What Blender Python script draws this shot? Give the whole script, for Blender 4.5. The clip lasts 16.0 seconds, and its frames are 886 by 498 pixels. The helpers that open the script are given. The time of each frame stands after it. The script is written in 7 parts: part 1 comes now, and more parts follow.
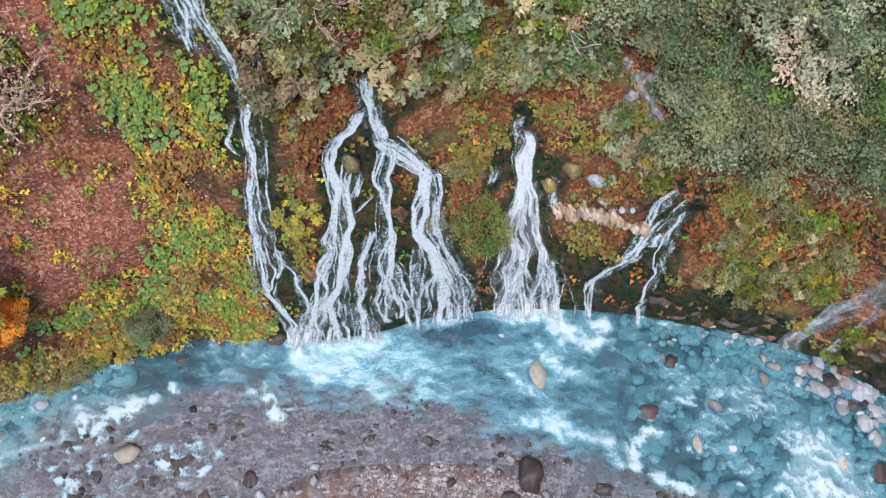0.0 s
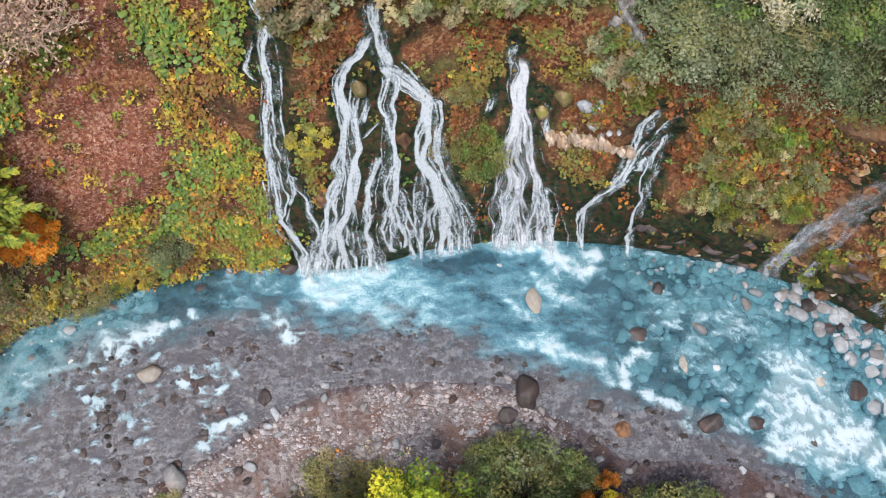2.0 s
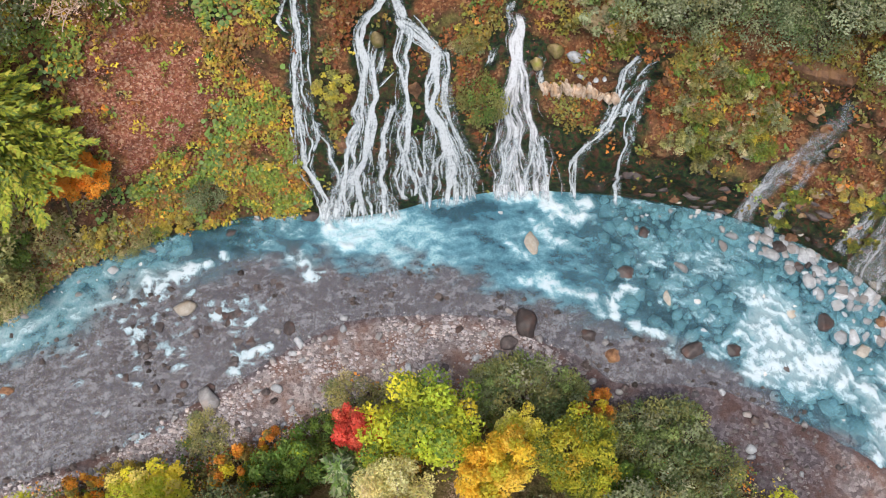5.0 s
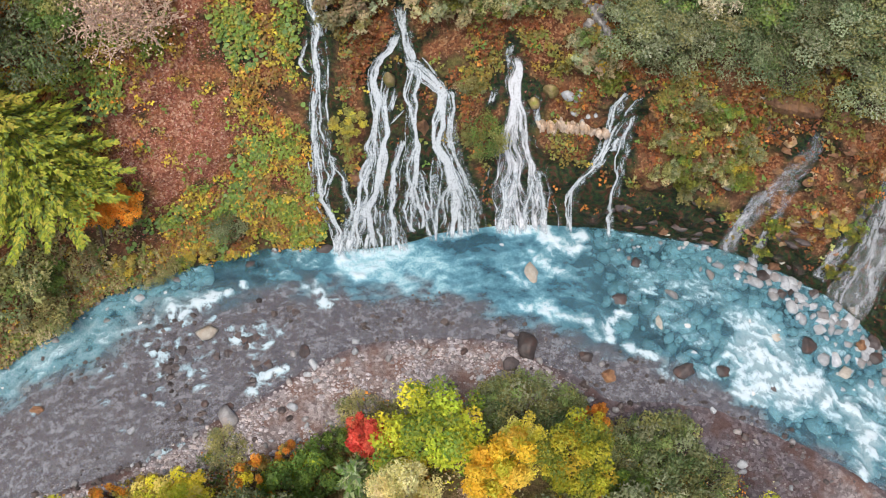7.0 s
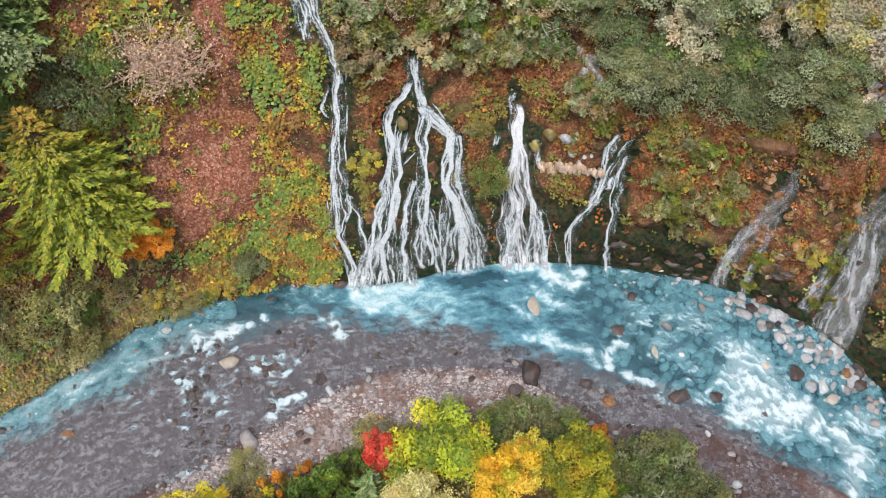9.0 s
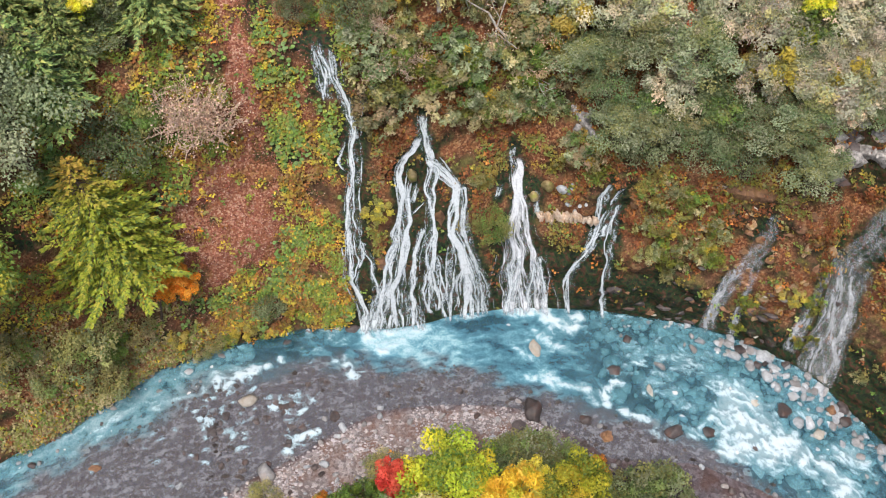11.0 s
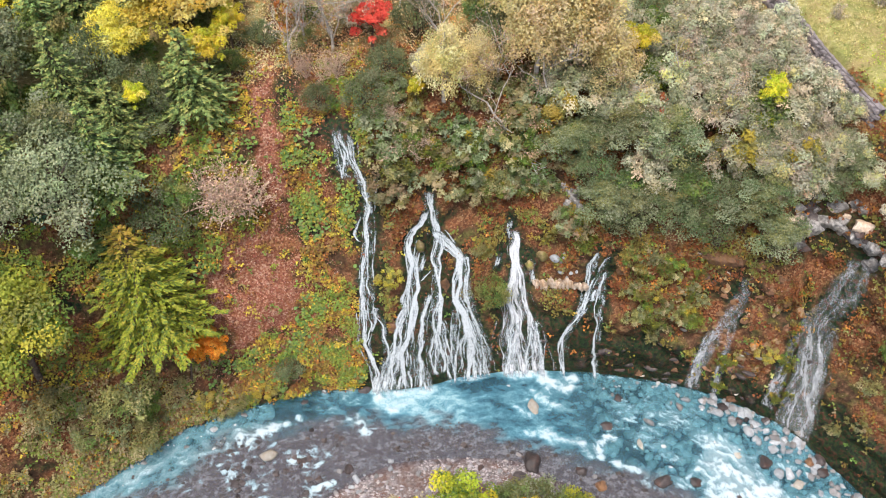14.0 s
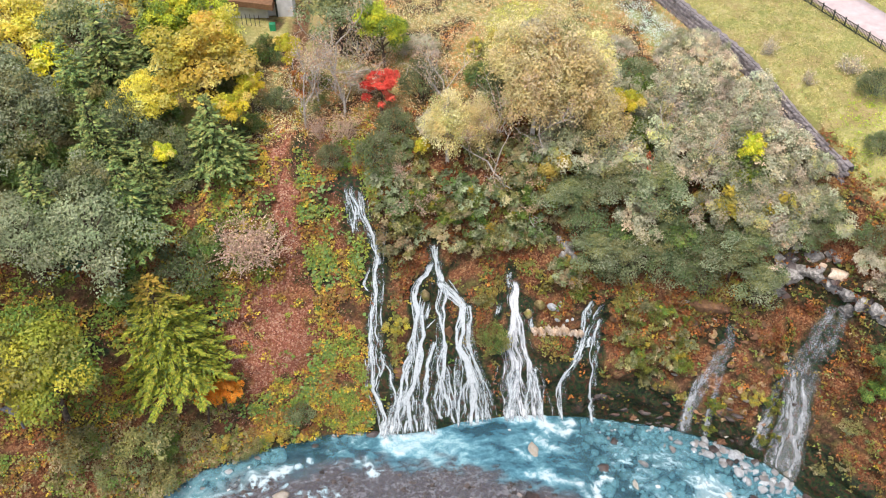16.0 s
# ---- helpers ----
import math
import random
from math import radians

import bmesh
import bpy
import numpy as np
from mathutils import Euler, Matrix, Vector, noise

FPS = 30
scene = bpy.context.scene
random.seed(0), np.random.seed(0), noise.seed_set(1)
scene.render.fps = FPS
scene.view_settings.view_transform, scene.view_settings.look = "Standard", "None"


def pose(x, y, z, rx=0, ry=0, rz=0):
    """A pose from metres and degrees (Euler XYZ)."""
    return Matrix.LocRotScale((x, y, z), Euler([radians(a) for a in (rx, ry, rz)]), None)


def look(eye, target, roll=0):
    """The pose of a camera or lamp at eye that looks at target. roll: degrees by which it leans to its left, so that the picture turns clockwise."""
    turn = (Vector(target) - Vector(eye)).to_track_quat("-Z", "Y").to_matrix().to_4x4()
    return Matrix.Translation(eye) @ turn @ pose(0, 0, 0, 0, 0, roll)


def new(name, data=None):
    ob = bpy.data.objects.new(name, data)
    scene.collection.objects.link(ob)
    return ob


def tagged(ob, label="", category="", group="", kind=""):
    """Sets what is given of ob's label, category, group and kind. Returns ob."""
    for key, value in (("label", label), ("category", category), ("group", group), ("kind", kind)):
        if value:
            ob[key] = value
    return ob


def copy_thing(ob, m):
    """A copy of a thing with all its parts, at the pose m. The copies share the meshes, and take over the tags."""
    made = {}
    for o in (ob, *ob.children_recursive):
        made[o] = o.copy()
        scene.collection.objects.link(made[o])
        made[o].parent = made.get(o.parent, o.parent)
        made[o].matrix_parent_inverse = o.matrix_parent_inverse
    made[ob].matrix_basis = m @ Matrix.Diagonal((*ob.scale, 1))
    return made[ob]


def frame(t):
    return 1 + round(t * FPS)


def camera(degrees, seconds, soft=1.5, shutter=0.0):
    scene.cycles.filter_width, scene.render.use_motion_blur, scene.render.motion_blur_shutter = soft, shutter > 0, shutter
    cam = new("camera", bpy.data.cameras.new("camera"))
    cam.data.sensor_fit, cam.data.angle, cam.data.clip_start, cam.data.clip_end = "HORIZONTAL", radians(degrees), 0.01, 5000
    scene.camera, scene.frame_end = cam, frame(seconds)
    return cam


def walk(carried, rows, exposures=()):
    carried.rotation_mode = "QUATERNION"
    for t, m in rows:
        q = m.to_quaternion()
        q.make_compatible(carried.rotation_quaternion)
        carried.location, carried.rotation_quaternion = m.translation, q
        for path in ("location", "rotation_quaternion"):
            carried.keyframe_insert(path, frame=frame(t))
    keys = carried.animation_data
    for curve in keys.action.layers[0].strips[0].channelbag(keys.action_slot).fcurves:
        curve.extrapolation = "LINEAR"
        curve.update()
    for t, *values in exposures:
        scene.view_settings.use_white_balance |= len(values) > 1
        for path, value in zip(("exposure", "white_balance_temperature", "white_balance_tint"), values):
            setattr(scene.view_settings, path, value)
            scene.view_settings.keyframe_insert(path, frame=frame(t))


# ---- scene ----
cam = camera(53.2, 16.0, soft=1.1)
METRES, EYE, TILT, LEAN, TURN = 60.0, 68.0, -74.0, 0.0, 0.0
ROWS = [
    (0.0, 0.0, 0.0, 0.0, 0.0, 0.0, -0.0),
    (0.5, -0.0006, -0.0128, -0.0237, 0.0, 0.07, 0.09),
    (1.0, -0.0002, -0.0323, -0.0474, 0.05, 0.14, 0.14),
    (1.5, 0.0003, -0.0543, -0.0718, 0.1, 0.24, 0.21),
    (2.0, 0.001, -0.0764, -0.0967, 0.14, 0.33, 0.28),
    (2.5, 0.0009, -0.0983, -0.1216, 0.15, 0.41, 0.33),
    (3.0, -0.0002, -0.1198, -0.1459, 0.16, 0.47, 0.38),
    (3.5, -0.002, -0.1412, -0.1695, 0.19, 0.57, 0.42),
    (6.0, -0.0151, -0.2486, -0.2833, 0.09, 5.6, 0.62),
    (6.5, -0.0169, -0.2702, -0.3066, 0.12, 6.97, 0.66),
    (7.0, -0.0203, -0.2916, -0.3304, 0.12, 8.37, 0.71),
    (7.5, -0.0236, -0.3128, -0.354, 0.14, 9.75, 0.75),
    (8.0, -0.0266, -0.3337, -0.378, 0.18, 11.03, 0.79),
    (8.5, -0.0307, -0.355, -0.4011, 0.17, 12.3, 0.83),
    (9.0, -0.0343, -0.3763, -0.4247, 0.19, 13.68, 0.87),
    (11.5, -0.0497, -0.4837, -0.5366, 0.22, 20.25, 1.13),
    (12.0, -0.0507, -0.505, -0.5586, 0.26, 21.46, 1.19),
    (12.5, -0.0518, -0.5261, -0.5804, 0.3, 22.56, 1.23),
    (13.0, -0.0532, -0.5466, -0.6026, 0.34, 23.73, 1.27),
    (13.5, -0.0557, -0.5669, -0.6252, 0.36, 24.89, 1.32),
    (14.0, -0.058, -0.5874, -0.6474, 0.38, 26.01, 1.35),
    (14.5, -0.0608, -0.6082, -0.6695, 0.39, 27.21, 1.39),
    (15.0, -0.0632, -0.6287, -0.6918, 0.41, 28.35, 1.42),
    (15.5, -0.066, -0.649, -0.7145, 0.41, 29.4, 1.46),
    (16.0, -0.0683, -0.6695, -0.7372, 0.42, 30.63, 1.49),
]
walk(cam, [(t, pose(0, 0, EYE, TILT, LEAN, TURN) @ pose(METRES * x, METRES * y, METRES * z, 90 + pitch, roll, yaw)) for t, x, y, z, yaw, pitch, roll in ROWS],
     [(0.0, 0.38, 5900, 10), (1.5, 0.4, 6150, 10), (3.5, 0.4, 6500, 10), (9.0, 0.46, 6550, 10), (16.0, 0.62, 6500, 10)])

# ---- world, sun ----
world = bpy.data.worlds.new("sky")
scene.world = world
world.use_nodes = True
sky = world.node_tree.nodes.new("ShaderNodeTexSky")
sky.sky_type, sky.sun_disc = "NISHITA", False
sky.sun_elevation, sky.sun_rotation = radians(69), radians(199)
sky.air_density, sky.dust_density = 1.0, 4.0
back = world.node_tree.nodes["Background"]
back.inputs["Strength"].default_value = 0.15
world.node_tree.links.new(sky.outputs["Color"], back.inputs["Color"])
lamp = bpy.data.lights.new("sun", "SUN")
lamp.energy, lamp.angle, lamp.color = 1.8, radians(14), (1.0, 0.96, 0.9)
sun = new("sun", lamp)
sun.matrix_world = look((0, 0, 0), (0.12, 0.35, -0.93))


# ---- materials ----
def material(name, rough=0.7, spec=0.3):
    m = bpy.data.materials.new(name)
    m.use_nodes = True
    b = m.node_tree.nodes["Principled BSDF"]
    b.inputs["Roughness"].default_value = rough
    b.inputs["Specular IOR Level"].default_value = spec
    return m, m.node_tree, b


def node(t, kind, **values):
    n = t.nodes.new(kind)
    for key, value in values.items():
        n.inputs[key.replace("_", " ")].default_value = value
    return n


def noise_tex(t, scale, detail=4.0, where=None, rough=0.55, bend=0.0):
    n = node(t, "ShaderNodeTexNoise", Scale=scale, Detail=detail, Roughness=rough, Distortion=bend)
    if where is not None:
        t.links.new(where, n.inputs["Vector"])
    return n.outputs["Fac"]


def ramp(t, fac, *stops):
    n = t.nodes.new("ShaderNodeValToRGB")
    e = n.color_ramp.elements
    while len(e) < len(stops):
        e.new(0.5)
    for slot, (at, colour) in zip(e, stops):
        slot.position = at
        slot.color = (*colour, 1) if len(colour) == 3 else colour
    t.links.new(fac, n.inputs["Fac"])
    return n.outputs["Color"]


def grey(a):
    return (a, a, a)


def mix(t, fac, a, b, mode="MIX"):
    n = t.nodes.new("ShaderNodeMix")
    n.data_type, n.blend_type = "RGBA", mode
    for value, socket in ((fac, n.inputs[0]), (a, n.inputs[6]), (b, n.inputs[7])):
        if isinstance(value, (float, int)):
            socket.default_value = value
        elif isinstance(value, tuple):
            socket.default_value = (*value, 1)
        else:
            t.links.new(value, socket)
    return n.outputs[2]


def maths(t, op, a, b=0.0):
    n = t.nodes.new("ShaderNodeMath")
    n.operation = op
    for value, socket in ((a, n.inputs[0]), (b, n.inputs[1])):
        if isinstance(value, (float, int)):
            socket.default_value = value
        else:
            t.links.new(value, socket)
    return n.outputs[0]


def attribute(t, name):
    n = t.nodes.new("ShaderNodeAttribute")
    n.attribute_name = name
    return n


def bump(t, b, height, strength=0.5, distance=0.05):
    n = node(t, "ShaderNodeBump", Strength=strength, Distance=distance)
    t.links.new(height, n.inputs["Height"])
    t.links.new(n.outputs["Normal"], b.inputs["Normal"])


def place(t):
    return t.nodes.new("ShaderNodeNewGeometry").outputs["Position"]


def leaf_material(name, rough=0.55, glow=0.38, spread=0.16):
    """Leaves coloured by their own tint, a little different from plant to plant, and letting light through."""
    m, t, b = material(name, rough, 0.25)
    tint = attribute(t, "tint").outputs["Color"]
    info = t.nodes.new("ShaderNodeObjectInfo")
    hsv = t.nodes.new("ShaderNodeHueSaturation")
    t.links.new(tint, hsv.inputs["Color"])
    t.links.new(maths(t, "ADD", maths(t, "MULTIPLY", info.outputs["Random"], 0.03), 0.485), hsv.inputs["Hue"])
    t.links.new(maths(t, "ADD", maths(t, "MULTIPLY", info.outputs["Random"], spread * 2), 1 - spread), hsv.inputs["Value"])
    t.links.new(hsv.outputs["Color"], b.inputs["Base Color"])
    tr = t.nodes.new("ShaderNodeBsdfTranslucent")
    t.links.new(hsv.outputs["Color"], tr.inputs["Color"])
    mx = node(t, "ShaderNodeMixShader", Fac=glow)
    t.links.new(b.outputs[0], mx.inputs[1])
    t.links.new(tr.outputs[0], mx.inputs[2])
    t.links.new(mx.outputs[0], t.nodes["Material Output"].inputs["Surface"])
    return m


LEAF = leaf_material("leaves")
NEEDLE = leaf_material("needles", 0.6, 0.15, 0.12)
HERB = leaf_material("undergrowth_leaves", 0.5, 0.25, 0.05)


def bark_material(name, dark, light):
    m, t, b = material(name, 0.85, 0.15)
    p = place(t)
    f = noise_tex(t, 3.0, 5.0, p)
    t.links.new(ramp(t, f, (0.3, dark), (0.7, light)), b.inputs["Base Color"])
    bump(t, b, noise_tex(t, 14.0, 4.0, p), 0.6, 0.03)
    return m


BARK = bark_material("bark", (0.05, 0.035, 0.025), (0.16, 0.12, 0.09))
PALE_BARK = bark_material("pale_bark", (0.32, 0.28, 0.24), (0.62, 0.58, 0.52))
TWIG = bark_material("twigs", (0.5, 0.35, 0.27), (0.76, 0.57, 0.45))


def ground_material():
    m, t, b = material("ground_cover", 0.9, 0.2)
    p = place(t)
    cover = attribute(t, "cover")
    split = t.nodes.new("ShaderNodeSeparateColor")
    t.links.new(cover.outputs["Color"], split.inputs[0])
    litter, wet, gravel = split.outputs[0], split.outputs[1], split.outputs[2]
    grass = attribute(t, "grass").outputs["Fac"]
    fine, mid, broad = noise_tex(t, 9.0, 5.0, p), noise_tex(t, 2.2, 5.0, p), noise_tex(t, 0.45, 4.0, p)
    flake = node(t, "ShaderNodeTexVoronoi", Scale=5.5)
    t.links.new(p, flake.inputs["Vector"])
    soil = ramp(t, mid, (0.3, (0.035, 0.022, 0.015)), (0.55, (0.1, 0.055, 0.03)), (0.75, (0.2, 0.12, 0.07)))
    one = t.nodes.new("ShaderNodeSeparateColor")
    t.links.new(flake.outputs["Color"], one.inputs[0])
    bare_leaves = ramp(t, one.outputs[0], (0.1, (0.15, 0.05, 0.035)), (0.45, (0.27, 0.1, 0.06)), (0.7, (0.37, 0.175, 0.11)), (0.97, (0.52, 0.33, 0.23)))
    leaves = ramp(t, one.outputs[0], (0.1, (0.09, 0.03, 0.016)), (0.45, (0.21, 0.07, 0.032)), (0.7, (0.32, 0.13, 0.055)), (0.97, (0.46, 0.27, 0.14)))
    leaves = mix(t, ramp(t, litter, (0.82, grey(0)), (0.95, grey(1))), leaves, bare_leaves)
    leaves = mix(t, ramp(t, broad, (0.35, grey(0)), (0.7, grey(0.5))), leaves, (0.26, 0.105, 0.05))
    rock = ramp(t, mid, (0.33, (0.007, 0.009, 0.007)), (0.43, (0.014, 0.02, 0.011)), (0.51, (0.018, 0.05, 0.014)), (0.57, (0.055, 0.024, 0.014)), (0.74, (0.095, 0.048, 0.028)))
    pebble = node(t, "ShaderNodeTexVoronoi", Scale=3.2)
    t.links.new(p, pebble.inputs["Vector"])
    two = t.nodes.new("ShaderNodeSeparateColor")
    t.links.new(pebble.outputs["Color"], two.inputs[0])
    stones = ramp(t, two.outputs[0], (0.0, (0.14, 0.115, 0.115)), (0.5, (0.24, 0.205, 0.2)), (0.9, (0.38, 0.335, 0.325)))
    stones = mix(t, ramp(t, broad, (0.42, grey(0)), (0.64, grey(0.85))), stones, (0.19, 0.11, 0.085))
    stones = mix(t, attribute(t, "soak").outputs["Fac"], stones, mix(t, 1.0, stones, (0.5, 0.5, 0.56), "MULTIPLY"))
    lawn = ramp(t, mid, (0.3, (0.28, 0.25, 0.085)), (0.5, (0.42, 0.37, 0.14)), (0.72, (0.55, 0.48, 0.24)))
    lawn = mix(t, ramp(t, broad, (0.42, grey(0)), (0.62, grey(0.8))), lawn, (0.26, 0.28, 0.08))
    lawn = mix(t, ramp(t, noise_tex(t, 0.22, 4.0, p), (0.48, grey(0)), (0.62, grey(0.7))), lawn, (0.36, 0.26, 0.12))
    moss = ramp(t, mid, (0.3, (0.05, 0.05, 0.018)), (0.5, (0.12, 0.11, 0.035)), (0.7, (0.2, 0.17, 0.06)))
    soil = mix(t, ramp(t, noise_tex(t, 0.8, 4.0, p), (0.48, grey(0)), (0.66, grey(1))), soil, moss)
    colour = mix(t, litter, soil, leaves)
    # the wet mask also carries shade painted on the gorge wall
    colour = mix(t, wet, colour, rock)
    colour = mix(t, gravel, colour, stones)
    colour = mix(t, grass, colour, lawn)
    colour = mix(t, 0.55, colour, ramp(t, fine, (0.25, grey(0.45)), (0.75, grey(1.5))), "MULTIPLY")
    t.links.new(colour, b.inputs["Base Color"])
    t.links.new(ramp(t, wet, (0.0, grey(0.9)), (1.0, grey(0.6))), b.inputs["Roughness"])
    bump(t, b, maths(t, "ADD", fine, maths(t, "MULTIPLY", mid, 2.0)), 0.9, 0.12)
    return m


def rock_material(name, dark, light, stain, rough=0.75):
    m, t, b = material(name, rough, 0.35)
    info = t.nodes.new("ShaderNodeObjectInfo")
    p = place(t)
    f = noise_tex(t, 2.4, 6.0, p, 0.65)
    c = ramp(t, f, (0.25, dark), (0.5, tuple((x + y) / 2 for x, y in zip(dark, light))), (0.75, light))
    c = mix(t, ramp(t, noise_tex(t, 0.9, 3.0, p), (0.5, grey(0)), (0.66, grey(0.8))), c, stain)
    hsv = t.nodes.new("ShaderNodeHueSaturation")
    t.links.new(c, hsv.inputs["Color"])
    t.links.new(maths(t, "ADD", maths(t, "MULTIPLY", info.outputs["Random"], 0.6), 0.65), hsv.inputs["Value"])
    t.links.new(hsv.outputs["Color"], b.inputs["Base Color"])
    bump(t, b, noise_tex(t, 6.0, 6.0, p), 0.7, 0.08)
    return m


ROCK_GREY = rock_material("grey_rock", (0.14, 0.135, 0.135), (0.38, 0.37, 0.365), (0.26, 0.22, 0.2))
ROCK_TAN = rock_material("tan_rock", (0.27, 0.24, 0.2), (0.5, 0.46, 0.4), (0.34, 0.28, 0.21))
ROCK_DARK = rock_material("dark_wet_rock", (0.035, 0.03, 0.03), (0.12, 0.095, 0.09), (0.13, 0.075, 0.06), 0.45)
ROCK_PALE = rock_material("pale_rock", (0.21, 0.225, 0.24), (0.52, 0.54, 0.56), (0.31, 0.31, 0.31))
ROCK_MOSS = rock_material("mossy_rock", (0.12, 0.1, 0.03), (0.4, 0.3, 0.16), (0.16, 0.17, 0.02), 0.6)
ROCK_RUST = rock_material("rusty_rock", (0.1, 0.05, 0.03), (0.33, 0.175, 0.095), (0.26, 0.14, 0.06))


def pebble_material():
    m, t, b = material("pebbles", 0.8, 0.3)
    tint = attribute(t, "tint").outputs["Color"]
    c = mix(t, 0.5, tint, ramp(t, noise_tex(t, 7.0, 4.0, place(t)), (0.3, grey(0.5)), (0.7, grey(1.4))), "MULTIPLY")
    t.links.new(c, b.inputs["Base Color"])
    return m


PEBBLE = pebble_material()


def water_material():
    """Clear shallows, milky blue where the spring water runs, white foam where it breaks."""
    m, t, b = material("river_water", 0.12, 0.5)
    flow = attribute(t, "flow").outputs["Vector"]
    p = place(t)
    split = t.nodes.new("ShaderNodeSeparateColor")
    t.links.new(attribute(t, "tone").outputs["Color"], split.inputs[0])
    blue, foam, milky = split.outputs
    deep, grain = attribute(t, "deep").outputs["Fac"], attribute(t, "grain").outputs["Fac"]
    speck = noise_tex(t, 3.6, 9.0, p, 0.7, 0.7)
    lumps = noise_tex(t, 1.6, 6.0, p, 0.62)
    ripple = noise_tex(t, 6.0, 4.0, flow)
    vein = noise_tex(t, 1.7, 7.0, p, 0.62, 1.6)
    lace_caustic = maths(t, "MAXIMUM", maths(t, "SUBTRACT", 1.0, maths(t, "MULTIPLY", maths(t, "ABSOLUTE", maths(t, "SUBTRACT", vein, 0.5)), 11.0)), 0.0)
    tone = maths(t, "ADD", milky, maths(t, "MULTIPLY", maths(t, "SUBTRACT", speck, 0.52), 0.66))
    # thin pale caustic lines, light painted into the blue water's colour
    tone = maths(t, "ADD", tone, maths(t, "MULTIPLY", maths(t, "SUBTRACT", lace_caustic, 0.45), 0.15))
    milk = ramp(t, tone, (0.12, (0.03, 0.095, 0.135)), (0.38, (0.06, 0.18, 0.245)), (0.62, (0.12, 0.29, 0.36)), (0.82, (0.26, 0.45, 0.51)), (1.0, (0.42, 0.58, 0.63)))
    shade = maths(t, "ADD", maths(t, "MULTIPLY", grain, 0.14), maths(t, "ADD", maths(t, "MULTIPLY", lumps, 0.5), maths(t, "MULTIPLY", speck, 0.4)))
    mud = ramp(t, shade, (0.32, (0.062, 0.064, 0.076)), (0.5, (0.155, 0.156, 0.175)), (0.72, (0.36, 0.362, 0.385)))
    stones = node(t, "ShaderNodeTexVoronoi", Scale=2.4)
    stones.feature = "DISTANCE_TO_EDGE"
    warp = node(t, "ShaderNodeTexNoise", Scale=1.3, Detail=4.0)
    t.links.new(p, warp.inputs["Vector"])
    bent = t.nodes.new("ShaderNodeVectorMath")
    bent.operation = "MULTIPLY_ADD"
    t.links.new(warp.outputs["Color"], bent.inputs[0])
    bent.inputs[1].default_value = (1.4, 1.4, 0)
    t.links.new(p, bent.inputs[2])
    t.links.new(bent.outputs[0], stones.inputs["Vector"])
    gap = ramp(t, stones.outputs["Distance"], (0.0, grey(1)), (0.07, grey(0)))
    gap = maths(t, "MULTIPLY", gap, ramp(t, noise_tex(t, 0.7, 3.0, p), (0.4, grey(0)), (0.58, grey(0.85))))
    mud = mix(t, gap, mud, (0.045, 0.036, 0.036))
    body = mix(t, blue, mud, milk)
    edge = maths(t, "ADD", foam, maths(t, "MULTIPLY", maths(t, "SUBTRACT", speck, 0.5), 0.7))
    edge = maths(t, "ADD", edge, maths(t, "MULTIPLY", maths(t, "SUBTRACT", grain, 0.5), 0.55))
    edge = maths(t, "ADD", edge, maths(t, "MULTIPLY", maths(t, "SUBTRACT", lace_caustic, 0.35), 0.55))
    white = ramp(t, edge, (0.16, grey(0)), (0.42, grey(0.5)), (0.8, grey(1)))
    white = maths(t, "MULTIPLY", white, ramp(t, foam, (0.03, grey(0)), (0.16, grey(1))))
    crest = ramp(t, maths(t, "ADD", maths(t, "MULTIPLY", foam, 0.6), maths(t, "MULTIPLY", speck, 0.4)), (0.3, (0.3, 0.47, 0.54)), (0.92, (0.58, 0.65, 0.69)))
    colour = mix(t, white, body, crest)
    t.links.new(colour, b.inputs["Base Color"])
    t.links.new(ramp(t, white, (0, grey(0.14)), (1, grey(0.7))), b.inputs["Roughness"])
    clear = t.nodes.new("ShaderNodeBsdfTransparent")
    t.links.new(mix(t, blue, (0.85, 0.84, 0.86), (0.55, 0.82, 0.88)), clear.inputs["Color"])
    haze = ramp(t, milky, (0.25, grey(0.2)), (0.8, grey(0.58)))
    bluish = maths(t, "ADD", maths(t, "MULTIPLY", deep, 0.5), haze)
    solid = maths(t, "MAXIMUM", white, mix(t, blue, (0.62, 0.62, 0.62), bluish))
    mx = t.nodes.new("ShaderNodeMixShader")
    t.links.new(solid, mx.inputs[0])
    t.links.new(clear.outputs[0], mx.inputs[1])
    t.links.new(b.outputs[0], mx.inputs[2])
    t.links.new(mx.outputs[0], t.nodes["Material Output"].inputs["Surface"])
    bump(t, b, maths(t, "ADD", maths(t, "MULTIPLY", grain, 0.5), maths(t, "ADD", maths(t, "MULTIPLY", lumps, 0.8), maths(t, "MULTIPLY", ripple, 0.5))), 0.6, 0.16)
    return m


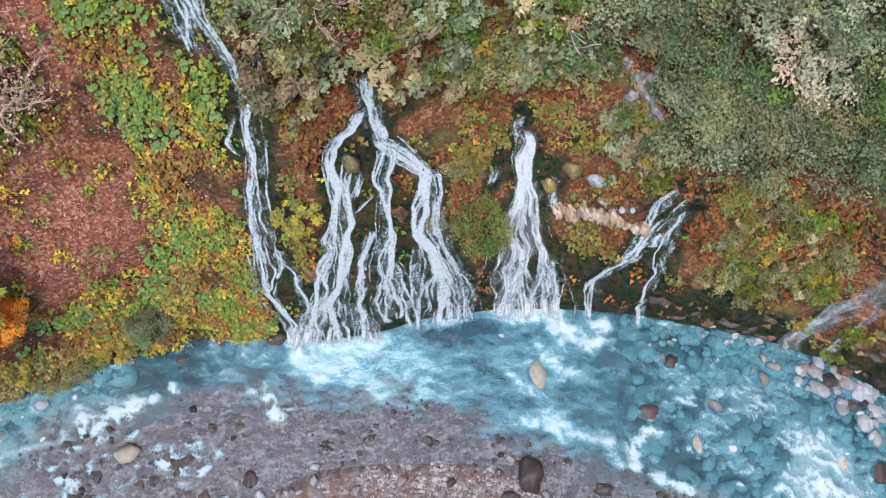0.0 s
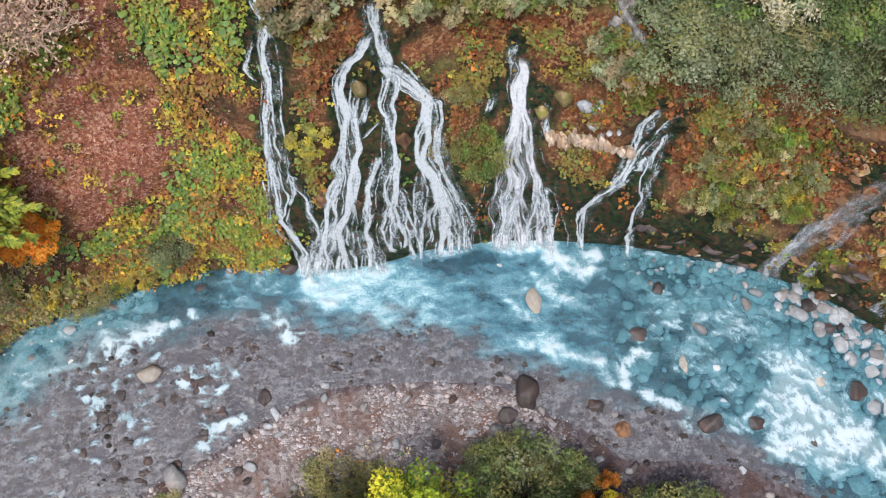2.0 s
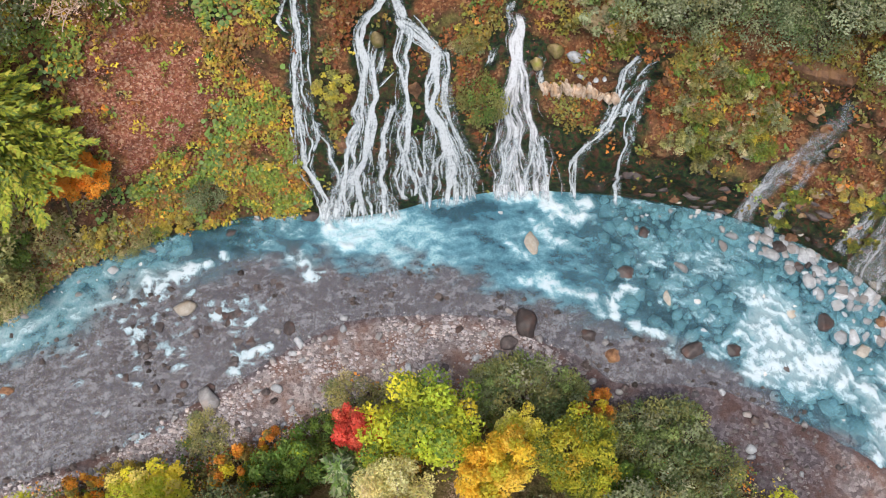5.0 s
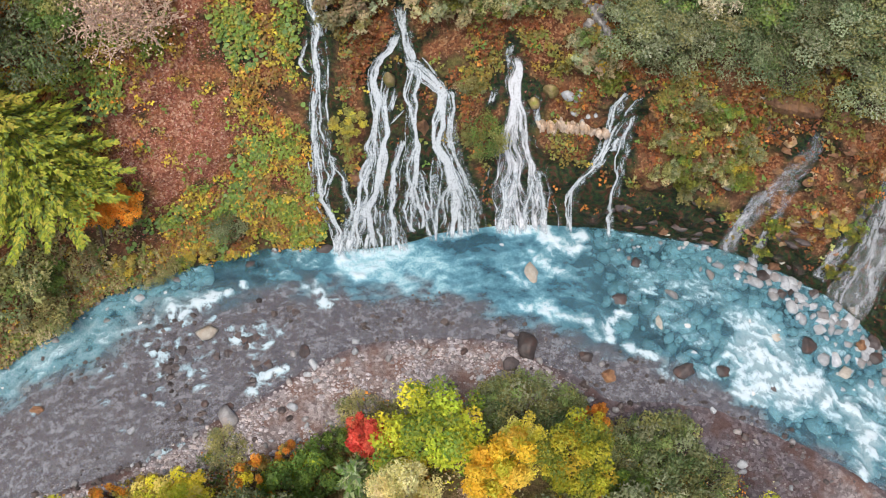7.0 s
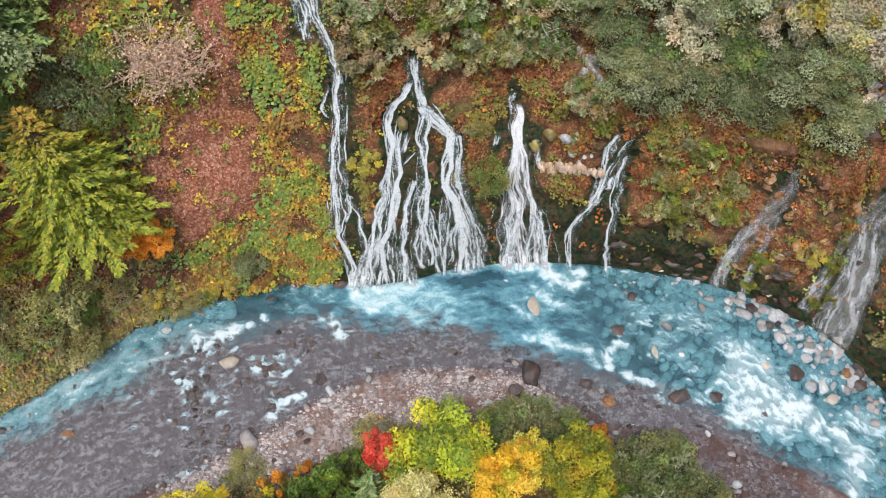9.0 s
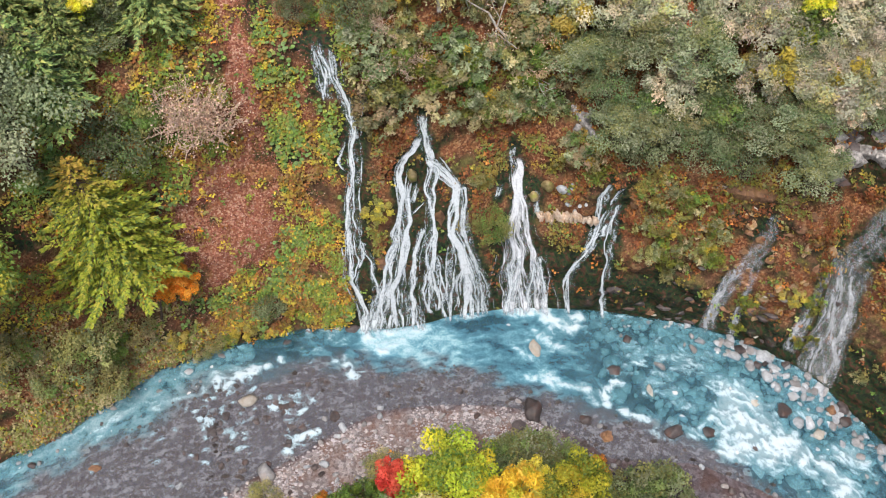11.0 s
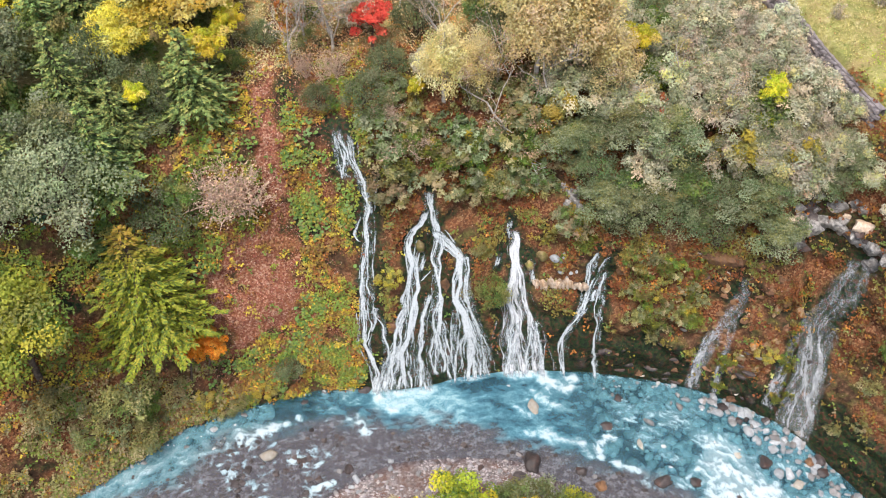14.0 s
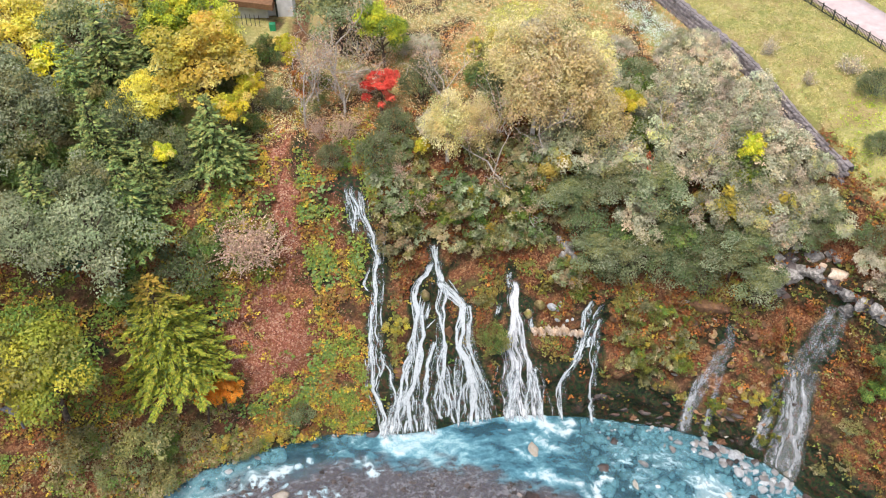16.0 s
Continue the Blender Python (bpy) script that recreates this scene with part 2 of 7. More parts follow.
def falling_material(name, tone, dull, low, high, fine):
    """White falling water: dense where its strands gather, breaking into threads and drops where they part."""
    m, t, b = material(name, 0.5, 0.3)
    run = attribute(t, "run").outputs["Vector"]
    body = attribute(t, "body").outputs["Fac"]
    hair = noise_tex(t, 1.0, 4.0, run, 0.65)
    drops = noise_tex(t, 5.5, 3.0, place(t), 0.6)
    cut = maths(t, "ADD", body, maths(t, "MULTIPLY", maths(t, "SUBTRACT", hair, 0.5), fine))
    cut = maths(t, "ADD", cut, maths(t, "MULTIPLY", maths(t, "SUBTRACT", drops, 0.5), 0.7 * fine))
    t.links.new(ramp(t, cut, (low, dull), (high, tone)), b.inputs["Base Color"])
    some = ramp(t, body, (0.02, grey(0)), (0.1, grey(1)))
    clear = t.nodes.new("ShaderNodeBsdfTransparent")
    mx = t.nodes.new("ShaderNodeMixShader")
    t.links.new(maths(t, "MULTIPLY", some, ramp(t, cut, (low, grey(0)), (0.5 * (low + high), grey(0.5)), (high, grey(0.94)))), mx.inputs[0])
    # spray scatters light every way, so the lie of the rock below shows only half
    level = t.nodes.new("ShaderNodeVectorMath")
    level.operation = "MULTIPLY_ADD"
    t.links.new(t.nodes.new("ShaderNodeNewGeometry").outputs["Normal"], level.inputs[0])
    level.inputs[1].default_value = (0.5, 0.5, 0.5)
    level.inputs[2].default_value = (0.0, -0.3, 0.75)
    unit_normal = t.nodes.new("ShaderNodeVectorMath")
    unit_normal.operation = "NORMALIZE"
    t.links.new(level.outputs[0], unit_normal.inputs[0])
    t.links.new(unit_normal.outputs[0], b.inputs["Normal"])
    soft = t.nodes.new("ShaderNodeBsdfTranslucent")
    t.links.new(ramp(t, cut, (low, dull), (high, tone)), soft.inputs["Color"])
    spray = node(t, "ShaderNodeMixShader", Fac=0.2)
    t.links.new(b.outputs[0], spray.inputs[1])
    t.links.new(soft.outputs[0], spray.inputs[2])
    t.links.new(clear.outputs[0], mx.inputs[1])
    t.links.new(spray.outputs[0], mx.inputs[2])
    t.links.new(mx.outputs[0], t.nodes["Material Output"].inputs["Surface"])
    return m


FALL_WHITE = falling_material("falling_water", (0.57, 0.62, 0.655), (0.34, 0.42, 0.45), 0.26, 0.98, 1.1)
FALL_VEIL = falling_material("water_veil", (0.66, 0.69, 0.73), (0.4, 0.43, 0.47), 0.18, 1.25, 0.55)


def plain_material(name, dark, light, scale=4.0, rough=0.8):
    m, t, b = material(name, rough, 0.3)
    p = place(t)
    c = ramp(t, noise_tex(t, scale, 5.0, p), (0.3, dark), (0.7, light))
    c = mix(t, ramp(t, noise_tex(t, 0.6, 3.0, p), (0.4, grey(0)), (0.8, grey(0.4))), c, tuple(0.6 * v for v in dark))
    t.links.new(c, b.inputs["Base Color"])
    bump(t, b, noise_tex(t, scale * 4, 3.0, p), 0.3, 0.02)
    return m


ROCK_LICHEN = rock_material("lichened_rock", (0.03, 0.029, 0.032), (0.56, 0.53, 0.5), (0.08, 0.07, 0.065))
ROCK_OCHRE = rock_material("ochre_rock", (0.2, 0.11, 0.05), (0.58, 0.4, 0.24), (0.3, 0.2, 0.05))
ROCK_CREAM = rock_material("cream_rock", (0.35, 0.24, 0.16), (0.8, 0.68, 0.56), (0.5, 0.33, 0.2))
CONCRETE = plain_material("weathered_concrete", (0.5, 0.5, 0.5), (0.66, 0.66, 0.65), 1.5)
BROWN = plain_material("brown_timber", (0.16, 0.08, 0.04), (0.27, 0.15, 0.08), 3.0)
DARK_METAL = plain_material("dark_painted_metal", (0.02, 0.03, 0.028), (0.05, 0.06, 0.055), 6.0, 0.5)
PAVING = plain_material("pinkish_paving", (0.48, 0.38, 0.36), (0.62, 0.5, 0.48), 0.9)
WALL_STONE = plain_material("grey_brown_stone", (0.12, 0.105, 0.11), (0.33, 0.29, 0.285), 2.0)
GREEN_PLASTIC = plain_material("green_plastic", (0.02, 0.22, 0.1), (0.03, 0.32, 0.15), 5.0, 0.5)
WEATHERED = plain_material("weathered_planks", (0.14, 0.14, 0.16), (0.3, 0.3, 0.33), 4.0)
# ---- lie of the land: curves in plan and profiles of the gorge ----
def hash3(i, j, k, seed):
    h = (i * 374761393 + j * 668265263 + k * 2147483647 + seed * 974634777) & 0xFFFFFFFF
    h = ((h ^ (h >> 13)) * 1274126177) & 0xFFFFFFFF
    return ((h ^ (h >> 16)) & 0xFFFF) / 65535.0


def vnoise(p, seed=0):
    """Smooth noise from 0 to 1 at the points p (N x 3)."""
    f = np.floor(p).astype(np.int64)
    u = p - f
    u = u * u * (3 - 2 * u)
    out = 0.0
    for a in (0, 1):
        for b in (0, 1):
            for c in (0, 1):
                w = (u[:, 0] if a else 1 - u[:, 0]) * (u[:, 1] if b else 1 - u[:, 1]) * (u[:, 2] if c else 1 - u[:, 2])
                out = out + w * hash3(f[:, 0] + a, f[:, 1] + b, f[:, 2] + c, seed)
    return out


def fbm(p, scale, octaves=3, seed=0):
    out, amp, tot = 0.0, 1.0, 0.0
    for o in range(octaves):
        out = out + amp * vnoise(p / scale * 2 ** o + 17.3 * o, seed + o)
        tot += amp
        amp *= 0.5
    return out / tot


def flat_noise(x, y, scale, octaves=3, seed=0):
    p = np.stack([x, y, np.full_like(x, 0.37)], -1)
    return fbm(p, scale, octaves, seed)


def smooth(a, b, v):
    t = np.clip((v - a) / (b - a), 0, 1)
    return t * t * (3 - 2 * t)


def curve_of(text, blur=1.2):
    """A softened curve y(x) from pairs x:y."""
    pairs = [tuple(float(v) for v in w.split(":")) for w in text.split()]
    gx = np.arange(-90, 90.01, 0.25)
    gy = np.interp(gx, [q[0] for q in pairs], [q[1] for q in pairs])
    k = np.exp(-0.5 * (np.arange(-24, 25) * 0.25 / blur) ** 2)
    gy = np.convolve(np.pad(gy, 24, mode="edge"), k / k.sum(), mode="valid")
    return lambda x: np.interp(x, gx, gy)


bank = curve_of("-80:-19 -55:-8.5 -46:-1.7 -42:0.3 -38:3.9 -34.5:6.9 -29:9 -24:10.8 -19:12.1 -14:12.6 -9:12 -4.5:12.8 -1.5:13.8 4.4:14.6 "
                "10:14.6 15:14.2 20:13.3 25:12.4 30:10.5 32.5:9 34.7:7.6 37.4:6.1 38.9:4.6 41.9:1.2 44.4:-2.5 50:-9 60:-18 80:-24", 0.7)
shore = curve_of("-80:-30 -60:-22 -45:-14.5 -33:-10.3 -28:-8.6 -23:-5.5 -18:-2.8 -14:0 -9:2.3 -4.4:2.8 1.8:2.8 5.6:2.2 8:0.2 11:-0.8 14:-3.6 "
                 "18.5:-3.2 23.5:-3.9 28:-5.6 32:-7.4 35:-9 45:-16 60:-27 80:-34", 0.8)
blue_edge = curve_of("-80:-24 -55:-12 -46:-6 -37:-0.8 -33:1.6 -28.6:6 -24:6.9 -19:8.2 -14:7.8 -4.5:7.6 0.4:6.7 5:4.7 10:2.7 14.6:1.7 19:0.3 24:-1.6 "
                     "28:-4.4 32:-6.7 45:-15 60:-26 80:-33", 1.0)
wood_edge = curve_of("-80:-34 -60:-24 -45:-17 -33:-12.5 -27:-11 -20.7:-9.4 -12.8:-7 -6.8:-5.5 2:-5 10:-5 14:-7 17:-7.5 22:-10 25:-13 32:-16 45:-23 80:-42", 1.5)

PROFILE_LEFT = ((0, 0), (0.8, 1.5), (2.6, 5.5), (5, 11), (8, 15.8), (11, 22), (14, 29), (20, 33), (32, 34.5))
PROFILE_MID = ((0, 0), (0.7, 3), (2.2, 7), (4.8, 12.5), (7.5, 17), (10.5, 23.5), (13.5, 29.5), (18, 32.5), (32, 34.5))
PROFILE_RIGHT = ((0, 0), (0.6, 4), (1.5, 9), (3.4, 14.5), (4.6, 18.5), (8, 22), (13, 27), (18, 31), (32, 34.5))
PROFILE_FAR = ((0, 0), (2, 3), (5, 6.5), (8, 10.5), (10, 15), (12, 19.5), (15, 25), (20, 31), (32, 34.5))


def profile(x, k):
    """Distance behind the bank and height at the knot k (0 to 8) of the gorge wall, for the columns x."""
    knots = np.arange(9)
    w1 = smooth(-19, -13, x)
    w2 = smooth(7, 15, x)
    w3 = smooth(33, 39, x)
    out = []
    for axis in (0, 1):
        a, b, c, d = (np.interp(k, knots, [q[axis] for q in pr]) for pr in (PROFILE_LEFT, PROFILE_MID, PROFILE_RIGHT, PROFILE_FAR))
        out.append((((a * (1 - w1) + b * w1) * (1 - w2)) + c * w2) * (1 - w3) + d * w3)
    return out


def water_level(x, y):
    return 0.3 - 0.018 * (np.clip(x, -60, 60) + 20) - 1.9 * smooth(0, 1, (0.6 * (x - 22) - (y - 3)) / 16)


def front_height(x, y):
    """Height of the river bed, the gravel bar and the near bank."""
    zw = water_level(x, y)
    e = y - shore(x)
    lump = flat_noise(x, y, 2.3, 3, 5) - 0.5
    bed = -0.12 - 0.75 * smooth(-0.5, 3.5, y - blue_edge(x)) + 0.22 * lump * smooth(0, 2, e)
    bar = np.clip(-e * 0.13, 0, 0.55) + 0.25 * lump * smooth(0, 1.5, -e)
    z = np.where(e > 0, bed * smooth(0, 0.8, e), bar)
    back = wood_edge(x) - y
    return zw + z + np.where(back > 0, np.minimum(0.42 * back, 7.0 + 0.03 * back), 0.0)


def plateau_lift(x, y):
    """The meadow stands above the stone wall; the road lies level."""
    line = (x - 41.8) * 0.9306 + (y - 22.7) * 0.366
    return 2.2 * smooth(0.0, 0.5, line) * smooth(22, 27, y)


def wall_height(x, y):
    """Height of the undisturbed land behind the bank at x, y."""
    d = y - bank(x)
    ks = np.linspace(0, 8, 161)
    out = np.empty_like(d)
    for n in range(len(d)):
        pd, pz = profile(np.full(161, x[n]), ks)
        out[n] = np.interp(d[n], pd, pz)
    foot = water_level(x, bank(x))
    out = out + foot * np.clip(1 - out / 20, 0, 1)
    return out + np.clip(d - 32, 0, 400) * 0.03 + plateau_lift(x, y)


def land(x, y):
    x, y = np.atleast_1d(np.asarray(x, float)), np.atleast_1d(np.asarray(y, float))
    return np.where(y < bank(x), front_height(x, y), wall_height(x, y))


# ---- mesh helpers ----
def mesh_of(name, verts, faces, mat, smooth_faces=False, **layers):
    """A mesh from arrays: verts N x 3, faces M x 3 or M x 4; layers: per-vertex values (N, N x 3)."""
    me = bpy.data.meshes.new(name)
    verts, faces = np.asarray(verts, np.float32), np.asarray(faces, np.int32)
    n, side = faces.shape
    me.vertices.add(len(verts))
    me.vertices.foreach_set("co", verts.ravel())
    me.loops.add(n * side)
    me.loops.foreach_set("vertex_index", faces.ravel())
    me.polygons.add(n)
    me.polygons.foreach_set("loop_start", np.arange(0, n * side, side, dtype=np.int32))
    me.polygons.foreach_set("use_smooth", np.full(n, smooth_faces))
    for key, value in layers.items():
        value = np.asarray(value, np.float32)
        if key in ("flow", "run"):
            me.attributes.new(key, "FLOAT_VECTOR", "POINT").data.foreach_set("vector", value.ravel())
        elif value.ndim == 1:
            me.attributes.new(key, "FLOAT", "POINT").data.foreach_set("value", value)
        else:
            rgba = np.concatenate([value, np.ones((len(value), 1), np.float32)], 1)
            me.attributes.new(key, "FLOAT_COLOR", "POINT").data.foreach_set("color", rgba.ravel())
    me.materials.append(mat)
    me.update(calc_edges=True)
    return me


def grid_faces(rows, cols):
    i = np.arange(rows * cols).reshape(rows, cols)
    return np.stack([i[:-1, :-1], i[:-1, 1:], i[1:, 1:], i[1:, :-1]], -1).reshape(-1, 4)


def child(name, data, parent, label=""):
    ob = new(name, data)
    ob.parent = parent
    return tagged(ob, label) if label else ob


# ---- the waterfalls' lines on the gorge wall: x, height, half width ----
FALLS = {
      "first": ("-14.3,29.9,0.36 -14.0,28.4,0.49 -13.8,26.1,0.43 -13.4,24.3,0.25",
          "-13.4,29.6,0.61 -13.1,28.5,0.55 -12.8,26.8,0.43 -12.3,25.3,0.37 -12.0,24.3,0.31 -11.7,23.0,0.31 -11.4,22.3,0.31 -11.4,20.9,0.38",
          "-9.9,25.3,0.18 -10.5,24.5,0.31 -11.0,23.0,0.31 -11.3,22.1,0.25",
          "-11.0,23.4,0.40 -11.1,21.8,0.27 -11.4,20.5,0.32 -11.3,19.3,0.37 -11.3,18.2,0.43 -11.6,16.9,0.57 -11.9,15.2,0.68 -12.0,13.3,0.79 -12.0,11.5,0.75 -12.0,10.0,0.66 -12.0,8.4,0.46 -12.2,6.6,0.31 -11.9,5.0,0.27 -11.6,3.6,0.22 -11.3,2.3,0.27 -11.4,0.1,0.33",
          "-12.0,21.2,0.14 -12.5,19.8,0.09 -12.9,18.7,0.09 -12.6,18.0,0.09 -12.3,17.7,0.10",
          "-11.4,11.5,0.20 -10.7,10.7,0.20 -10.2,9.6,0.15 -10.2,7.9,0.26 -9.9,6.4,0.26 -9.9,5.4,0.21 -10.2,4.0,0.21 -10.7,2.0,0.22 -11.1,0.1,0.28",
          "-11.3,11.1,0.10 -11.0,9.6,0.10 -11.6,7.9,0.10"),
      "braided": ("-4.4,23.4,0.45 -4.5,22.5,0.41 -4.4,21.4,0.46 -4.2,20.7,0.42 -4.1,19.3,0.47 -3.9,18.7,0.43 -3.8,18.0,0.29",
          "-4.7,21.2,0.18 -5.3,20.2,0.19 -5.7,19.6,0.23 -6.5,18.9,0.24 -6.9,18.2,0.19 -7.1,17.1,0.24 -6.9,16.1,0.34 -6.6,15.2,0.39 -6.5,14.1,0.49 -6.6,12.8,0.55 -6.9,11.5,0.60 -7.1,10.0,0.71 -7.5,8.2,0.93 -8.0,6.2,1.26 -8.4,4.0,1.50 -9.0,0.6,1.77",
          "-5.9,18.2,0.14 -6.0,16.7,0.14 -6.2,15.6,0.24 -6.3,14.7,0.29",
          "-3.9,18.9,0.47 -3.5,18.0,0.43 -2.7,17.1,0.39 -2.0,16.3,0.34 -1.5,15.8,0.29 -1.1,15.0,0.44 -1.1,13.7,0.50 -1.4,12.6,0.35 -1.7,11.5,0.25 -1.7,10.4,0.36 -1.1,8.8,0.62 -0.8,7.3,0.95 -0.5,5.4,1.29 -0.3,2.4,1.54 -0.3,0.0,1.80",
          "-0.9,15.6,0.20 -0.3,14.8,0.15 -0.2,13.6,0.15 -0.2,11.7,0.20 0.1,10.0,0.31 0.4,8.2,0.42 1.2,5.7,0.54 1.9,2.9,0.49 2.1,0.4,0.45",
          "-3.6,18.2,0.28 -3.5,17.3,0.29 -3.6,16.4,0.39 -3.9,15.5,0.39 -3.8,14.4,0.30 -3.8,13.1,0.30 -3.9,11.9,0.40 -4.1,10.5,0.51 -4.2,8.8,0.62 -4.2,6.2,0.79 -4.1,4.0,0.97 -3.8,1.3,1.11",
          "-5.1,16.7,0.14 -5.3,15.8,0.15 -5.7,15.0,0.20 -6.0,14.2,0.20",
          "-3.9,14.5,0.15 -5.0,13.9,0.15 -5.6,13.6,0.10 -6.2,13.3,0.10",
          "-4.7,12.3,0.15 -5.3,10.7,0.20 -5.6,8.4,0.26 -5.9,6.1,0.37 -6.3,3.3,0.54 -6.2,0.4,0.67",
          "-6.6,3.6,0.43 -5.9,1.7,0.38 -5.1,0.3,0.45 -4.8,0.0,0.45",
          "-7.4,11.3,0.15 -8.3,9.6,0.26 -8.7,8.2,0.21 -9.0,6.1,0.32 -9.5,3.4,0.49 -10.1,0.4,0.55",
          "-3.6,9.2,0.15 -3.2,7.3,0.16 -2.7,5.1,0.21 -2.4,3.0,0.27 -2.1,0.7,0.28",
          "-1.8,9.8,0.15 -1.8,8.0,0.21 -2.0,6.2,0.27 -2.0,4.3,0.27 -2.3,1.0,0.33"),
      "bell": ("4.8,18.7,0.14 4.5,17.5,0.24 4.8,16.4,0.15",
          "5.2,17.5,0.29 5.4,16.3,0.44 5.2,15.2,0.39 5.4,14.2,0.45 5.5,13.4,0.65 5.7,12.5,0.91 5.5,11.1,1.12 5.5,9.6,1.40 5.7,7.9,1.68 5.8,5.9,1.93 6.1,3.1,2.09 6.4,0.3,2.25",
          "4.6,6.9,0.21 4.5,5.7,0.32 4.8,3.8,0.33 4.6,1.7,0.39 4.6,0.0,0.45",
          "5.4,7.5,0.42 5.4,5.2,0.54 5.4,3.1,0.66 5.2,0.0,0.73",
          "7.3,7.3,0.21 7.2,5.9,0.21 7.0,3.8,0.27 6.7,2.3,0.28 6.9,0.0,0.34",
          "7.3,7.7,0.16 7.8,6.7,0.21 8.2,5.3,0.16 8.4,3.1,0.22 8.5,0.0,0.28",
          "3.6,15.2,0.20 3.3,13.9,0.25 3.1,13.3,0.15",
          "7.3,14.5,0.10 7.3,13.6,0.15 7.2,12.5,0.10 7.3,11.3,0.10"),
      "slanting": ("14.4,17.8,0.09 14.2,16.7,0.14 13.9,15.8,0.24 13.9,14.4,0.29 13.6,12.8,0.30 13.2,11.5,0.30 12.9,9.9,0.31 12.6,8.7,0.31 12.0,7.3,0.37 11.5,5.4,0.32 11.5,3.4,0.27 11.8,1.6,0.22 11.8,0.0,0.28",
          "16.2,17.4,0.14 15.4,16.4,0.14 15.0,15.5,0.19 15.0,14.3,0.24 14.5,13.1,0.20 14.1,11.7,0.25 13.6,10.7,0.25 13.0,9.4,0.21 12.6,8.5,0.16",
          "16.0,15.3,0.19 15.3,14.5,0.24 15.3,13.1,0.25 15.3,11.8,0.20 15.0,10.2,0.20 15.1,8.5,0.16 15.1,5.9,0.27 15.3,4.0,0.22 15.1,2.0,0.22 15.3,0.0,0.23",
          "14.7,13.1,0.15 14.5,11.4,0.15 13.8,10.9,0.15"),
      "thin": ("29.8,17.1,0.37 30.0,15.2,0.63 29.5,13.5,0.76 29.1,11.6,0.77 28.2,9.3,0.78 27.6,7.1,0.72 26.8,4.2,0.67 26.7,0.4,0.69",
          "29.8,12.0,0.32 29.4,9.7,0.32 29.4,7.7,0.26 29.2,4.7,0.27 29.2,0.6,0.20",
          "27.6,9.9,0.26 27.0,7.3,0.26 26.7,4.5,0.27 26.7,1.7,0.27"),
      "tall": ("41.7,20.2,0.72 41.2,18.8,0.97 40.8,16.6,1.11 40.2,14.6,1.12 39.6,12.7,1.14 39.4,10.6,1.41 39.0,8.8,1.42 38.7,7.0,1.56 38.2,4.8,1.71 37.8,2.7,1.72 37.3,0.4,1.73",
          "37.9,12.7,0.38 37.6,10.4,0.52 36.1,9.5,0.64 35.5,7.2,0.65 34.9,4.4,0.59 34.6,1.4,0.53"),
}


def knot_of(x, z):
    """The knot of the gorge wall at which the columns x reach the heights z."""
    ks = np.linspace(0, 8, 161)
    out = np.empty_like(z)
    for n in range(len(z)):
        out[n] = np.interp(z[n], profile(np.full(161, x[n]), ks)[1], ks)
    return out


def worn_map():
    """How near the falls each spot of the wall lies, over columns and heights."""
    gx, gz = np.meshgrid(np.arange(-20, 50.01, 0.25), np.arange(-1, 33.01, 0.25))
    out = np.zeros_like(gx)
    for lines in FALLS.values():
        for text in lines:
            q = np.array([[float(v) for v in w.split(",")] for w in text.split()])
            for (ax, az, aw), (bx, bz, bw) in zip(q[:-1], q[1:]):
                ex, ez = bx - ax, bz - az
                t = np.clip(((gx - ax) * ex + (gz - az) * ez) / (ex * ex + ez * ez + 1e-6), 0, 1)
                far = np.hypot(gx - ax - t * ex, gz - az - t * ez) - (aw + (bw - aw) * t)
                out = np.maximum(out, smooth(1.0, 0.0, far))
    return out


WORN = worn_map()


def worn(x, z):
    fx, fz = np.clip((x + 20) / 0.25, 0, WORN.shape[1] - 1.001), np.clip((z + 1) / 0.25, 0, WORN.shape[0] - 1.001)
    i, j = fx.astype(int), fz.astype(int)
    u, v = fx - i, fz - j
    return (WORN[j, i] * (1 - u) + WORN[j, i + 1] * u) * (1 - v) + (WORN[j + 1, i] * (1 - u) + WORN[j + 1, i + 1] * u) * v


def wall_surface(x, k):
    """Place and outward normal of the rough gorge wall at columns x, knots k."""
    def raw(xx, kk):
        d, z = profile(xx, kk)
        b = bank(xx)
        foot = water_level(xx, b)
        y = b + d
        return np.stack([xx, y, z + foot * np.clip(1 - z / 20, 0, 1) + plateau_lift(xx, y)], -1)
    p = raw(x, k)
    a = raw(x + 0.6, k) - raw(x - 0.6, k)
    c = raw(x, np.minimum(k + 0.25, 8)) - raw(x, np.maximum(k - 0.25, 0))
    nrm = np.cross(a, c)
    nrm /= np.linalg.norm(nrm, axis=1)[:, None] + 1e-9
    ledge = vnoise(p * np.array([0.12, 0.12, 0.75]), 41) - 0.5
    craggy = smooth(-14, 14, x)
    rugged = 1 - 0.8 * worn(x, p[:, 2])
    rough = 1.7 * (fbm(p, 4.6, 2, 11) - 0.5) * (0.4 + 0.6 * rugged) + rugged * ((0.8 + 1.2 * craggy) * (fbm(p, 1.5, 3, 23) - 0.5) + (0.6 + 0.5 * craggy) * ledge) - 0.25 * (1 - rugged)
    amount = smooth(0.0, 0.5, k) * (1 - 0.85 * smooth(6.3, 7.5, k))
    return p + nrm * (rough * amount)[:, None], nrm


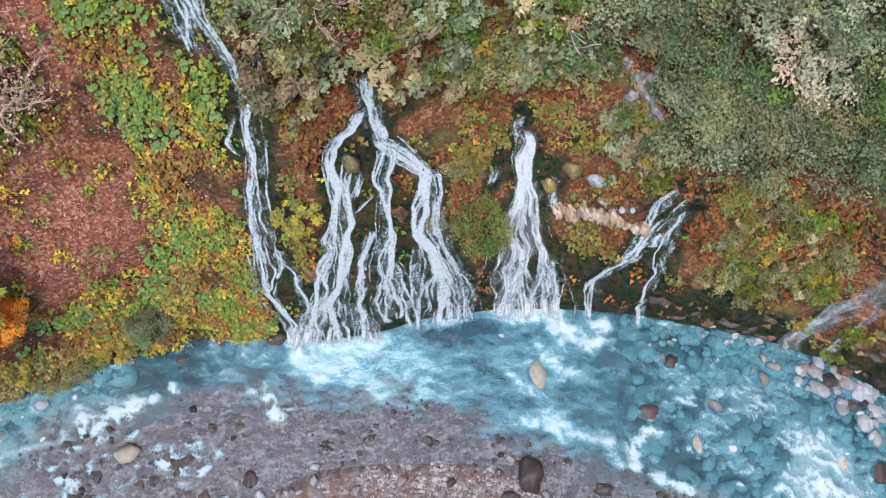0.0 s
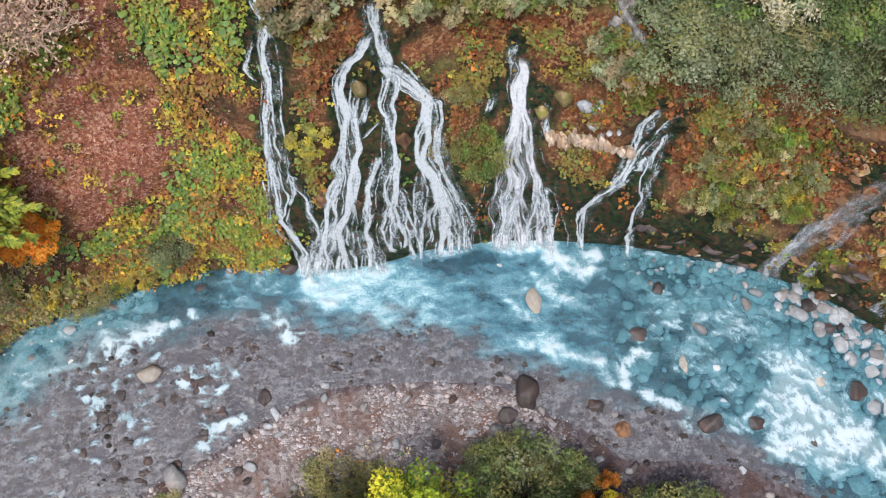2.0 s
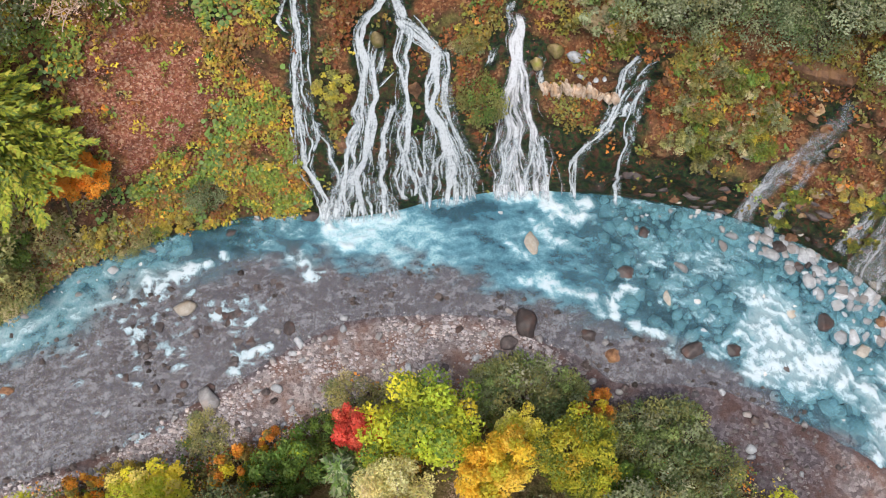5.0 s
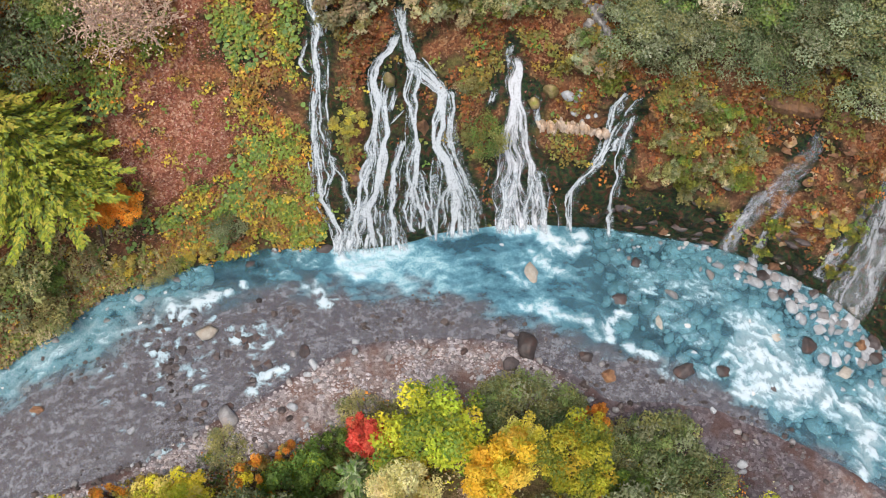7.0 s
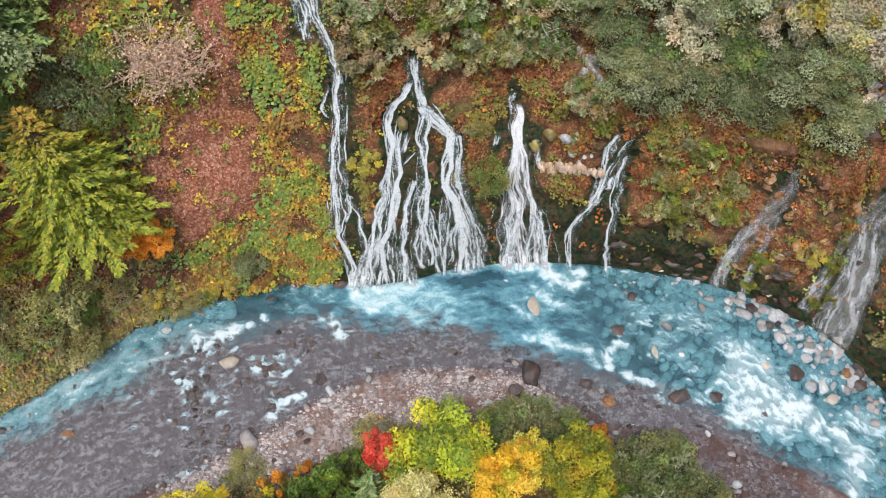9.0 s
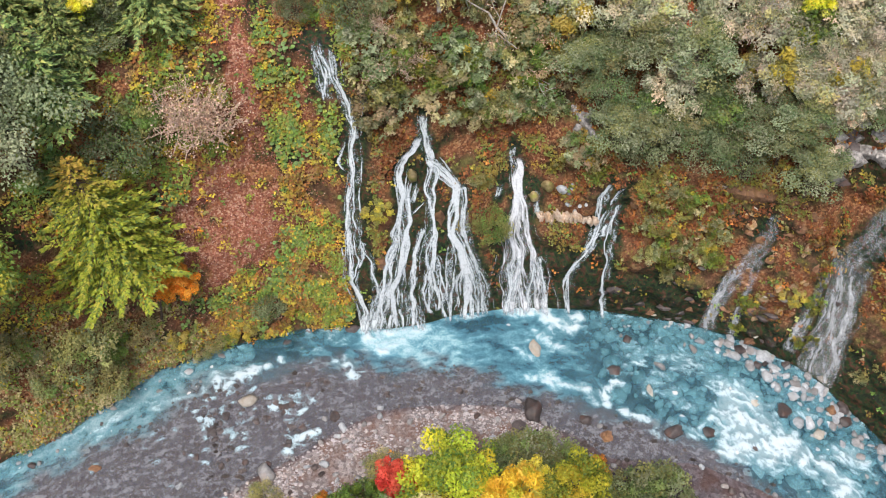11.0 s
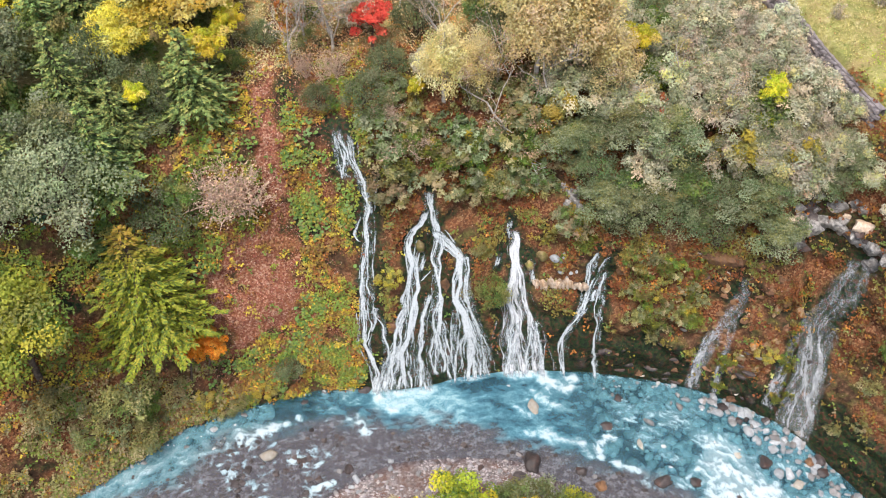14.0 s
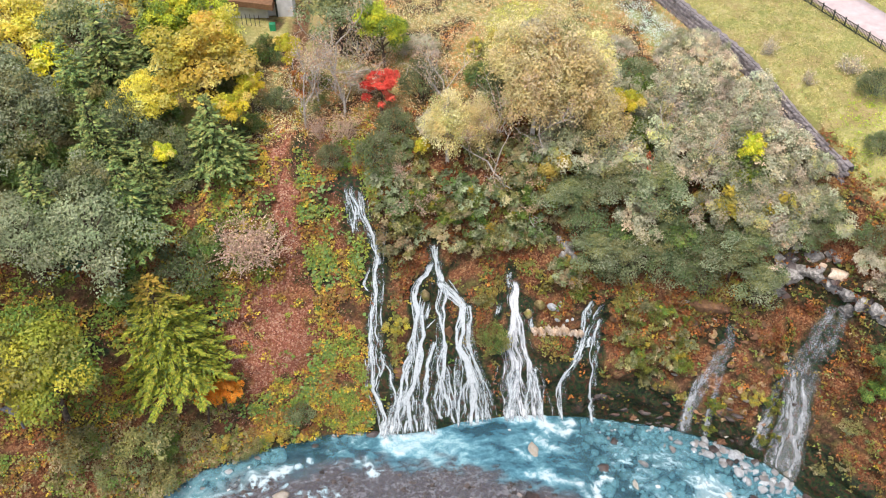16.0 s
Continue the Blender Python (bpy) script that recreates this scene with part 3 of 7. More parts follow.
def fall_line(text, step=0.25):
    """Columns, knots and half widths along a fall, evenly spaced, from the top down."""
    q = np.array([[float(v) for v in w.split(",")] for w in text.split()])
    s = np.concatenate([[0], np.cumsum(np.hypot(np.diff(q[:, 0]), np.diff(q[:, 1]) * 1.2))])
    at = np.arange(0, s[-1], step)
    x, z, w = (np.interp(at, s, q[:, c]) for c in range(3))
    return x, knot_of(x, np.maximum(z, 0.0)), w, at


wet_points = []
for fall_name, lines in FALLS.items():
    for text in lines:
        fx, fk, fw, _ = fall_line(text, 1.0)
        fp, _n = wall_surface(fx, fk)
        wet_points.append(np.concatenate([fp, fw[:, None], np.full((len(fp), 1), {"thin": 0.5, "tall": 0.95}.get(fall_name, 1.0))], 1))
wet_points = np.concatenate(wet_points)


def wetness(p):
    out = np.zeros(len(p))
    for q in wet_points:
        near = np.abs(p[:, 0] - q[0]) < 4.5
        r = np.linalg.norm((p[near] - q[:3]) * np.array([1, 0.7, 0.7]), axis=1)
        out[near] = np.maximum(out[near], q[4] * (1 - smooth(q[3] * 0.7, q[3] * 1.15 + 1.0, r)))
    return out


def litter_patch(x, z):
    """The bare trodden slope of fallen leaves and the path that climbs from it."""
    wob = flat_noise(x, z, 1.6, 3, 3) - 0.5
    patch = smooth(1.15, 0.8, np.hypot((x + 24.2) / 5.3, (z - 12.9) / 5.8) + wob * 1.7)
    spur = smooth(1.2, 0.8, np.hypot((x + 18.4) / 2.6, (z - 13) / 1.4) + wob * 0.8)
    trail = smooth(1.9, 0.9, np.abs(x + 21.2 + 0.05 * (z - 22)) + wob * 2.4) * smooth(15, 19, z)
    return np.clip(np.maximum(np.maximum(patch, 0.8 * spur), trail), 0, 1)


# ---- ground: one sheet from the near wood over the river bed and the gorge wall to the plateau ----
xs = np.concatenate([[-900, -500, -300, -200, -140, -110, -95], np.arange(-82, 82.01, 0.42), [95, 110, 140, 200, 300, 500, 900]])
ks = np.concatenate([np.linspace(0, 6.5, 132)[1:], np.linspace(6.5, 8, 34)[1:]])
fronts = np.concatenate([[900, 500, 250, 150, 110, 90, 75, 60, 52], np.arange(46, 30, -0.9), np.arange(30, 0.01, -0.42), [0.0]])
backs = np.concatenate([np.arange(33, 62, 1.2), [64, 70, 80, 100, 140, 220, 400, 900]])
rows = []
for w in fronts:
    y = bank(xs) - w
    z = front_height(xs, y)
    rows.append(np.stack([xs, y, z], -1))
for k in ks:
    rows.append(wall_surface(xs, np.full_like(xs, k))[0])
for d in backs:
    y = bank(xs) + d
    z = 34.5 + (d - 32) * 0.03 + plateau_lift(xs, y) + 0.35 * (flat_noise(xs, y, 4.0, 3, 9) - 0.5)
    rows.append(np.stack([xs, y, z], -1))
gp = np.concatenate(rows)
gx, gy, gz = gp.T
behind = gy - bank(gx)
on_wall = behind > 0.02
wet = smooth(0.2, 0.7, wetness(gp) + 2.2 * (fbm(gp, 2.2, 3, 67) - 0.5)) * on_wall


def damp_and_shade(p):
    """The black wet foot of the gorge wall, with the shade of its hollows put into the colour."""
    x, z = p[:, 0], p[:, 2]
    # x 16 to 28: wet rock, and a shaded hollow darkened by colour
    top = 1.2 + 5.5 * smooth(-9.5, -6, x) * smooth(19, 16, x) + 2.5 * smooth(2, 4, x) * smooth(18, 13, x) + 6.0 * smooth(16, 19, x) * smooth(28, 24, x) + 3.2 * smooth(26, 31, x)
    foot = smooth(1.0, -1.0, z - top + 6.0 * (fbm(p, 3.0, 3, 51) - 0.5)) * smooth(-19, -13, x)
    wob = 2.4 * (fbm(p, 1.8, 3, 53) - 0.5)
    braids = smooth(0.5, -0.5, np.abs(x + 4.2) - 0.8 - 0.28 * (19.5 - z) + wob) * smooth(20.5, 19, z)
    bell = smooth(0.5, -0.5, np.abs(x - 6.2) - 1.0 - 0.2 * (14 - z) + wob) * smooth(19, 16, z)
    first = smooth(0.5, -0.5, np.abs(x + 10.9) - 1.3 + wob) * smooth(24, 22, z)
    strip = 0.75 * smooth(1.9, 0.5, z + 2.6 * (fbm(p, 1.6, 3, 57) - 0.5)) * smooth(-12, -16, x)
    # shade under the overhanging lip, painted in the wet rock's dark colour
    lip = 0.85 * smooth(17, 20, z) * smooth(25.5, 23.5, z) * smooth(31, 34, x + wob)
    return np.maximum(np.maximum(np.maximum(foot, strip), lip), 0.9 * np.maximum(np.maximum(braids, bell), first))


damp_shade = damp_and_shade(gp) * on_wall
leafy = fbm(gp, 3.2, 3, 61)
litter = smooth(0.38, 0.58, leafy + 0.06 * smooth(8, 20, gx)) * on_wall * 0.8
litter *= 1 - 0.4 * smooth(12, 18, gx) * smooth(28, 23, gx)
litter = np.maximum(litter, litter_patch(gx, gz) * on_wall)
litter *= 1 - 0.6 * smooth(20, 30, behind)
gravel = np.where(on_wall, 0.0, smooth(-1.0, 1.5, gy - wood_edge(gx)) * smooth(-0.05, -0.9, behind))
line = (gx - 41.8) * 0.9306 + (gy - 22.7) * 0.366
grass = np.where(on_wall, np.maximum(smooth(-0.2, 0.6, line) * smooth(19, 22, behind), 0.9 * smooth(20, 27, behind) * smooth(0.34, 0.5, leafy) * (1 - litter_patch(gx, gz))), 0.25 * smooth(0.0, -2.0, gy - wood_edge(gx)))
# dark of a hollow by the path, put into the colour; ground not lowered
painted_hollow = smooth(1.3, 0.6, np.hypot((gx + 19.6) / 1.6, (gy - 29.5) / 2.6) + 0.9 * (flat_noise(gx, gy, 1.0, 3, 5) - 0.5))
wet = np.maximum(wet, 0.9 * painted_hollow * on_wall)
damp_shade = np.maximum(damp_shade, 0.9 * smooth(-1.0, -0.2, behind) * ~on_wall)
# second channel: wet rock together with the painted shade
cover = np.stack([litter * (1 - wet), np.clip(np.maximum(wet, 0.99 * damp_shade), 0, 1), gravel], -1)
soak = smooth(7, 11.5, gx + 2.5 * (flat_noise(gx, gy, 2.5, 2, 27) - 0.5)) * smooth(36, 30, gx) + smooth(0.9, 0.1, shore(gx) - gy)
GROUND = ground_material()
ground = new("ground", mesh_of("ground", gp, grid_faces(len(rows), len(xs)), GROUND, True, cover=cover, grass=np.clip(grass, 0, 1), soak=np.clip(soak, 0, 1)))
tagged(ground, "gorge ground of leaf litter, wet rock, gravel and meadow", "ground", kind="structure")

# ---- river ----
# broken water, as lines down the current: x, y, half width at each knot, then how white
RAPIDS_UPPER = """
-21.9,7.8,0.33 -23.7,6.9,0.54 -25.5,6.1,0.75 -26.7,5.2,0.64 -27.3,6.4,0.43 @1
-29.6,2.4,0.48 -28.2,1.6,0.42 -27.0,0.9,0.31 @1
-21.1,2.8,0.37 -19.5,2.3,0.26 @.9
-18.1,2.2,0.48 -17.0,3.5,0.37 -16.1,4.7,0.21 @.95
-16.0,0.1,0.26 -17.2,-0.7,0.47 -18.5,-1.0,0.57 -18.6,-2.1,0.47 @1.1
-25.0,-1.0,0.31 -23.6,-0.2,0.37 @.85
-28.7,-2.5,0.21 -27.1,-3.2,0.31 @.8
-13.7,8.5,0.27 -13.4,7.7,0.49 -12.4,6.3,0.59 -11.7,7.0,0.33 @1
-20.9,8.8,0.22 -20.4,8.1,0.22 @.8
-17.3,7.8,0.27 -17.5,6.9,0.22 @.8
-14.3,8.3,0.27 -15.7,8.0,0.22 @.6
-31.2,0.8,0.21 -30.0,-0.3,0.16 @.4
-22.5,-0.1,0.16 -21.5,0.7,0.16 -21.9,1.8,0.16 @.5
-41.2,-1.0,0.93 -37.8,1.3,1.15 -34.4,3.0,1.06 -30.8,4.0,0.85 -27.8,5.1,0.64 @.42
-16.9,10.1,0.77 -13.6,11.3,0.77 -11.4,11.3,0.66 @.35
"""
RAPIDS_POOL = """
-8.8,4.4,0.21 -9.0,3.5,0.16 @.7
-11.5,12.2,0.44 -10.9,10.7,0.72 -9.5,9.8,0.60 -8.4,10.4,0.39 @1.15
-10.1,11.8,0.44 -8.7,11.5,0.39 -6.5,11.6,0.39 -4.4,12.3,0.28 @.85
-9.2,10.1,0.55 -7.3,11.0,0.44 @.75
-2.6,13.4,0.28 -0.3,13.6,0.34 2.2,14.2,0.28 @.7
3.9,14.5,0.39 6.4,14.2,0.51 9.0,14.3,0.45 @1.1
8.7,13.6,0.56 10.0,12.7,0.73 11.4,12.3,0.73 12.7,13.3,0.39 @1.05
7.4,11.6,0.39 8.7,10.3,0.44 10.6,9.4,0.50 11.6,8.9,0.27 @.9
6.3,6.0,0.27 8.2,6.1,0.49 9.5,5.3,0.49 11.1,5.0,0.38 12.6,4.6,0.27 @.95
16.4,5.3,0.27 15.2,5.1,0.32 14.2,3.8,0.32 14.5,2.6,0.27 @.95
15.9,2.1,0.27 17.0,1.3,0.32 18.1,1.0,0.26 19.4,0.3,0.26 @.85
16.9,7.0,0.33 18.3,7.6,0.33 @.7
12.7,3.8,0.32 13.4,2.7,0.27 @.6
5.1,9.7,0.22 6.4,8.5,0.27 8.3,7.3,0.27 @.6
18.9,-0.6,0.32 20.2,-1.3,0.26 @.6
15.5,14.3,0.23 18.0,14.1,0.28 @.7
13.0,12.1,0.89 15.7,10.2,0.89 18.8,8.4,0.88 @.28
"""
RAPIDS_LOWER = """
21.4,0.4,0.21 23.2,-0.3,0.21 @.5
27.6,4.6,0.49 27.7,2.7,0.91 27.8,0.5,1.28 29.4,-0.6,1.49 31.5,-1.6,1.38 33.7,-1.6,0.96 34.6,-2.7,0.74 @1.0
24.9,-2.9,0.37 26.6,-2.2,0.63 28.2,-2.9,0.47 @.8
28.8,4.1,0.65 30.3,2.7,0.75 31.2,0.6,0.64 @.8
26.2,2.1,0.43 25.3,1.0,0.27 @.7
36.5,-3.5,0.64 37.7,-5.7,0.94 38.0,-7.2,0.94 36.9,-9.4,0.62 @0.75
38.9,-2.5,0.85 40.3,-3.1,0.85 @0.65
33.5,-2.8,0.42 35.4,-4.6,0.42 @.7
35.8,5.0,0.44 37.6,3.5,0.44 @.4
21.6,9.0,1.10 24.7,7.2,1.09 26.6,4.9,0.97 @.3
20.2,6.1,0.65 23.0,2.6,0.64 @.3
"""


class Field:
    """Values on an even grid over the river, read smoothly between its points."""
    X0, Y0, STEP, NX, NY = -52.0, -26.0, 0.12, 860, 360

    def __init__(self, values):
        self.values = values

    def at(self, x, y):
        fx = np.clip((x - self.X0) / self.STEP, 0, self.NX - 1.001)
        fy = np.clip((y - self.Y0) / self.STEP, 0, self.NY - 1.001)
        i, j = fx.astype(int), fy.astype(int)
        u, v, q = fx - i, fy - j, self.values
        return (q[j, i] * (1 - u) + q[j, i + 1] * u) * (1 - v) + (q[j + 1, i] * (1 - u) + q[j + 1, i + 1] * u) * v


def level_out(values, inside):
    """Spreads values evenly from 0 to 1, by their rank inside the river."""
    ref = np.sort(values[inside][::7])
    return np.interp(values, ref, np.linspace(0, 1, len(ref)))


fx, fy = np.meshgrid(Field.X0 + Field.STEP * np.arange(Field.NX), Field.Y0 + Field.STEP * np.arange(Field.NY))
qx, qy = fx.ravel(), fy.ravel()
near_bank, near_shore = bank(qx), shore(qx)
inside = (qy < near_bank + 1) & (qy > near_shore - 1.2)
churn = np.zeros(len(qx))
for text in filter(None, (RAPIDS_UPPER + RAPIDS_POOL + RAPIDS_LOWER).splitlines()):
    knots, strong = text.split("@")
    q = np.array([[float(v) for v in w.split(",")] for w in knots.split()])
    ok = (np.abs(qx - q[:, 0].mean()) < np.ptp(q[:, 0]) + 4) & (np.abs(qy - q[:, 1].mean()) < np.ptp(q[:, 1]) + 4)
    x, y = qx[ok], qy[ok]
    best = np.full(len(x), 9.0)
    for (ax, ay, ar), (bx, by, br) in zip(q[:-1], q[1:]):
        ex, ey = bx - ax, by - ay
        t = np.clip(((x - ax) * ex + (y - ay) * ey) / (ex * ex + ey * ey), 0, 1)
        best = np.minimum(best, np.hypot(x - ax - t * ex, y - ay - t * ey) / (ar + (br - ar) * t))
    churn[ok] = np.maximum(churn[ok], float(strong) * smooth(3.0, 0.0, best + 1.1 * (flat_noise(x, y, 0.8, 3, 7) - 0.5)))
WAKES = ("-23.4,3.5,1.1 -20.5,2.9,0.9 -18.3,0.5,0.8 -26.6,-0.2,0.7 -25.8,1.8,0.8 -28.6,-1.6,0.7 15.7,6.7,0.8 20.9,7.2,0.8 7.3,9.6,1.1 19.4,4.3,0.9 30.2,3,0.8 "
         "21.1,-0.5,1 24.7,-0.3,0.9 -38,-3.7,0.6 12,0.9,0.6 33.4,2.2,1.1 -14.3,1.6,0.6 -30.5,7.1,0.7")
push_x, push_y = np.zeros(len(qx)), np.zeros(len(qx))
for spot in WAKES.split():
    sx, sy, rr = (float(v) for v in spot.split(","))
    ux, uy = qx - sx, qy - sy
    r = np.hypot(ux, uy) + 0.05
    ring = np.exp(-((r - rr) / 0.22) ** 2) * smooth(1.2, -0.6, ux / rr) * 0.5
    tail = 0.5 * np.exp(-((ux - 1.9 * rr) / (1.3 * rr)) ** 2 - ((uy + 0.4 * rr) / (0.5 * rr)) ** 2)
    churn = np.maximum(churn, np.maximum(ring, tail))
    w = 1.4 * np.exp(-(r / (1.3 * rr)) ** 2)
    push_x, push_y = push_x + w * ux / r, push_y + w * uy / r
gentle = np.gradient(bank(Field.X0 + Field.STEP * np.arange(Field.NX)), Field.STEP)
steer = np.interp(qx, Field.X0 + Field.STEP * np.arange(Field.NX), np.convolve(np.pad(gentle, 20, mode="edge"), np.ones(41) / 41, mode="valid"))
swirl = flat_noise(qx, qy, 1.5, 3, 101).reshape(Field.NY, Field.NX)
cy, cx = np.gradient(swirl, Field.STEP)
wild = (0.9 + 2.6 * np.clip(churn, 0, 1)).reshape(swirl.shape)
vx = 1.0 + wild * cy * 1.5 + push_x.reshape(swirl.shape)
vy = steer.reshape(swirl.shape) * 0.85 - wild * cx * 1.5 + push_y.reshape(swirl.shape)
speed = np.hypot(vx, vy) + 0.05
way_x, way_y = Field(vx / speed), Field(vy / speed)


def drawn_out(source, reach, steps):
    """Blurs a field along the current, to and fro, as water draws out what floats on it."""
    total, f = source.at(qx, qy), Field(source.values)
    for sign in (-1, 1):
        x, y = qx.copy(), qy.copy()
        for n in range(steps):
            wx_, wy_ = way_x.at(x, y), way_y.at(x, y)
            x, y = x + sign * wx_ * reach / steps, y + sign * wy_ * reach / steps
            total = total + f.at(x, y) * (1 - 0.7 * n / steps)
    return total


gr = np.random.default_rng(9)
grit = gr.random((Field.NY, Field.NX))
grit = (grit + np.roll(grit, 1, 0) + np.roll(grit, 1, 1) + np.roll(grit, 1, (0, 1))) / 4
fine_streak = level_out(drawn_out(Field(grit), 0.5, 5), inside)
patches = Field(flat_noise(qx, qy, 0.7, 4, 111).reshape(grit.shape))
broad_streak = level_out(drawn_out(patches, 0.8, 6), inside)
threads = 1 - np.abs(flat_noise(qx * 0.55 + 0.3 * qy, qy * 1.1, 0.6, 3, 113) - 0.5) * 9
threads = level_out(drawn_out(Field(threads.reshape(grit.shape)), 0.3, 3), inside)
blue_far = qy - blue_edge(qx) + 3.0 * (flat_noise(qx * 0.5, qy, 2.2, 4, 13) - 0.5) + 1.6 * (broad_streak - 0.5)
blue = smooth(-1.5, 1.6, blue_far)
rim = 0.42 * np.exp(-((near_bank - qy - 0.25) / 0.4) ** 2) * (0.2 + flat_noise(qx, qy, 1.5, 2, 3))
lively = np.maximum(churn, rim) + 0.1 * blue * smooth(0, 14, np.abs(qx)) + 0.14 * blue * smooth(12, 18, qx)
wavelets = (0.4 * smooth(-10, -18, qx) * smooth(-36, -30, qx) + 0.17) * smooth(0.47, 0.62, flat_noise(qx * 0.6, qy, 2.0, 3, 63))
lively = np.maximum(lively, (1 - blue) * wavelets)
drift = level_out(0.55 * threads + 0.4 * fine_streak + 0.4 * broad_streak, inside)
white = smooth(0.76, 1.58, 0.85 * np.minimum(lively, 1.1) + 0.72 * drift)
milk = np.clip(0.18 + 0.22 * broad_streak + 0.18 * fine_streak + 0.16 * threads + 0.45 * np.minimum(churn, 1), 0, 1)
# bright shallow pool below the falls, deeper and darker under the bell
milk = np.clip(milk + 0.3 * np.minimum(churn, 1) * smooth(15, 21, qx) + 0.2 * smooth(-22, -28, qx) + 0.28 * smooth(4.5, 1.0, np.hypot((qx + 4.5) / 1.8, qy - 10)) - 0.3 * smooth(1.2, 0.3, np.hypot((qx - 1.0) / 5.0, (qy - 12.8) / 1.6)), 0, 1)
WHITE, MILK, BLUE, GRAIN = (Field(v.reshape(grit.shape)) for v in (white, milk, blue, fine_streak))

wx = np.concatenate([np.arange(-88, -51, 1.0), np.arange(-51, 49, 0.13), np.arange(49, 88.01, 1.0)])
ACROSS = 108
wrows = []
for v in np.linspace(0, 1, ACROSS):
    wrows.append(np.stack([wx, (bank(wx) + 0.7) * (1 - v) + (shore(wx) - 0.8) * v, np.zeros_like(wx)], -1))
wp = np.concatenate(wrows)
px, py = wp[:, 0], wp[:, 1]
w_white, w_milk, w_blue, w_grain = (f.at(px, py) for f in (WHITE, MILK, BLUE, GRAIN))
chop = flat_noise(px * 0.5, py, 1.1, 3, 31)
wp[:, 2] = water_level(px, py) + 0.12 * (chop - 0.5) * (0.3 + w_blue + w_white) + 0.16 * w_white * (0.5 + chop) + 0.035 * (w_grain - 0.5) * (0.5 + w_blue)
deep = smooth(19, 8, np.abs(px + 2)) * w_blue * (0.6 + 0.6 * flat_noise(px * 0.4, bank(px) - py, 3.0, 3, 77))
flow = np.stack([px * 0.42, bank(px) - py, np.zeros_like(px)], -1)
water = new("water", mesh_of("water", wp, grid_faces(ACROSS, len(wx)), water_material(), True, flow=flow, tone=np.stack([w_blue, w_white, w_milk], -1), deep=deep, grain=w_grain))
tagged(water, "milky blue river with white rapids and clear grey shallows", "water", kind="structure")


# ---- waterfalls ----
def strand(text, lift, seed, veil, threads_per_metre):
    """One strand of a fall: drops run down the rock from its head, drawn together and apart by its bumps, and whiten
    the sheet where they gather."""
    g = np.random.default_rng(seed)
    x, k, w, at = fall_line(text, 0.13)
    w = w * (0.8 if veil else 1.0)
    rows_n = len(x)
    lane = np.full(rows_n, seed * 1.37)
    x = x + np.minimum(0.5 * w + 0.05, 0.35) * (flat_noise(lane, at * 0.5, 1.0, 3, 19) - 0.5) * 1.2
    w = w * (0.95 + 0.8 * flat_noise(lane + 7, at * 0.6, 1.0, 3, 21)) + 0.05
    half = w.max() * 1.55 + 0.45
    cols = int(2 * half / 0.07) + 3
    reach = w * 1.55 + 0.45
    lanes = max(4, int(1.25 * threads_per_metre * 2 * w.max()) + 4)
    stray = g.random(lanes) < 0.3
    u = np.where(stray, g.uniform(-1.5, 1.5, lanes), g.uniform(-0.9, 0.9, lanes))
    size = g.uniform(0.028, 0.05, lanes) * np.where(stray, 0.9, np.where(g.random(lanes) < 0.25, 1.9, 1.0))
    weight = g.uniform(0.25, 1.0, lanes) ** 1.5 * 1.5
    begin = np.where(g.random(lanes) < 0.55, 0, g.integers(0, max(1, int(rows_n * 0.75)), lanes))
    phase = g.uniform(0, 90, lanes)
    tame = np.where(g.random(lanes) < 0.55, 1.0, 0.45)
    grid_u = np.linspace(-1, 1, cols)
    body = np.zeros((rows_n, cols))
    off = u * w[0]
    for n in range(rows_n):
        bump_x = vnoise(np.stack([(x[n] + off) * 2.4, np.full(lanes, at[n] * 0.95), np.full(lanes, 3.3)], -1), 7) - 0.5
        bump_w = vnoise(np.stack([(x[n] + off) * 0.8, np.full(lanes, at[n] * 0.3), np.full(lanes, 8.1)], -1), 8) - 0.5
        off = off + tame * (0.15 * bump_x + 0.06 * bump_w) + 0.035 * (u * w[n] - off)
        off = np.clip(off, -1.45 * w[n] - 0.3, 1.45 * w[n] + 0.3)
        pulse = np.clip(2.7 * vnoise(np.stack([np.full(lanes, at[n] * 1.1), phase, phase * 0], -1), 9) - 0.55, 0.05, 1.7)
        on = np.clip((n - begin) / 8.0, 0, 1) * weight * pulse
        d = (grid_u[:, None] * reach[n] - off[None, :]) / size[None, :]
        body[n] = (np.exp(-0.5 * d * d) * on[None, :]).sum(1)
    body = 1 - np.exp(-0.72 * body)
    us = np.abs(grid_u)[None, :] * reach[:, None] / (w[:, None] + 0.12)
    film = smooth(1.2, 0.5, us) * (0.72 + 0.28 * smooth(1.3, 0.3, w))[:, None]
    xx = x[:, None] + grid_u[None, :] * reach[:, None]
    grainy = flat_noise(xx.ravel() * 2.2, np.repeat(at, cols) * 0.8, 1.0, 3, 35).reshape(rows_n, cols)
    hole = smooth(0.36, 0.56, flat_noise(xx.ravel() * 1.1, np.repeat(at, cols) * 0.55, 1.0, 3, 37)).reshape(rows_n, cols)
    body = np.maximum(body, (0.3 + 0.45 * hole) * film * (0.05 + 1.2 * grainy)) if not veil else 0.75 * film * (0.3 + 1.3 * grainy) + 0.42 * body
    ends = np.clip(np.arange(rows_n) / 7.0, 0, 1) * np.clip((rows_n - np.arange(rows_n)) / 5.0, 0.25, 1)
    if veil:
        body = body * (0.52 + 0.26 * smooth(0.3, 0.7, np.arange(rows_n) / rows_n))[:, None] * (0.9 if w.max() < 1.4 else 1.0)
    body = body * ends[:, None] * smooth(1.0, 0.86, np.abs(grid_u))[None, :]
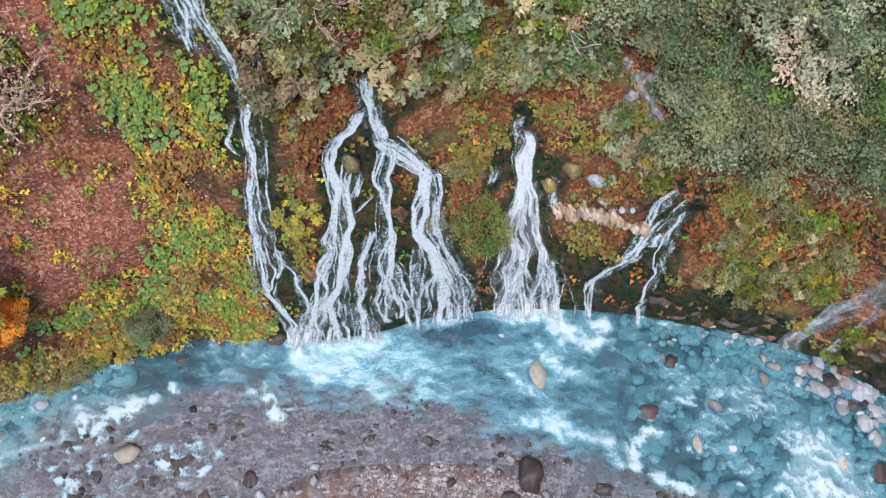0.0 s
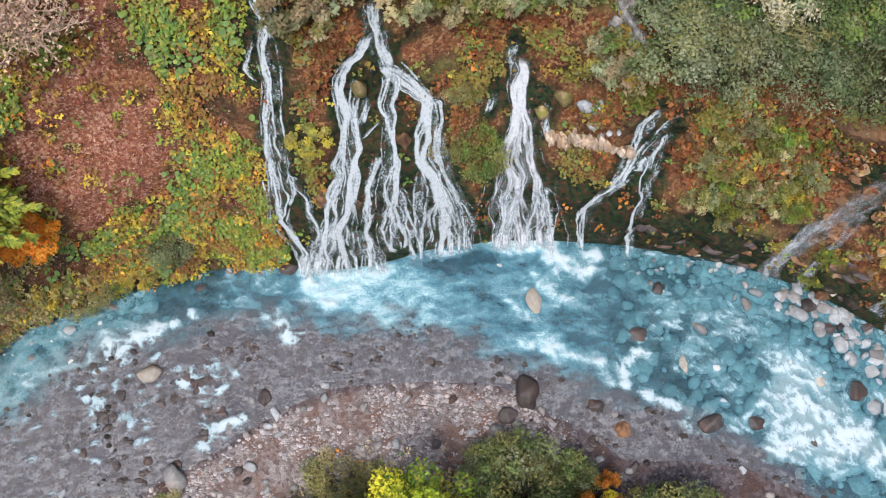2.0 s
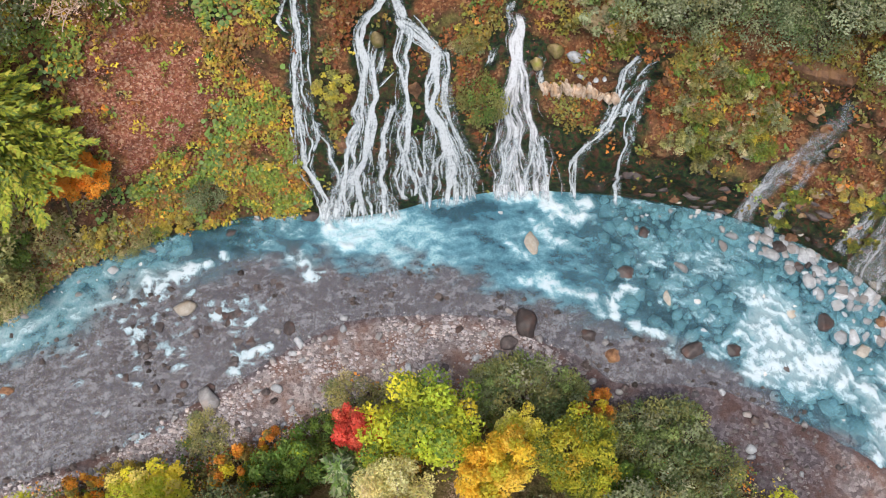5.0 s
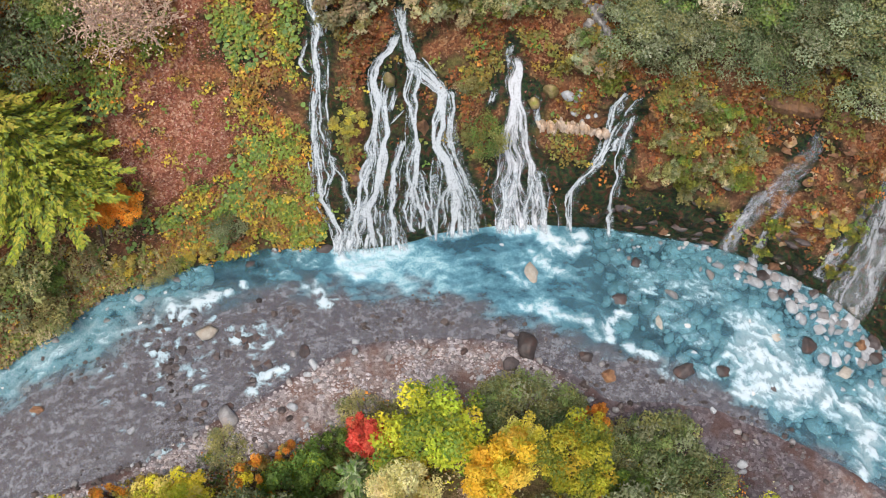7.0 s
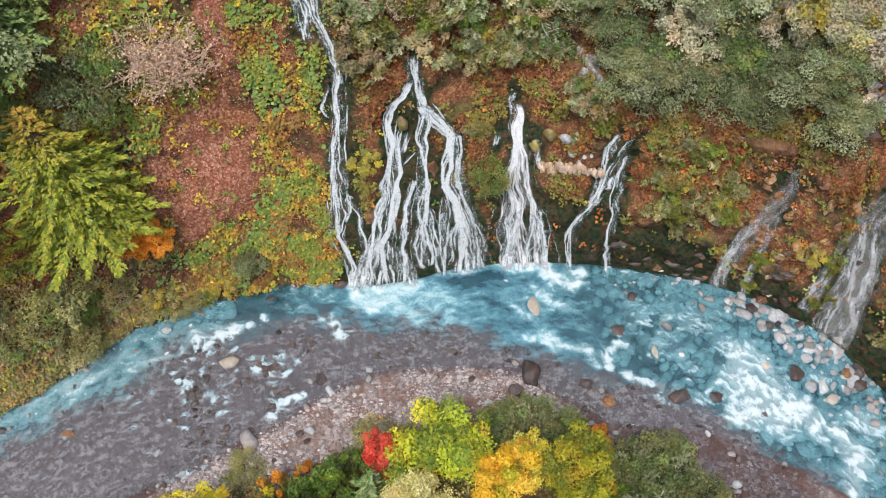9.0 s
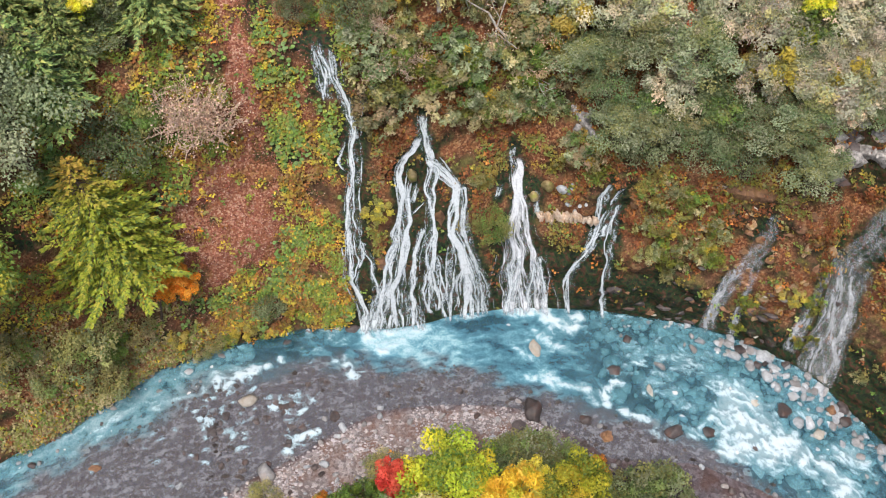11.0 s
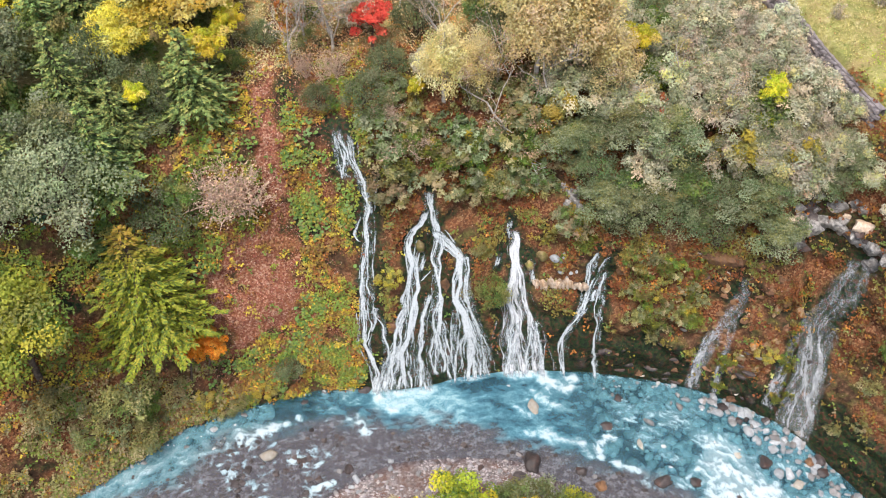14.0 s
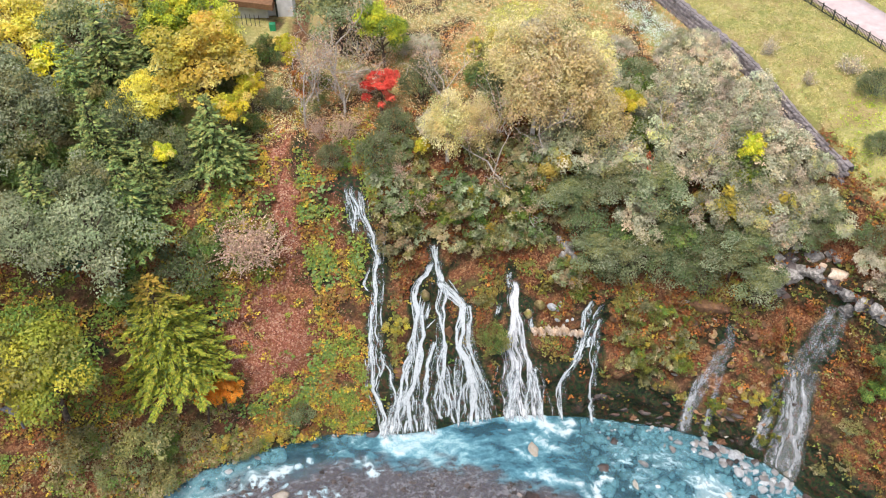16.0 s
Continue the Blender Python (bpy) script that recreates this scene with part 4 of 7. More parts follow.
    kk = np.repeat(k, cols)
    p, nrm = wall_surface(xx.ravel(), kk)
    p = p + nrm * (lift + 0.1 * body.ravel())[:, None]
    if k[-1] < 0.35:
        out = np.repeat(np.clip(1 - (rows_n - 1 - np.arange(rows_n)) / 9.0, 0, 1) ** 1.5, cols)
        p[:, 1] -= 0.9 * out * (0.3 + 1.4 * flat_noise(xx.ravel(), xx.ravel() * 0 + seed, 0.5, 3, 43))
        p[:, 2] = np.maximum(p[:, 2], water_level(p[:, 0], p[:, 1]) + 0.16)
    run = np.stack([xx.ravel() * 8.0 + seed * 7.7, np.repeat(at, cols) * 3.4, np.full(rows_n * cols, seed * 3.1)], -1)
    faces = grid_faces(rows_n, cols)
    faces = faces[body.ravel()[faces].max(1) > 0.02]
    used, back_to = np.unique(faces, return_inverse=True)
    return p[used], run[used], body.ravel()[used], back_to.reshape(-1, 4)


def waterfall(key, label, veil=False, density=14.0):
    top = tagged(new("waterfall"), label, "waterfall", group="waterfalls of the gorge")
    for number, text in enumerate(FALLS[key]):
        p, run, body, faces = strand(text, 0.1 + 0.035 * (number % 6), 11 * number + len(key), veil, density)
        if number == 0:
            top.location = p[np.argmin(p[:, 2])]
        thin = veil or (key == "bell" and number == 1)
        child("strand", mesh_of("strand", p - np.array(top.location), faces, FALL_VEIL if thin else FALL_WHITE, True, run=run, body=body), top)
    return top


waterfall("first", "narrow white waterfall running down dark mossy rock")
waterfall("braided", "broad braided white waterfall fanning out over mossy rock")
waterfall("bell", "bell-shaped white waterfall beside a white rock ledge")
waterfall("slanting", "slanting thin waterfall over black wet rock")
waterfall("thin", "thin veil of water over rusty rock", True, 12.0)
waterfall("tall", "tall misty waterfall dropping from a rocky lip", True, 12.0)


# ---- rocks ----
def boulder_mesh(name, seed, mat, flat=0.6, rough=0.35, level=2, smoothed=True, cut=(0.5, 0.85)):
    bm = bmesh.new()
    bmesh.ops.create_icosphere(bm, subdivisions=level, radius=1.0)
    r = random.Random(seed)
    planes = [(Vector((r.uniform(-1, 1), r.uniform(-1, 1), r.uniform(-0.4, 1))).normalized(), r.uniform(*cut)) for _ in range(11)]
    for v in bm.verts:
        for n, d in planes:
            over = v.co.dot(n) - d
            if over > 0:
                v.co -= n * over * 0.95
        v.co *= 1 + rough * 0.5 * noise.noise(v.co * 1.6 + Vector((seed * 3.1, 0, 0))) + rough * 0.15 * noise.noise(v.co * 5 + Vector((0, seed, 0)))
        v.co.z *= flat
    for f in bm.faces:
        f.smooth = smoothed
    me = bpy.data.meshes.new(name)
    bm.to_mesh(me)
    bm.free()
    me.materials.append(mat)
    return me


def rock(me, x, y, sx, sy, turn=0.0, sink=0.35, label="", name="boulder", group="river boulders", z=None, tall=1.0):
    ob = new(name, me)
    s = (sx + sy) / 2
    base = max(float(land(x, y)[0]), float(water_level(np.array([x]), np.array([y]))[0]) - 0.35) if z is None else z
    ob.matrix_world = pose(x, y, base + (0.6 - sink) * s * 0.6 * tall, 0, 0, turn) @ Matrix.Diagonal((sx, sy, s * tall, 1))
    return tagged(ob, label, "rock", group)


GREY_ROCKS = [boulder_mesh("boulder", s, ROCK_GREY) for s in (1, 2, 3, 4)]
TAN_ROCKS = [boulder_mesh("boulder", s, ROCK_TAN, 0.5) for s in (5, 6)]
DARK_ROCKS = [boulder_mesh("boulder", s, ROCK_DARK, 0.55, 0.45, 3, True, (0.7, 0.98)) for s in (7, 8, 9)]
PALE_ROCKS = [boulder_mesh("boulder", s, ROCK_PALE, 0.6) for s in (10, 11, 12)]
MOSS_ROCKS = [boulder_mesh("boulder", s, ROCK_MOSS, 0.7, 0.6) for s in (13, 14)]
RUST_ROCKS = [boulder_mesh("boulder", s, ROCK_RUST, 0.7, 0.8, 3, False) for s in (15, 16)]

rock(TAN_ROCKS[0], -23.4, 3.5, 1.2, 0.8, 10, 0.1, "pale tan boulder standing in the rapids")
rock(DARK_ROCKS[0], 6.5, 1.9, 1.0, 1.55, -8, 0.0, "large dark reddish boulder at the gravel bar")
rock(GREY_ROCKS[0], -20.9, -4.6, 1.15, 1.35, 20, 0.1, "large grey boulder on the gravel bar")
rock(PALE_ROCKS[0], 15.8, 6.4, 0.5, 0.4, 30, -0.3, "small pale rock on a dark one in the river")
rock(DARK_ROCKS[1], 15.7, 6.7, 0.85, 0.75, 0, 0.2, "dark wet rock in the blue water")
rock(GREY_ROCKS[1], 20.9, 7.2, 0.95, 0.6, -20, 0.1, "grey brown rock in the blue water")
rock(PALE_ROCKS[1], 19.9, 7.6, 0.4, 0.35, 0, 0.0, "small white rock in the blue water")
rock(PALE_ROCKS[2], -30.5, 7.1, 0.8, 0.55, 15, 0.05, "pale boulder under the leafy bank")
rock(PALE_ROCKS[0], 4.7, 12.3, 0.75, 0.85, 0, 0.55, "pale boulder just under the pool's surface")
rock(TAN_ROCKS[1], 7.3, 9.6, 1.0, 1.35, 0, 0.25, "tan boulder washed over by the pool")
rock(TAN_ROCKS[0], 19.4, 4.3, 0.6, 1.1, 15, 0.25, "tan boulder washed over by the stream")
rock(GREY_ROCKS[2], 4.0, -1.2, 0.75, 0.75, 0, 0.1, "round grey boulder on the gravel bar")
rock(DARK_ROCKS[2], 4.9, 0.1, 0.75, 0.7, 20, 0.1, "dark boulder on the gravel bar")
rock(PALE_ROCKS[1], 29.0, 8.4, 1.0, 0.9, 0, 0.15, "large pale boulder among the rounded rocks")
rock(TAN_ROCKS[1], 30.2, 3.0, 0.9, 0.65, 20, 0.1, "tan boulder at the edge of the rapid")
rock(GREY_ROCKS[0], 35.3, 5.2, 1.2, 0.7, -30, 0.15, "grey boulder at the foot of the tall waterfall")
rock(RUST_ROCKS[1], 13.9, -0.9, 0.9, 0.7, 0, 0.3, "flat rusty brown rock in the wet gravel")
rock(DARK_ROCKS[0], 21.1, -0.5, 1.1, 0.8, 30, 0.15, "split dark rock in the rapids")
rock(DARK_ROCKS[1], 24.7, -0.3, 0.9, 0.7, -15, 0.3, "dark rock under the stream")
rock(PALE_ROCKS[2], -9.6, 1.6, 0.4, 0.45, 0, 0.1, "small pale rock at the water's edge")
rock(PALE_ROCKS[0], -13.4, 0.4, 0.45, 0.8, 10, 0.2, "pale rock at the water's edge")
rock(PALE_ROCKS[1], -15.1, -3.7, 0.6, 0.55, 0, 0.1, "pale boulder on the gravel bar")
rock(PALE_ROCKS[2], 25.5, -8.9, 0.6, 0.5, 0, 0.1, "pale rock on the wet gravel")
rock(PALE_ROCKS[0], 23.5, -4.0, 0.35, 0.45, 0, 0.0, "white rock on the wet gravel")
rock(DARK_ROCKS[2], -14.3, 1.6, 0.5, 0.7, 0, 0.2, "dark rock in the shallows")
rock(DARK_ROCKS[0], 12.0, 0.9, 0.7, 0.6, 0, 0.2, "dark rock in the shallows")
rock(RUST_ROCKS[0], -38.0, -3.7, 0.7, 0.5, 0, 0.2, "brown rock alone in the shallows")
rock(RUST_ROCKS[1], 38.7, 2.4, 0.75, 0.65, 0, 0.0, "reddish rock under the cliff")
rock(TAN_ROCKS[0], 37.0, -0.2, 0.95, 0.7, 30, 0.1, "tan boulder below the tall waterfall")
rock(PALE_ROCKS[2], 34.7, 1.0, 0.9, 0.9, 30, 0.1, "pale boulder below the tall waterfall")
rock(PALE_ROCKS[0], 36.1, 1.0, 0.8, 1.0, -30, 0.1, "pale boulder below the tall waterfall")
rock(DARK_ROCKS[2], 33.4, 2.2, 0.9, 1.0, 0, 0.3, "black wet boulder below the tall waterfall")
rock(DARK_ROCKS[1], 40.1, 1.2, 0.8, 0.7, 0, 0.1, "dark rock under the cliff")
rock(DARK_ROCKS[0], -12.9, 12.2, 0.9, 0.7, 0, 0.1, "black wet rock at the foot of the waterfall")
rock(TAN_ROCKS[1], -14.6, 12.5, 1.0, 0.6, 20, 0.1, "tan rock ledge on the bank")
rock(PALE_ROCKS[1], -42.3, 0.4, 1.1, 0.6, 40, 0.1, "white foam-washed boulder at the bank")

JAGGED = [boulder_mesh("boulder", q, ROCK_DARK, 0.5, 0.8, 2, False, (0.45, 0.8)) for q in (51, 52, 53)]
r5 = random.Random(15)
for cx, cy in ((-20.5, 2.9), (-18.3, 0.5), (-19.0, -1.2), (-26.6, -0.2), (-25.8, 1.8), (-28.6, -1.6), (-21.6, 1.4), (11.2, 4.2), (-15.5, 5.8)):
    for i in range(5):
        k = r5.uniform(0.16, 0.5)
        rock(JAGGED[i % 3], cx + r5.gauss(0, 0.7), cy + r5.gauss(0, 0.5), k * 1.3, k, r5.uniform(0, 360), 0.3, "jagged dark brown rock breaking the rapids", "river_rock", "dark rocks in the rapids")

# stones set in the gorge wall
def wall_rock(me, x, z, sx, sy, sz, label, out=0.1, turn=0.0):
    p, n = wall_surface(np.array([float(x)]), knot_of(np.array([float(x)]), np.array([float(z)])))
    ob = new("wall_rock", me)
    ob.matrix_world = pose(*(p[0] + n[0] * out), 0, 0, turn) @ Matrix.Diagonal((sx, sy, sz, 1))
    return tagged(ob, label, "rock", "rocks in the gorge wall")


wall_rock(PALE_ROCKS[0], 9.9, 14.9, 0.75, 0.6, 0.9, "white rounded stone in the gorge wall", 0.2)
wall_rock(MOSS_ROCKS[0], 8.3, 14.6, 0.8, 0.7, 1.2, "half mossy stone beside the white one", 0.2)
wall_rock(MOSS_ROCKS[1], 6.9, 13.6, 0.7, 0.7, 1.2, "green mossy stone beside the waterfall", 0.2)
wall_rock(MOSS_ROCKS[1], -5.7, 17.2, 0.75, 0.7, 1.5, "mossy yellow stone between the water strands", 0.3)
wall_rock(RUST_ROCKS[0], -2.6, 11.8, 0.8, 0.7, 2.6, "brown rock rib between the falls", -0.35)
wall_rock(RUST_ROCKS[1], -9.3, 8.6, 0.9, 0.7, 1.8, "reddish broken rock between the falls", -0.4)
wall_rock(RUST_ROCKS[1], 16.9, 15.4, 0.6, 0.6, 1.0, "ochre block beside the slanting fall", -0.1)
OCHRE_ROCKS = [boulder_mesh("boulder", q, ROCK_OCHRE, 0.8, 0.7, 3, False) for q in (61, 62)]
for i, (x, z, big) in enumerate(((31.0, 6.8, 1.2), (31.8, 9.4, 0.9), (30.8, 4.3, 0.8), (36.6, 12.6, 1.0), (33.4, 10.4, 1.1), (32.6, 6.0, 0.9), (33.8, 14.2, 1.0), (28.2, 14.6, 0.8))):
    wall_rock(OCHRE_ROCKS[i % 2], x, z, big, 0.6 * big, 1.25 * big, "bare ochre rock face in the gorge wall", -0.3, 40 * i)
r2 = random.Random(8)
LIP_ROCKS = [boulder_mesh("boulder", q, m, 0.8, 0.9, 2, False) for q, m in ((31, ROCK_DARK), (32, ROCK_LICHEN), (33, ROCK_CREAM))]
for x, z, big, turn in ((10.5, 22.1, 0.95, 10), (11.5, 21.7, 1.1, -25), (12.3, 22.4, 0.7, 40), (11.0, 20.9, 0.7, 15), (12.0, 20.6, 0.55, -40)):
    wall_rock(LIP_ROCKS[1], x, z, big, 0.8 * big, 0.9 * big, "grey lichened rock under the brow", -0.15, turn)
for i in range(9):
    wall_rock(PALE_ROCKS[i % 3], 10.9 + r2.uniform(-0.6, 1.6), 14.0 + r2.uniform(-1.2, 1.8), r2.uniform(0.18, 0.36), 0.3, r2.uniform(0.25, 0.4), "small pale stone in the gorge wall", 0.15)
for i in range(54):
    wall_rock((RUST_ROCKS + LIP_ROCKS[:1] + TAN_ROCKS[:1] + RUST_ROCKS)[i % 6], 24.5 + r2.uniform(0, 13), r2.uniform(3, 19), r2.uniform(0.35, 1.2), 0.6, r2.uniform(0.35, 1.0), "rust-stained rock in the gorge wall", -0.4, r2.uniform(-30, 30))
for i in range(40):
    k = r2.uniform(0.25, 0.85)
    wall_rock((JAGGED + RUST_ROCKS + JAGGED[:1] + TAN_ROCKS[:1])[r2.randrange(7)], r2.uniform(16.5, 39), 0.4 + 8 * r2.random() ** 1.4, k * 1.3, 0.6, k, "dark rust-stained rock at the foot of the gorge wall", -0.3, r2.uniform(-40, 40))
for i in range(12):
    wall_rock(DARK_ROCKS[i % 3], r2.uniform(-11, 17), r2.uniform(1, 5), r2.uniform(0.6, 1.2), 0.7, r2.uniform(0.6, 1.2), "black wet rock at the foot of the gorge wall", -0.5, r2.uniform(-30, 30))


def ledge(name, x0, x1, z0, z1, depth, tall, mat, label, seed):
    """A jagged overhanging lip of rock along the wall."""
    n = int((x1 - x0) / 0.12)
    x = np.linspace(x0, x1, n)
    z = np.linspace(z0, z1, n)
    p = wall_surface(x, knot_of(x, z))[0]
    fade = np.sin(np.linspace(0.05, 1, n) * math.pi * 0.97) ** 0.5
    col = np.floor(np.arange(n) / 2).astype(np.int64)
    saw = 0.55 * vnoise(np.stack([x * 1.3, z * 0, z * 0], -1), seed) + 0.6 * hash3(col, col * 0, col * 0, seed)
    low = 0.5 * vnoise(np.stack([x * 0.9 + 9, z * 0, z * 0], -1), seed + 4) + 0.9 * hash3(col, col * 0 + 3, col * 0, seed + 4)
    ring = []
    for o, h in ((-0.5, 0.6), (0.5, 0.55), (1.0, 0.15), (1.0, -0.2), (0.75, -0.7), (-0.4, -0.9)):
        out = np.array([0, -1, 0.1]) * (o * depth * (0.65 + 0.6 * saw) * fade)[:, None]
        up = h * tall * (0.6 + (0.9 * low if h < 0 else 0.4 * saw)) * fade
        ring.append(p + out + np.stack([0.1 * (saw - 0.5), 0 * up, up], -1))
    v = np.stack(ring, 1).reshape(-1, 3)
    v[:, 1] += 0.12 * (vnoise(v * 3.1, seed) - 0.5)
    i = np.arange(n * 6).reshape(n, 6)
    f = np.stack([i[:-1], np.roll(i, -1, 1)[:-1], np.roll(i, -1, 1)[1:], i[1:]], -1).reshape(-1, 4)
    ob = new(name, mesh_of(name, v, f, mat, False))
    return tagged(ob, label, "rock ledge")


TEETH = [boulder_mesh("boulder", q, ROCK_CREAM, 1.0, 1.0, 2, False) for q in (41, 42, 43)]
for i in range(44):
    u = (i + r2.random()) / 44
    big = r2.uniform(0.6, 1.1) * math.sin(math.pi * (0.12 + 0.8 * u)) ** 0.5
    wall_rock(TEETH[i % 3], 7.5 + 6.0 * u, 11.5 + 1.5 * u + r2.uniform(-0.35, 0.3), r2.uniform(0.16, 0.42), r2.uniform(0.35, 0.7), 0.75 * big, "jagged cream-white tooth of the rock ledge", r2.uniform(0.25, 0.6), r2.uniform(-30, 30))
for i in range(40):
    x = r2.uniform(33.6, 46)
    k = r2.random()
    big = r2.uniform(0.5, 1.5)
    wall_rock((LIP_ROCKS[:2] * 3 + LIP_ROCKS[2:])[r2.randrange(7)], x, 21.9 + (k - 0.5) * 2.8 + 0.5 * math.sin(x), big * 1.1, big * 0.7, big * 0.7, "broken grey rock in the lip of the tall waterfall", r2.uniform(-0.5, 0.25), r2.uniform(-60, 60))
ledge("rock_ledge", 34.2, 44.5, 21.6, 22.2, 1.0, 1.1, ROCK_LICHEN, "jagged lichened dark rock lip over the tall waterfall", 15)
wall_rock(LIP_ROCKS[2], 41.3, 23.4, 1.5, 1.2, 1.3, "large pale block above the tall waterfall", 0.7, 20)
for i in range(15):
    big = r2.uniform(0.5, 1.2)
    wall_rock(LIP_ROCKS[1 if i % 4 else 0], r2.uniform(34.6, 37.6), r2.uniform(22.4, 25.2), big, 0.7 * big, 0.9 * big, "grey cracked rock above the overhang", r2.uniform(-0.3, 0.2), r2.uniform(-60, 60))
for i in range(7):
    big = r2.uniform(0.5, 1.0)
    wall_rock(LIP_ROCKS[2 if i % 3 else 1], r2.uniform(38.6, 41.4), r2.uniform(22.8, 25.0), big, 0.7 * big, 0.9 * big, "cream-coloured block above the overhang", r2.uniform(-0.2, 0.3), r2.uniform(-60, 60))
wall_rock(LIP_ROCKS[1], 36.2, 21.4, 1.3, 1.0, 1.2, "grey lichened block in the rocky lip", 0.7, -25)
ledge("rock_ledge", 25.2, 29.8, 18.1, 18.6, 0.8, 1.0, ROCK_RUST, "rust-red rock band under the brow", 7)
ledge("rock_ledge", 10.4, 13.4, 22.2, 20.6, 0.7, 0.7, ROCK_LICHEN, "grey lichened rock edge under the bushes", 9)

# pale boulders heaped at the foot of the tall fall
r6 = random.Random(31)
for i in range(110):
    x = r6.uniform(28.5, 44)
    y = float(bank(x)) - 0.1 - (1.5 + 4.0 * min(1.0, (x - 28) / 7)) * r6.random() ** 1.3
    k = 0.28 + 0.62 * r6.random() ** 1.6
    rock((PALE_ROCKS * 3 + GREY_ROCKS[:3] + DARK_ROCKS[:1])[r6.randrange(13)], x, y, k, k * r6.uniform(0.65, 1.0), r6.uniform(0, 360), -0.05, "rounded boulder heaped below the tall waterfall")

# rounded rocks of the blue shallows
r3 = random.Random(21)
made = 0
while made < 290:
    x = 13 + 29 * r3.random() ** 0.6 if r3.random() < 0.72 else r3.uniform(-46, -17)
    b, e = float(bank(x)), float(blue_edge(x))
    y = b - 0.2 - (b - e) * r3.random() ** (1.5 if x > 26 else 2.4)
    if x < 22 and r3.random() < 0.6:
        continue
    me = (PALE_ROCKS + GREY_ROCKS + PALE_ROCKS[:1] + DARK_ROCKS[:1])[r3.randrange(9)]
    s = 0.2 + 0.6 * r3.random() ** 2 + (0.2 if x > 24 else 0)
    w0 = float(water_level(np.array([x]), np.array([y]))[0])
    top = r3.uniform(-0.25, 0.0) if b - y > 3.2 else r3.uniform(-0.1, 0.28)
    ob = new("river_rock", me)
    ob.matrix_world = pose(x, y, w0 + top - 0.42 * s, 0, 0, r3.uniform(0, 360)) @ Matrix.Diagonal((s, s * r3.uniform(0.7, 1.1), s, 1))
    tagged(ob, "rounded pale rock in clear blue shallows", "rock", "rounded rocks in the river")
    made += 1


def drowned_rocks(count):
    """Pale rounded rocks of the river bed, seen through the blue water."""
    g = np.random.default_rng(44)
    bm = bmesh.new()
    bmesh.ops.create_icosphere(bm, subdivisions=1, radius=1.05)
    ball = np.array([v.co[:] for v in bm.verts])
    tri = np.array([[v.index for v in f.verts] for f in bm.faces])
    bm.free()
    vs, fs, ts, base = [], [], [], 0
    for _ in range(count):
        x = g.uniform(14, 42) if g.random() < 0.68 else g.uniform(-50, -24)
        b, e = float(bank(x)), float(blue_edge(x))
        y = b - 0.2 - (b - e) * g.random() ** 2.0
        if g.random() > 0.35 + 0.65 * float(smooth(14, 26, np.array([abs(x)]))[0]):
            continue
        s = 0.22 + 0.75 * g.random() ** 2 + (0.12 if x > 22 else 0)
        w0 = float(water_level(np.array([x]), np.array([y]))[0])
        q = ball * (0.62 + 0.85 * vnoise(ball * 1.5 + g.uniform(0, 90), 3))[:, None] * np.array([1, g.uniform(0.65, 1), 0.6]) * s
        a = g.uniform(0, 6.28)
        q = np.stack([q[:, 0] * math.cos(a) - q[:, 1] * math.sin(a), q[:, 0] * math.sin(a) + q[:, 1] * math.cos(a), q[:, 2]], -1)
        vs.append(q + np.array([x, y, w0 - 0.1 - g.uniform(0.0, 0.22) - 0.52 * s]))
        fs.append(tri + base)
        tone = g.uniform(0.3, 0.65)
        ts.append(np.tile([tone * 1.02, tone, tone * 0.97], (len(ball), 1)))
        base += len(ball)
    return mesh_of("river_bed_rocks", np.concatenate(vs), np.concatenate(fs), PEBBLE, True, tint=np.concatenate(ts))


tagged(new("river_bed_rocks", drowned_rocks(1300)), "pale rounded rocks under clear blue water", "rocks", kind="stuff")


# ---- gravel ----
def gravel_mesh(name, spots, up=0.0):
    """Many small angular stones: spots of x, y, size, tint."""
    base = np.array([[1, 0, 0], [0.3, 0.95, 0.1], [-0.8, 0.6, 0], [-0.9, -0.5, 0.1], [0.2, -1, 0], [0.45, 0.3, 0.62], [-0.4, 0.25, 0.7], [0.0, -0.45, 0.6]])
    tri = np.array([[0, 1, 5], [1, 6, 5], [1, 2, 6], [2, 3, 6], [3, 7, 6], [3, 4, 7], [4, 0, 5], [4, 5, 7], [5, 6, 7]])
    g = np.random.default_rng(3)
    n = len(spots)
    a = g.uniform(0, 6.28, n)
    jit = base[None] * g.uniform(0.75, 1.25, (n, 8, 3))
    ca, sa = np.cos(a)[:, None], np.sin(a)[:, None]
    v = np.stack([jit[..., 0] * ca - jit[..., 1] * sa, (jit[..., 0] * sa + jit[..., 1] * ca) * g.uniform(0.65, 1, (n, 1)), jit[..., 2]], -1) * spots[:, 2][:, None, None]
    zz = np.concatenate([land(c[:, 0], c[:, 1]) for c in np.array_split(spots, 8)])
    v += np.stack([spots[:, 0], spots[:, 1], zz + up - spots[:, 2] * 0.1], -1)[:, None, :]
    f = (tri[None] + (np.arange(n) * 8)[:, None, None]).reshape(-1, 3)
    return mesh_of(name, v.reshape(-1, 3), f, PEBBLE, False, tint=np.repeat(spots[:, 3:6], 8, 0))


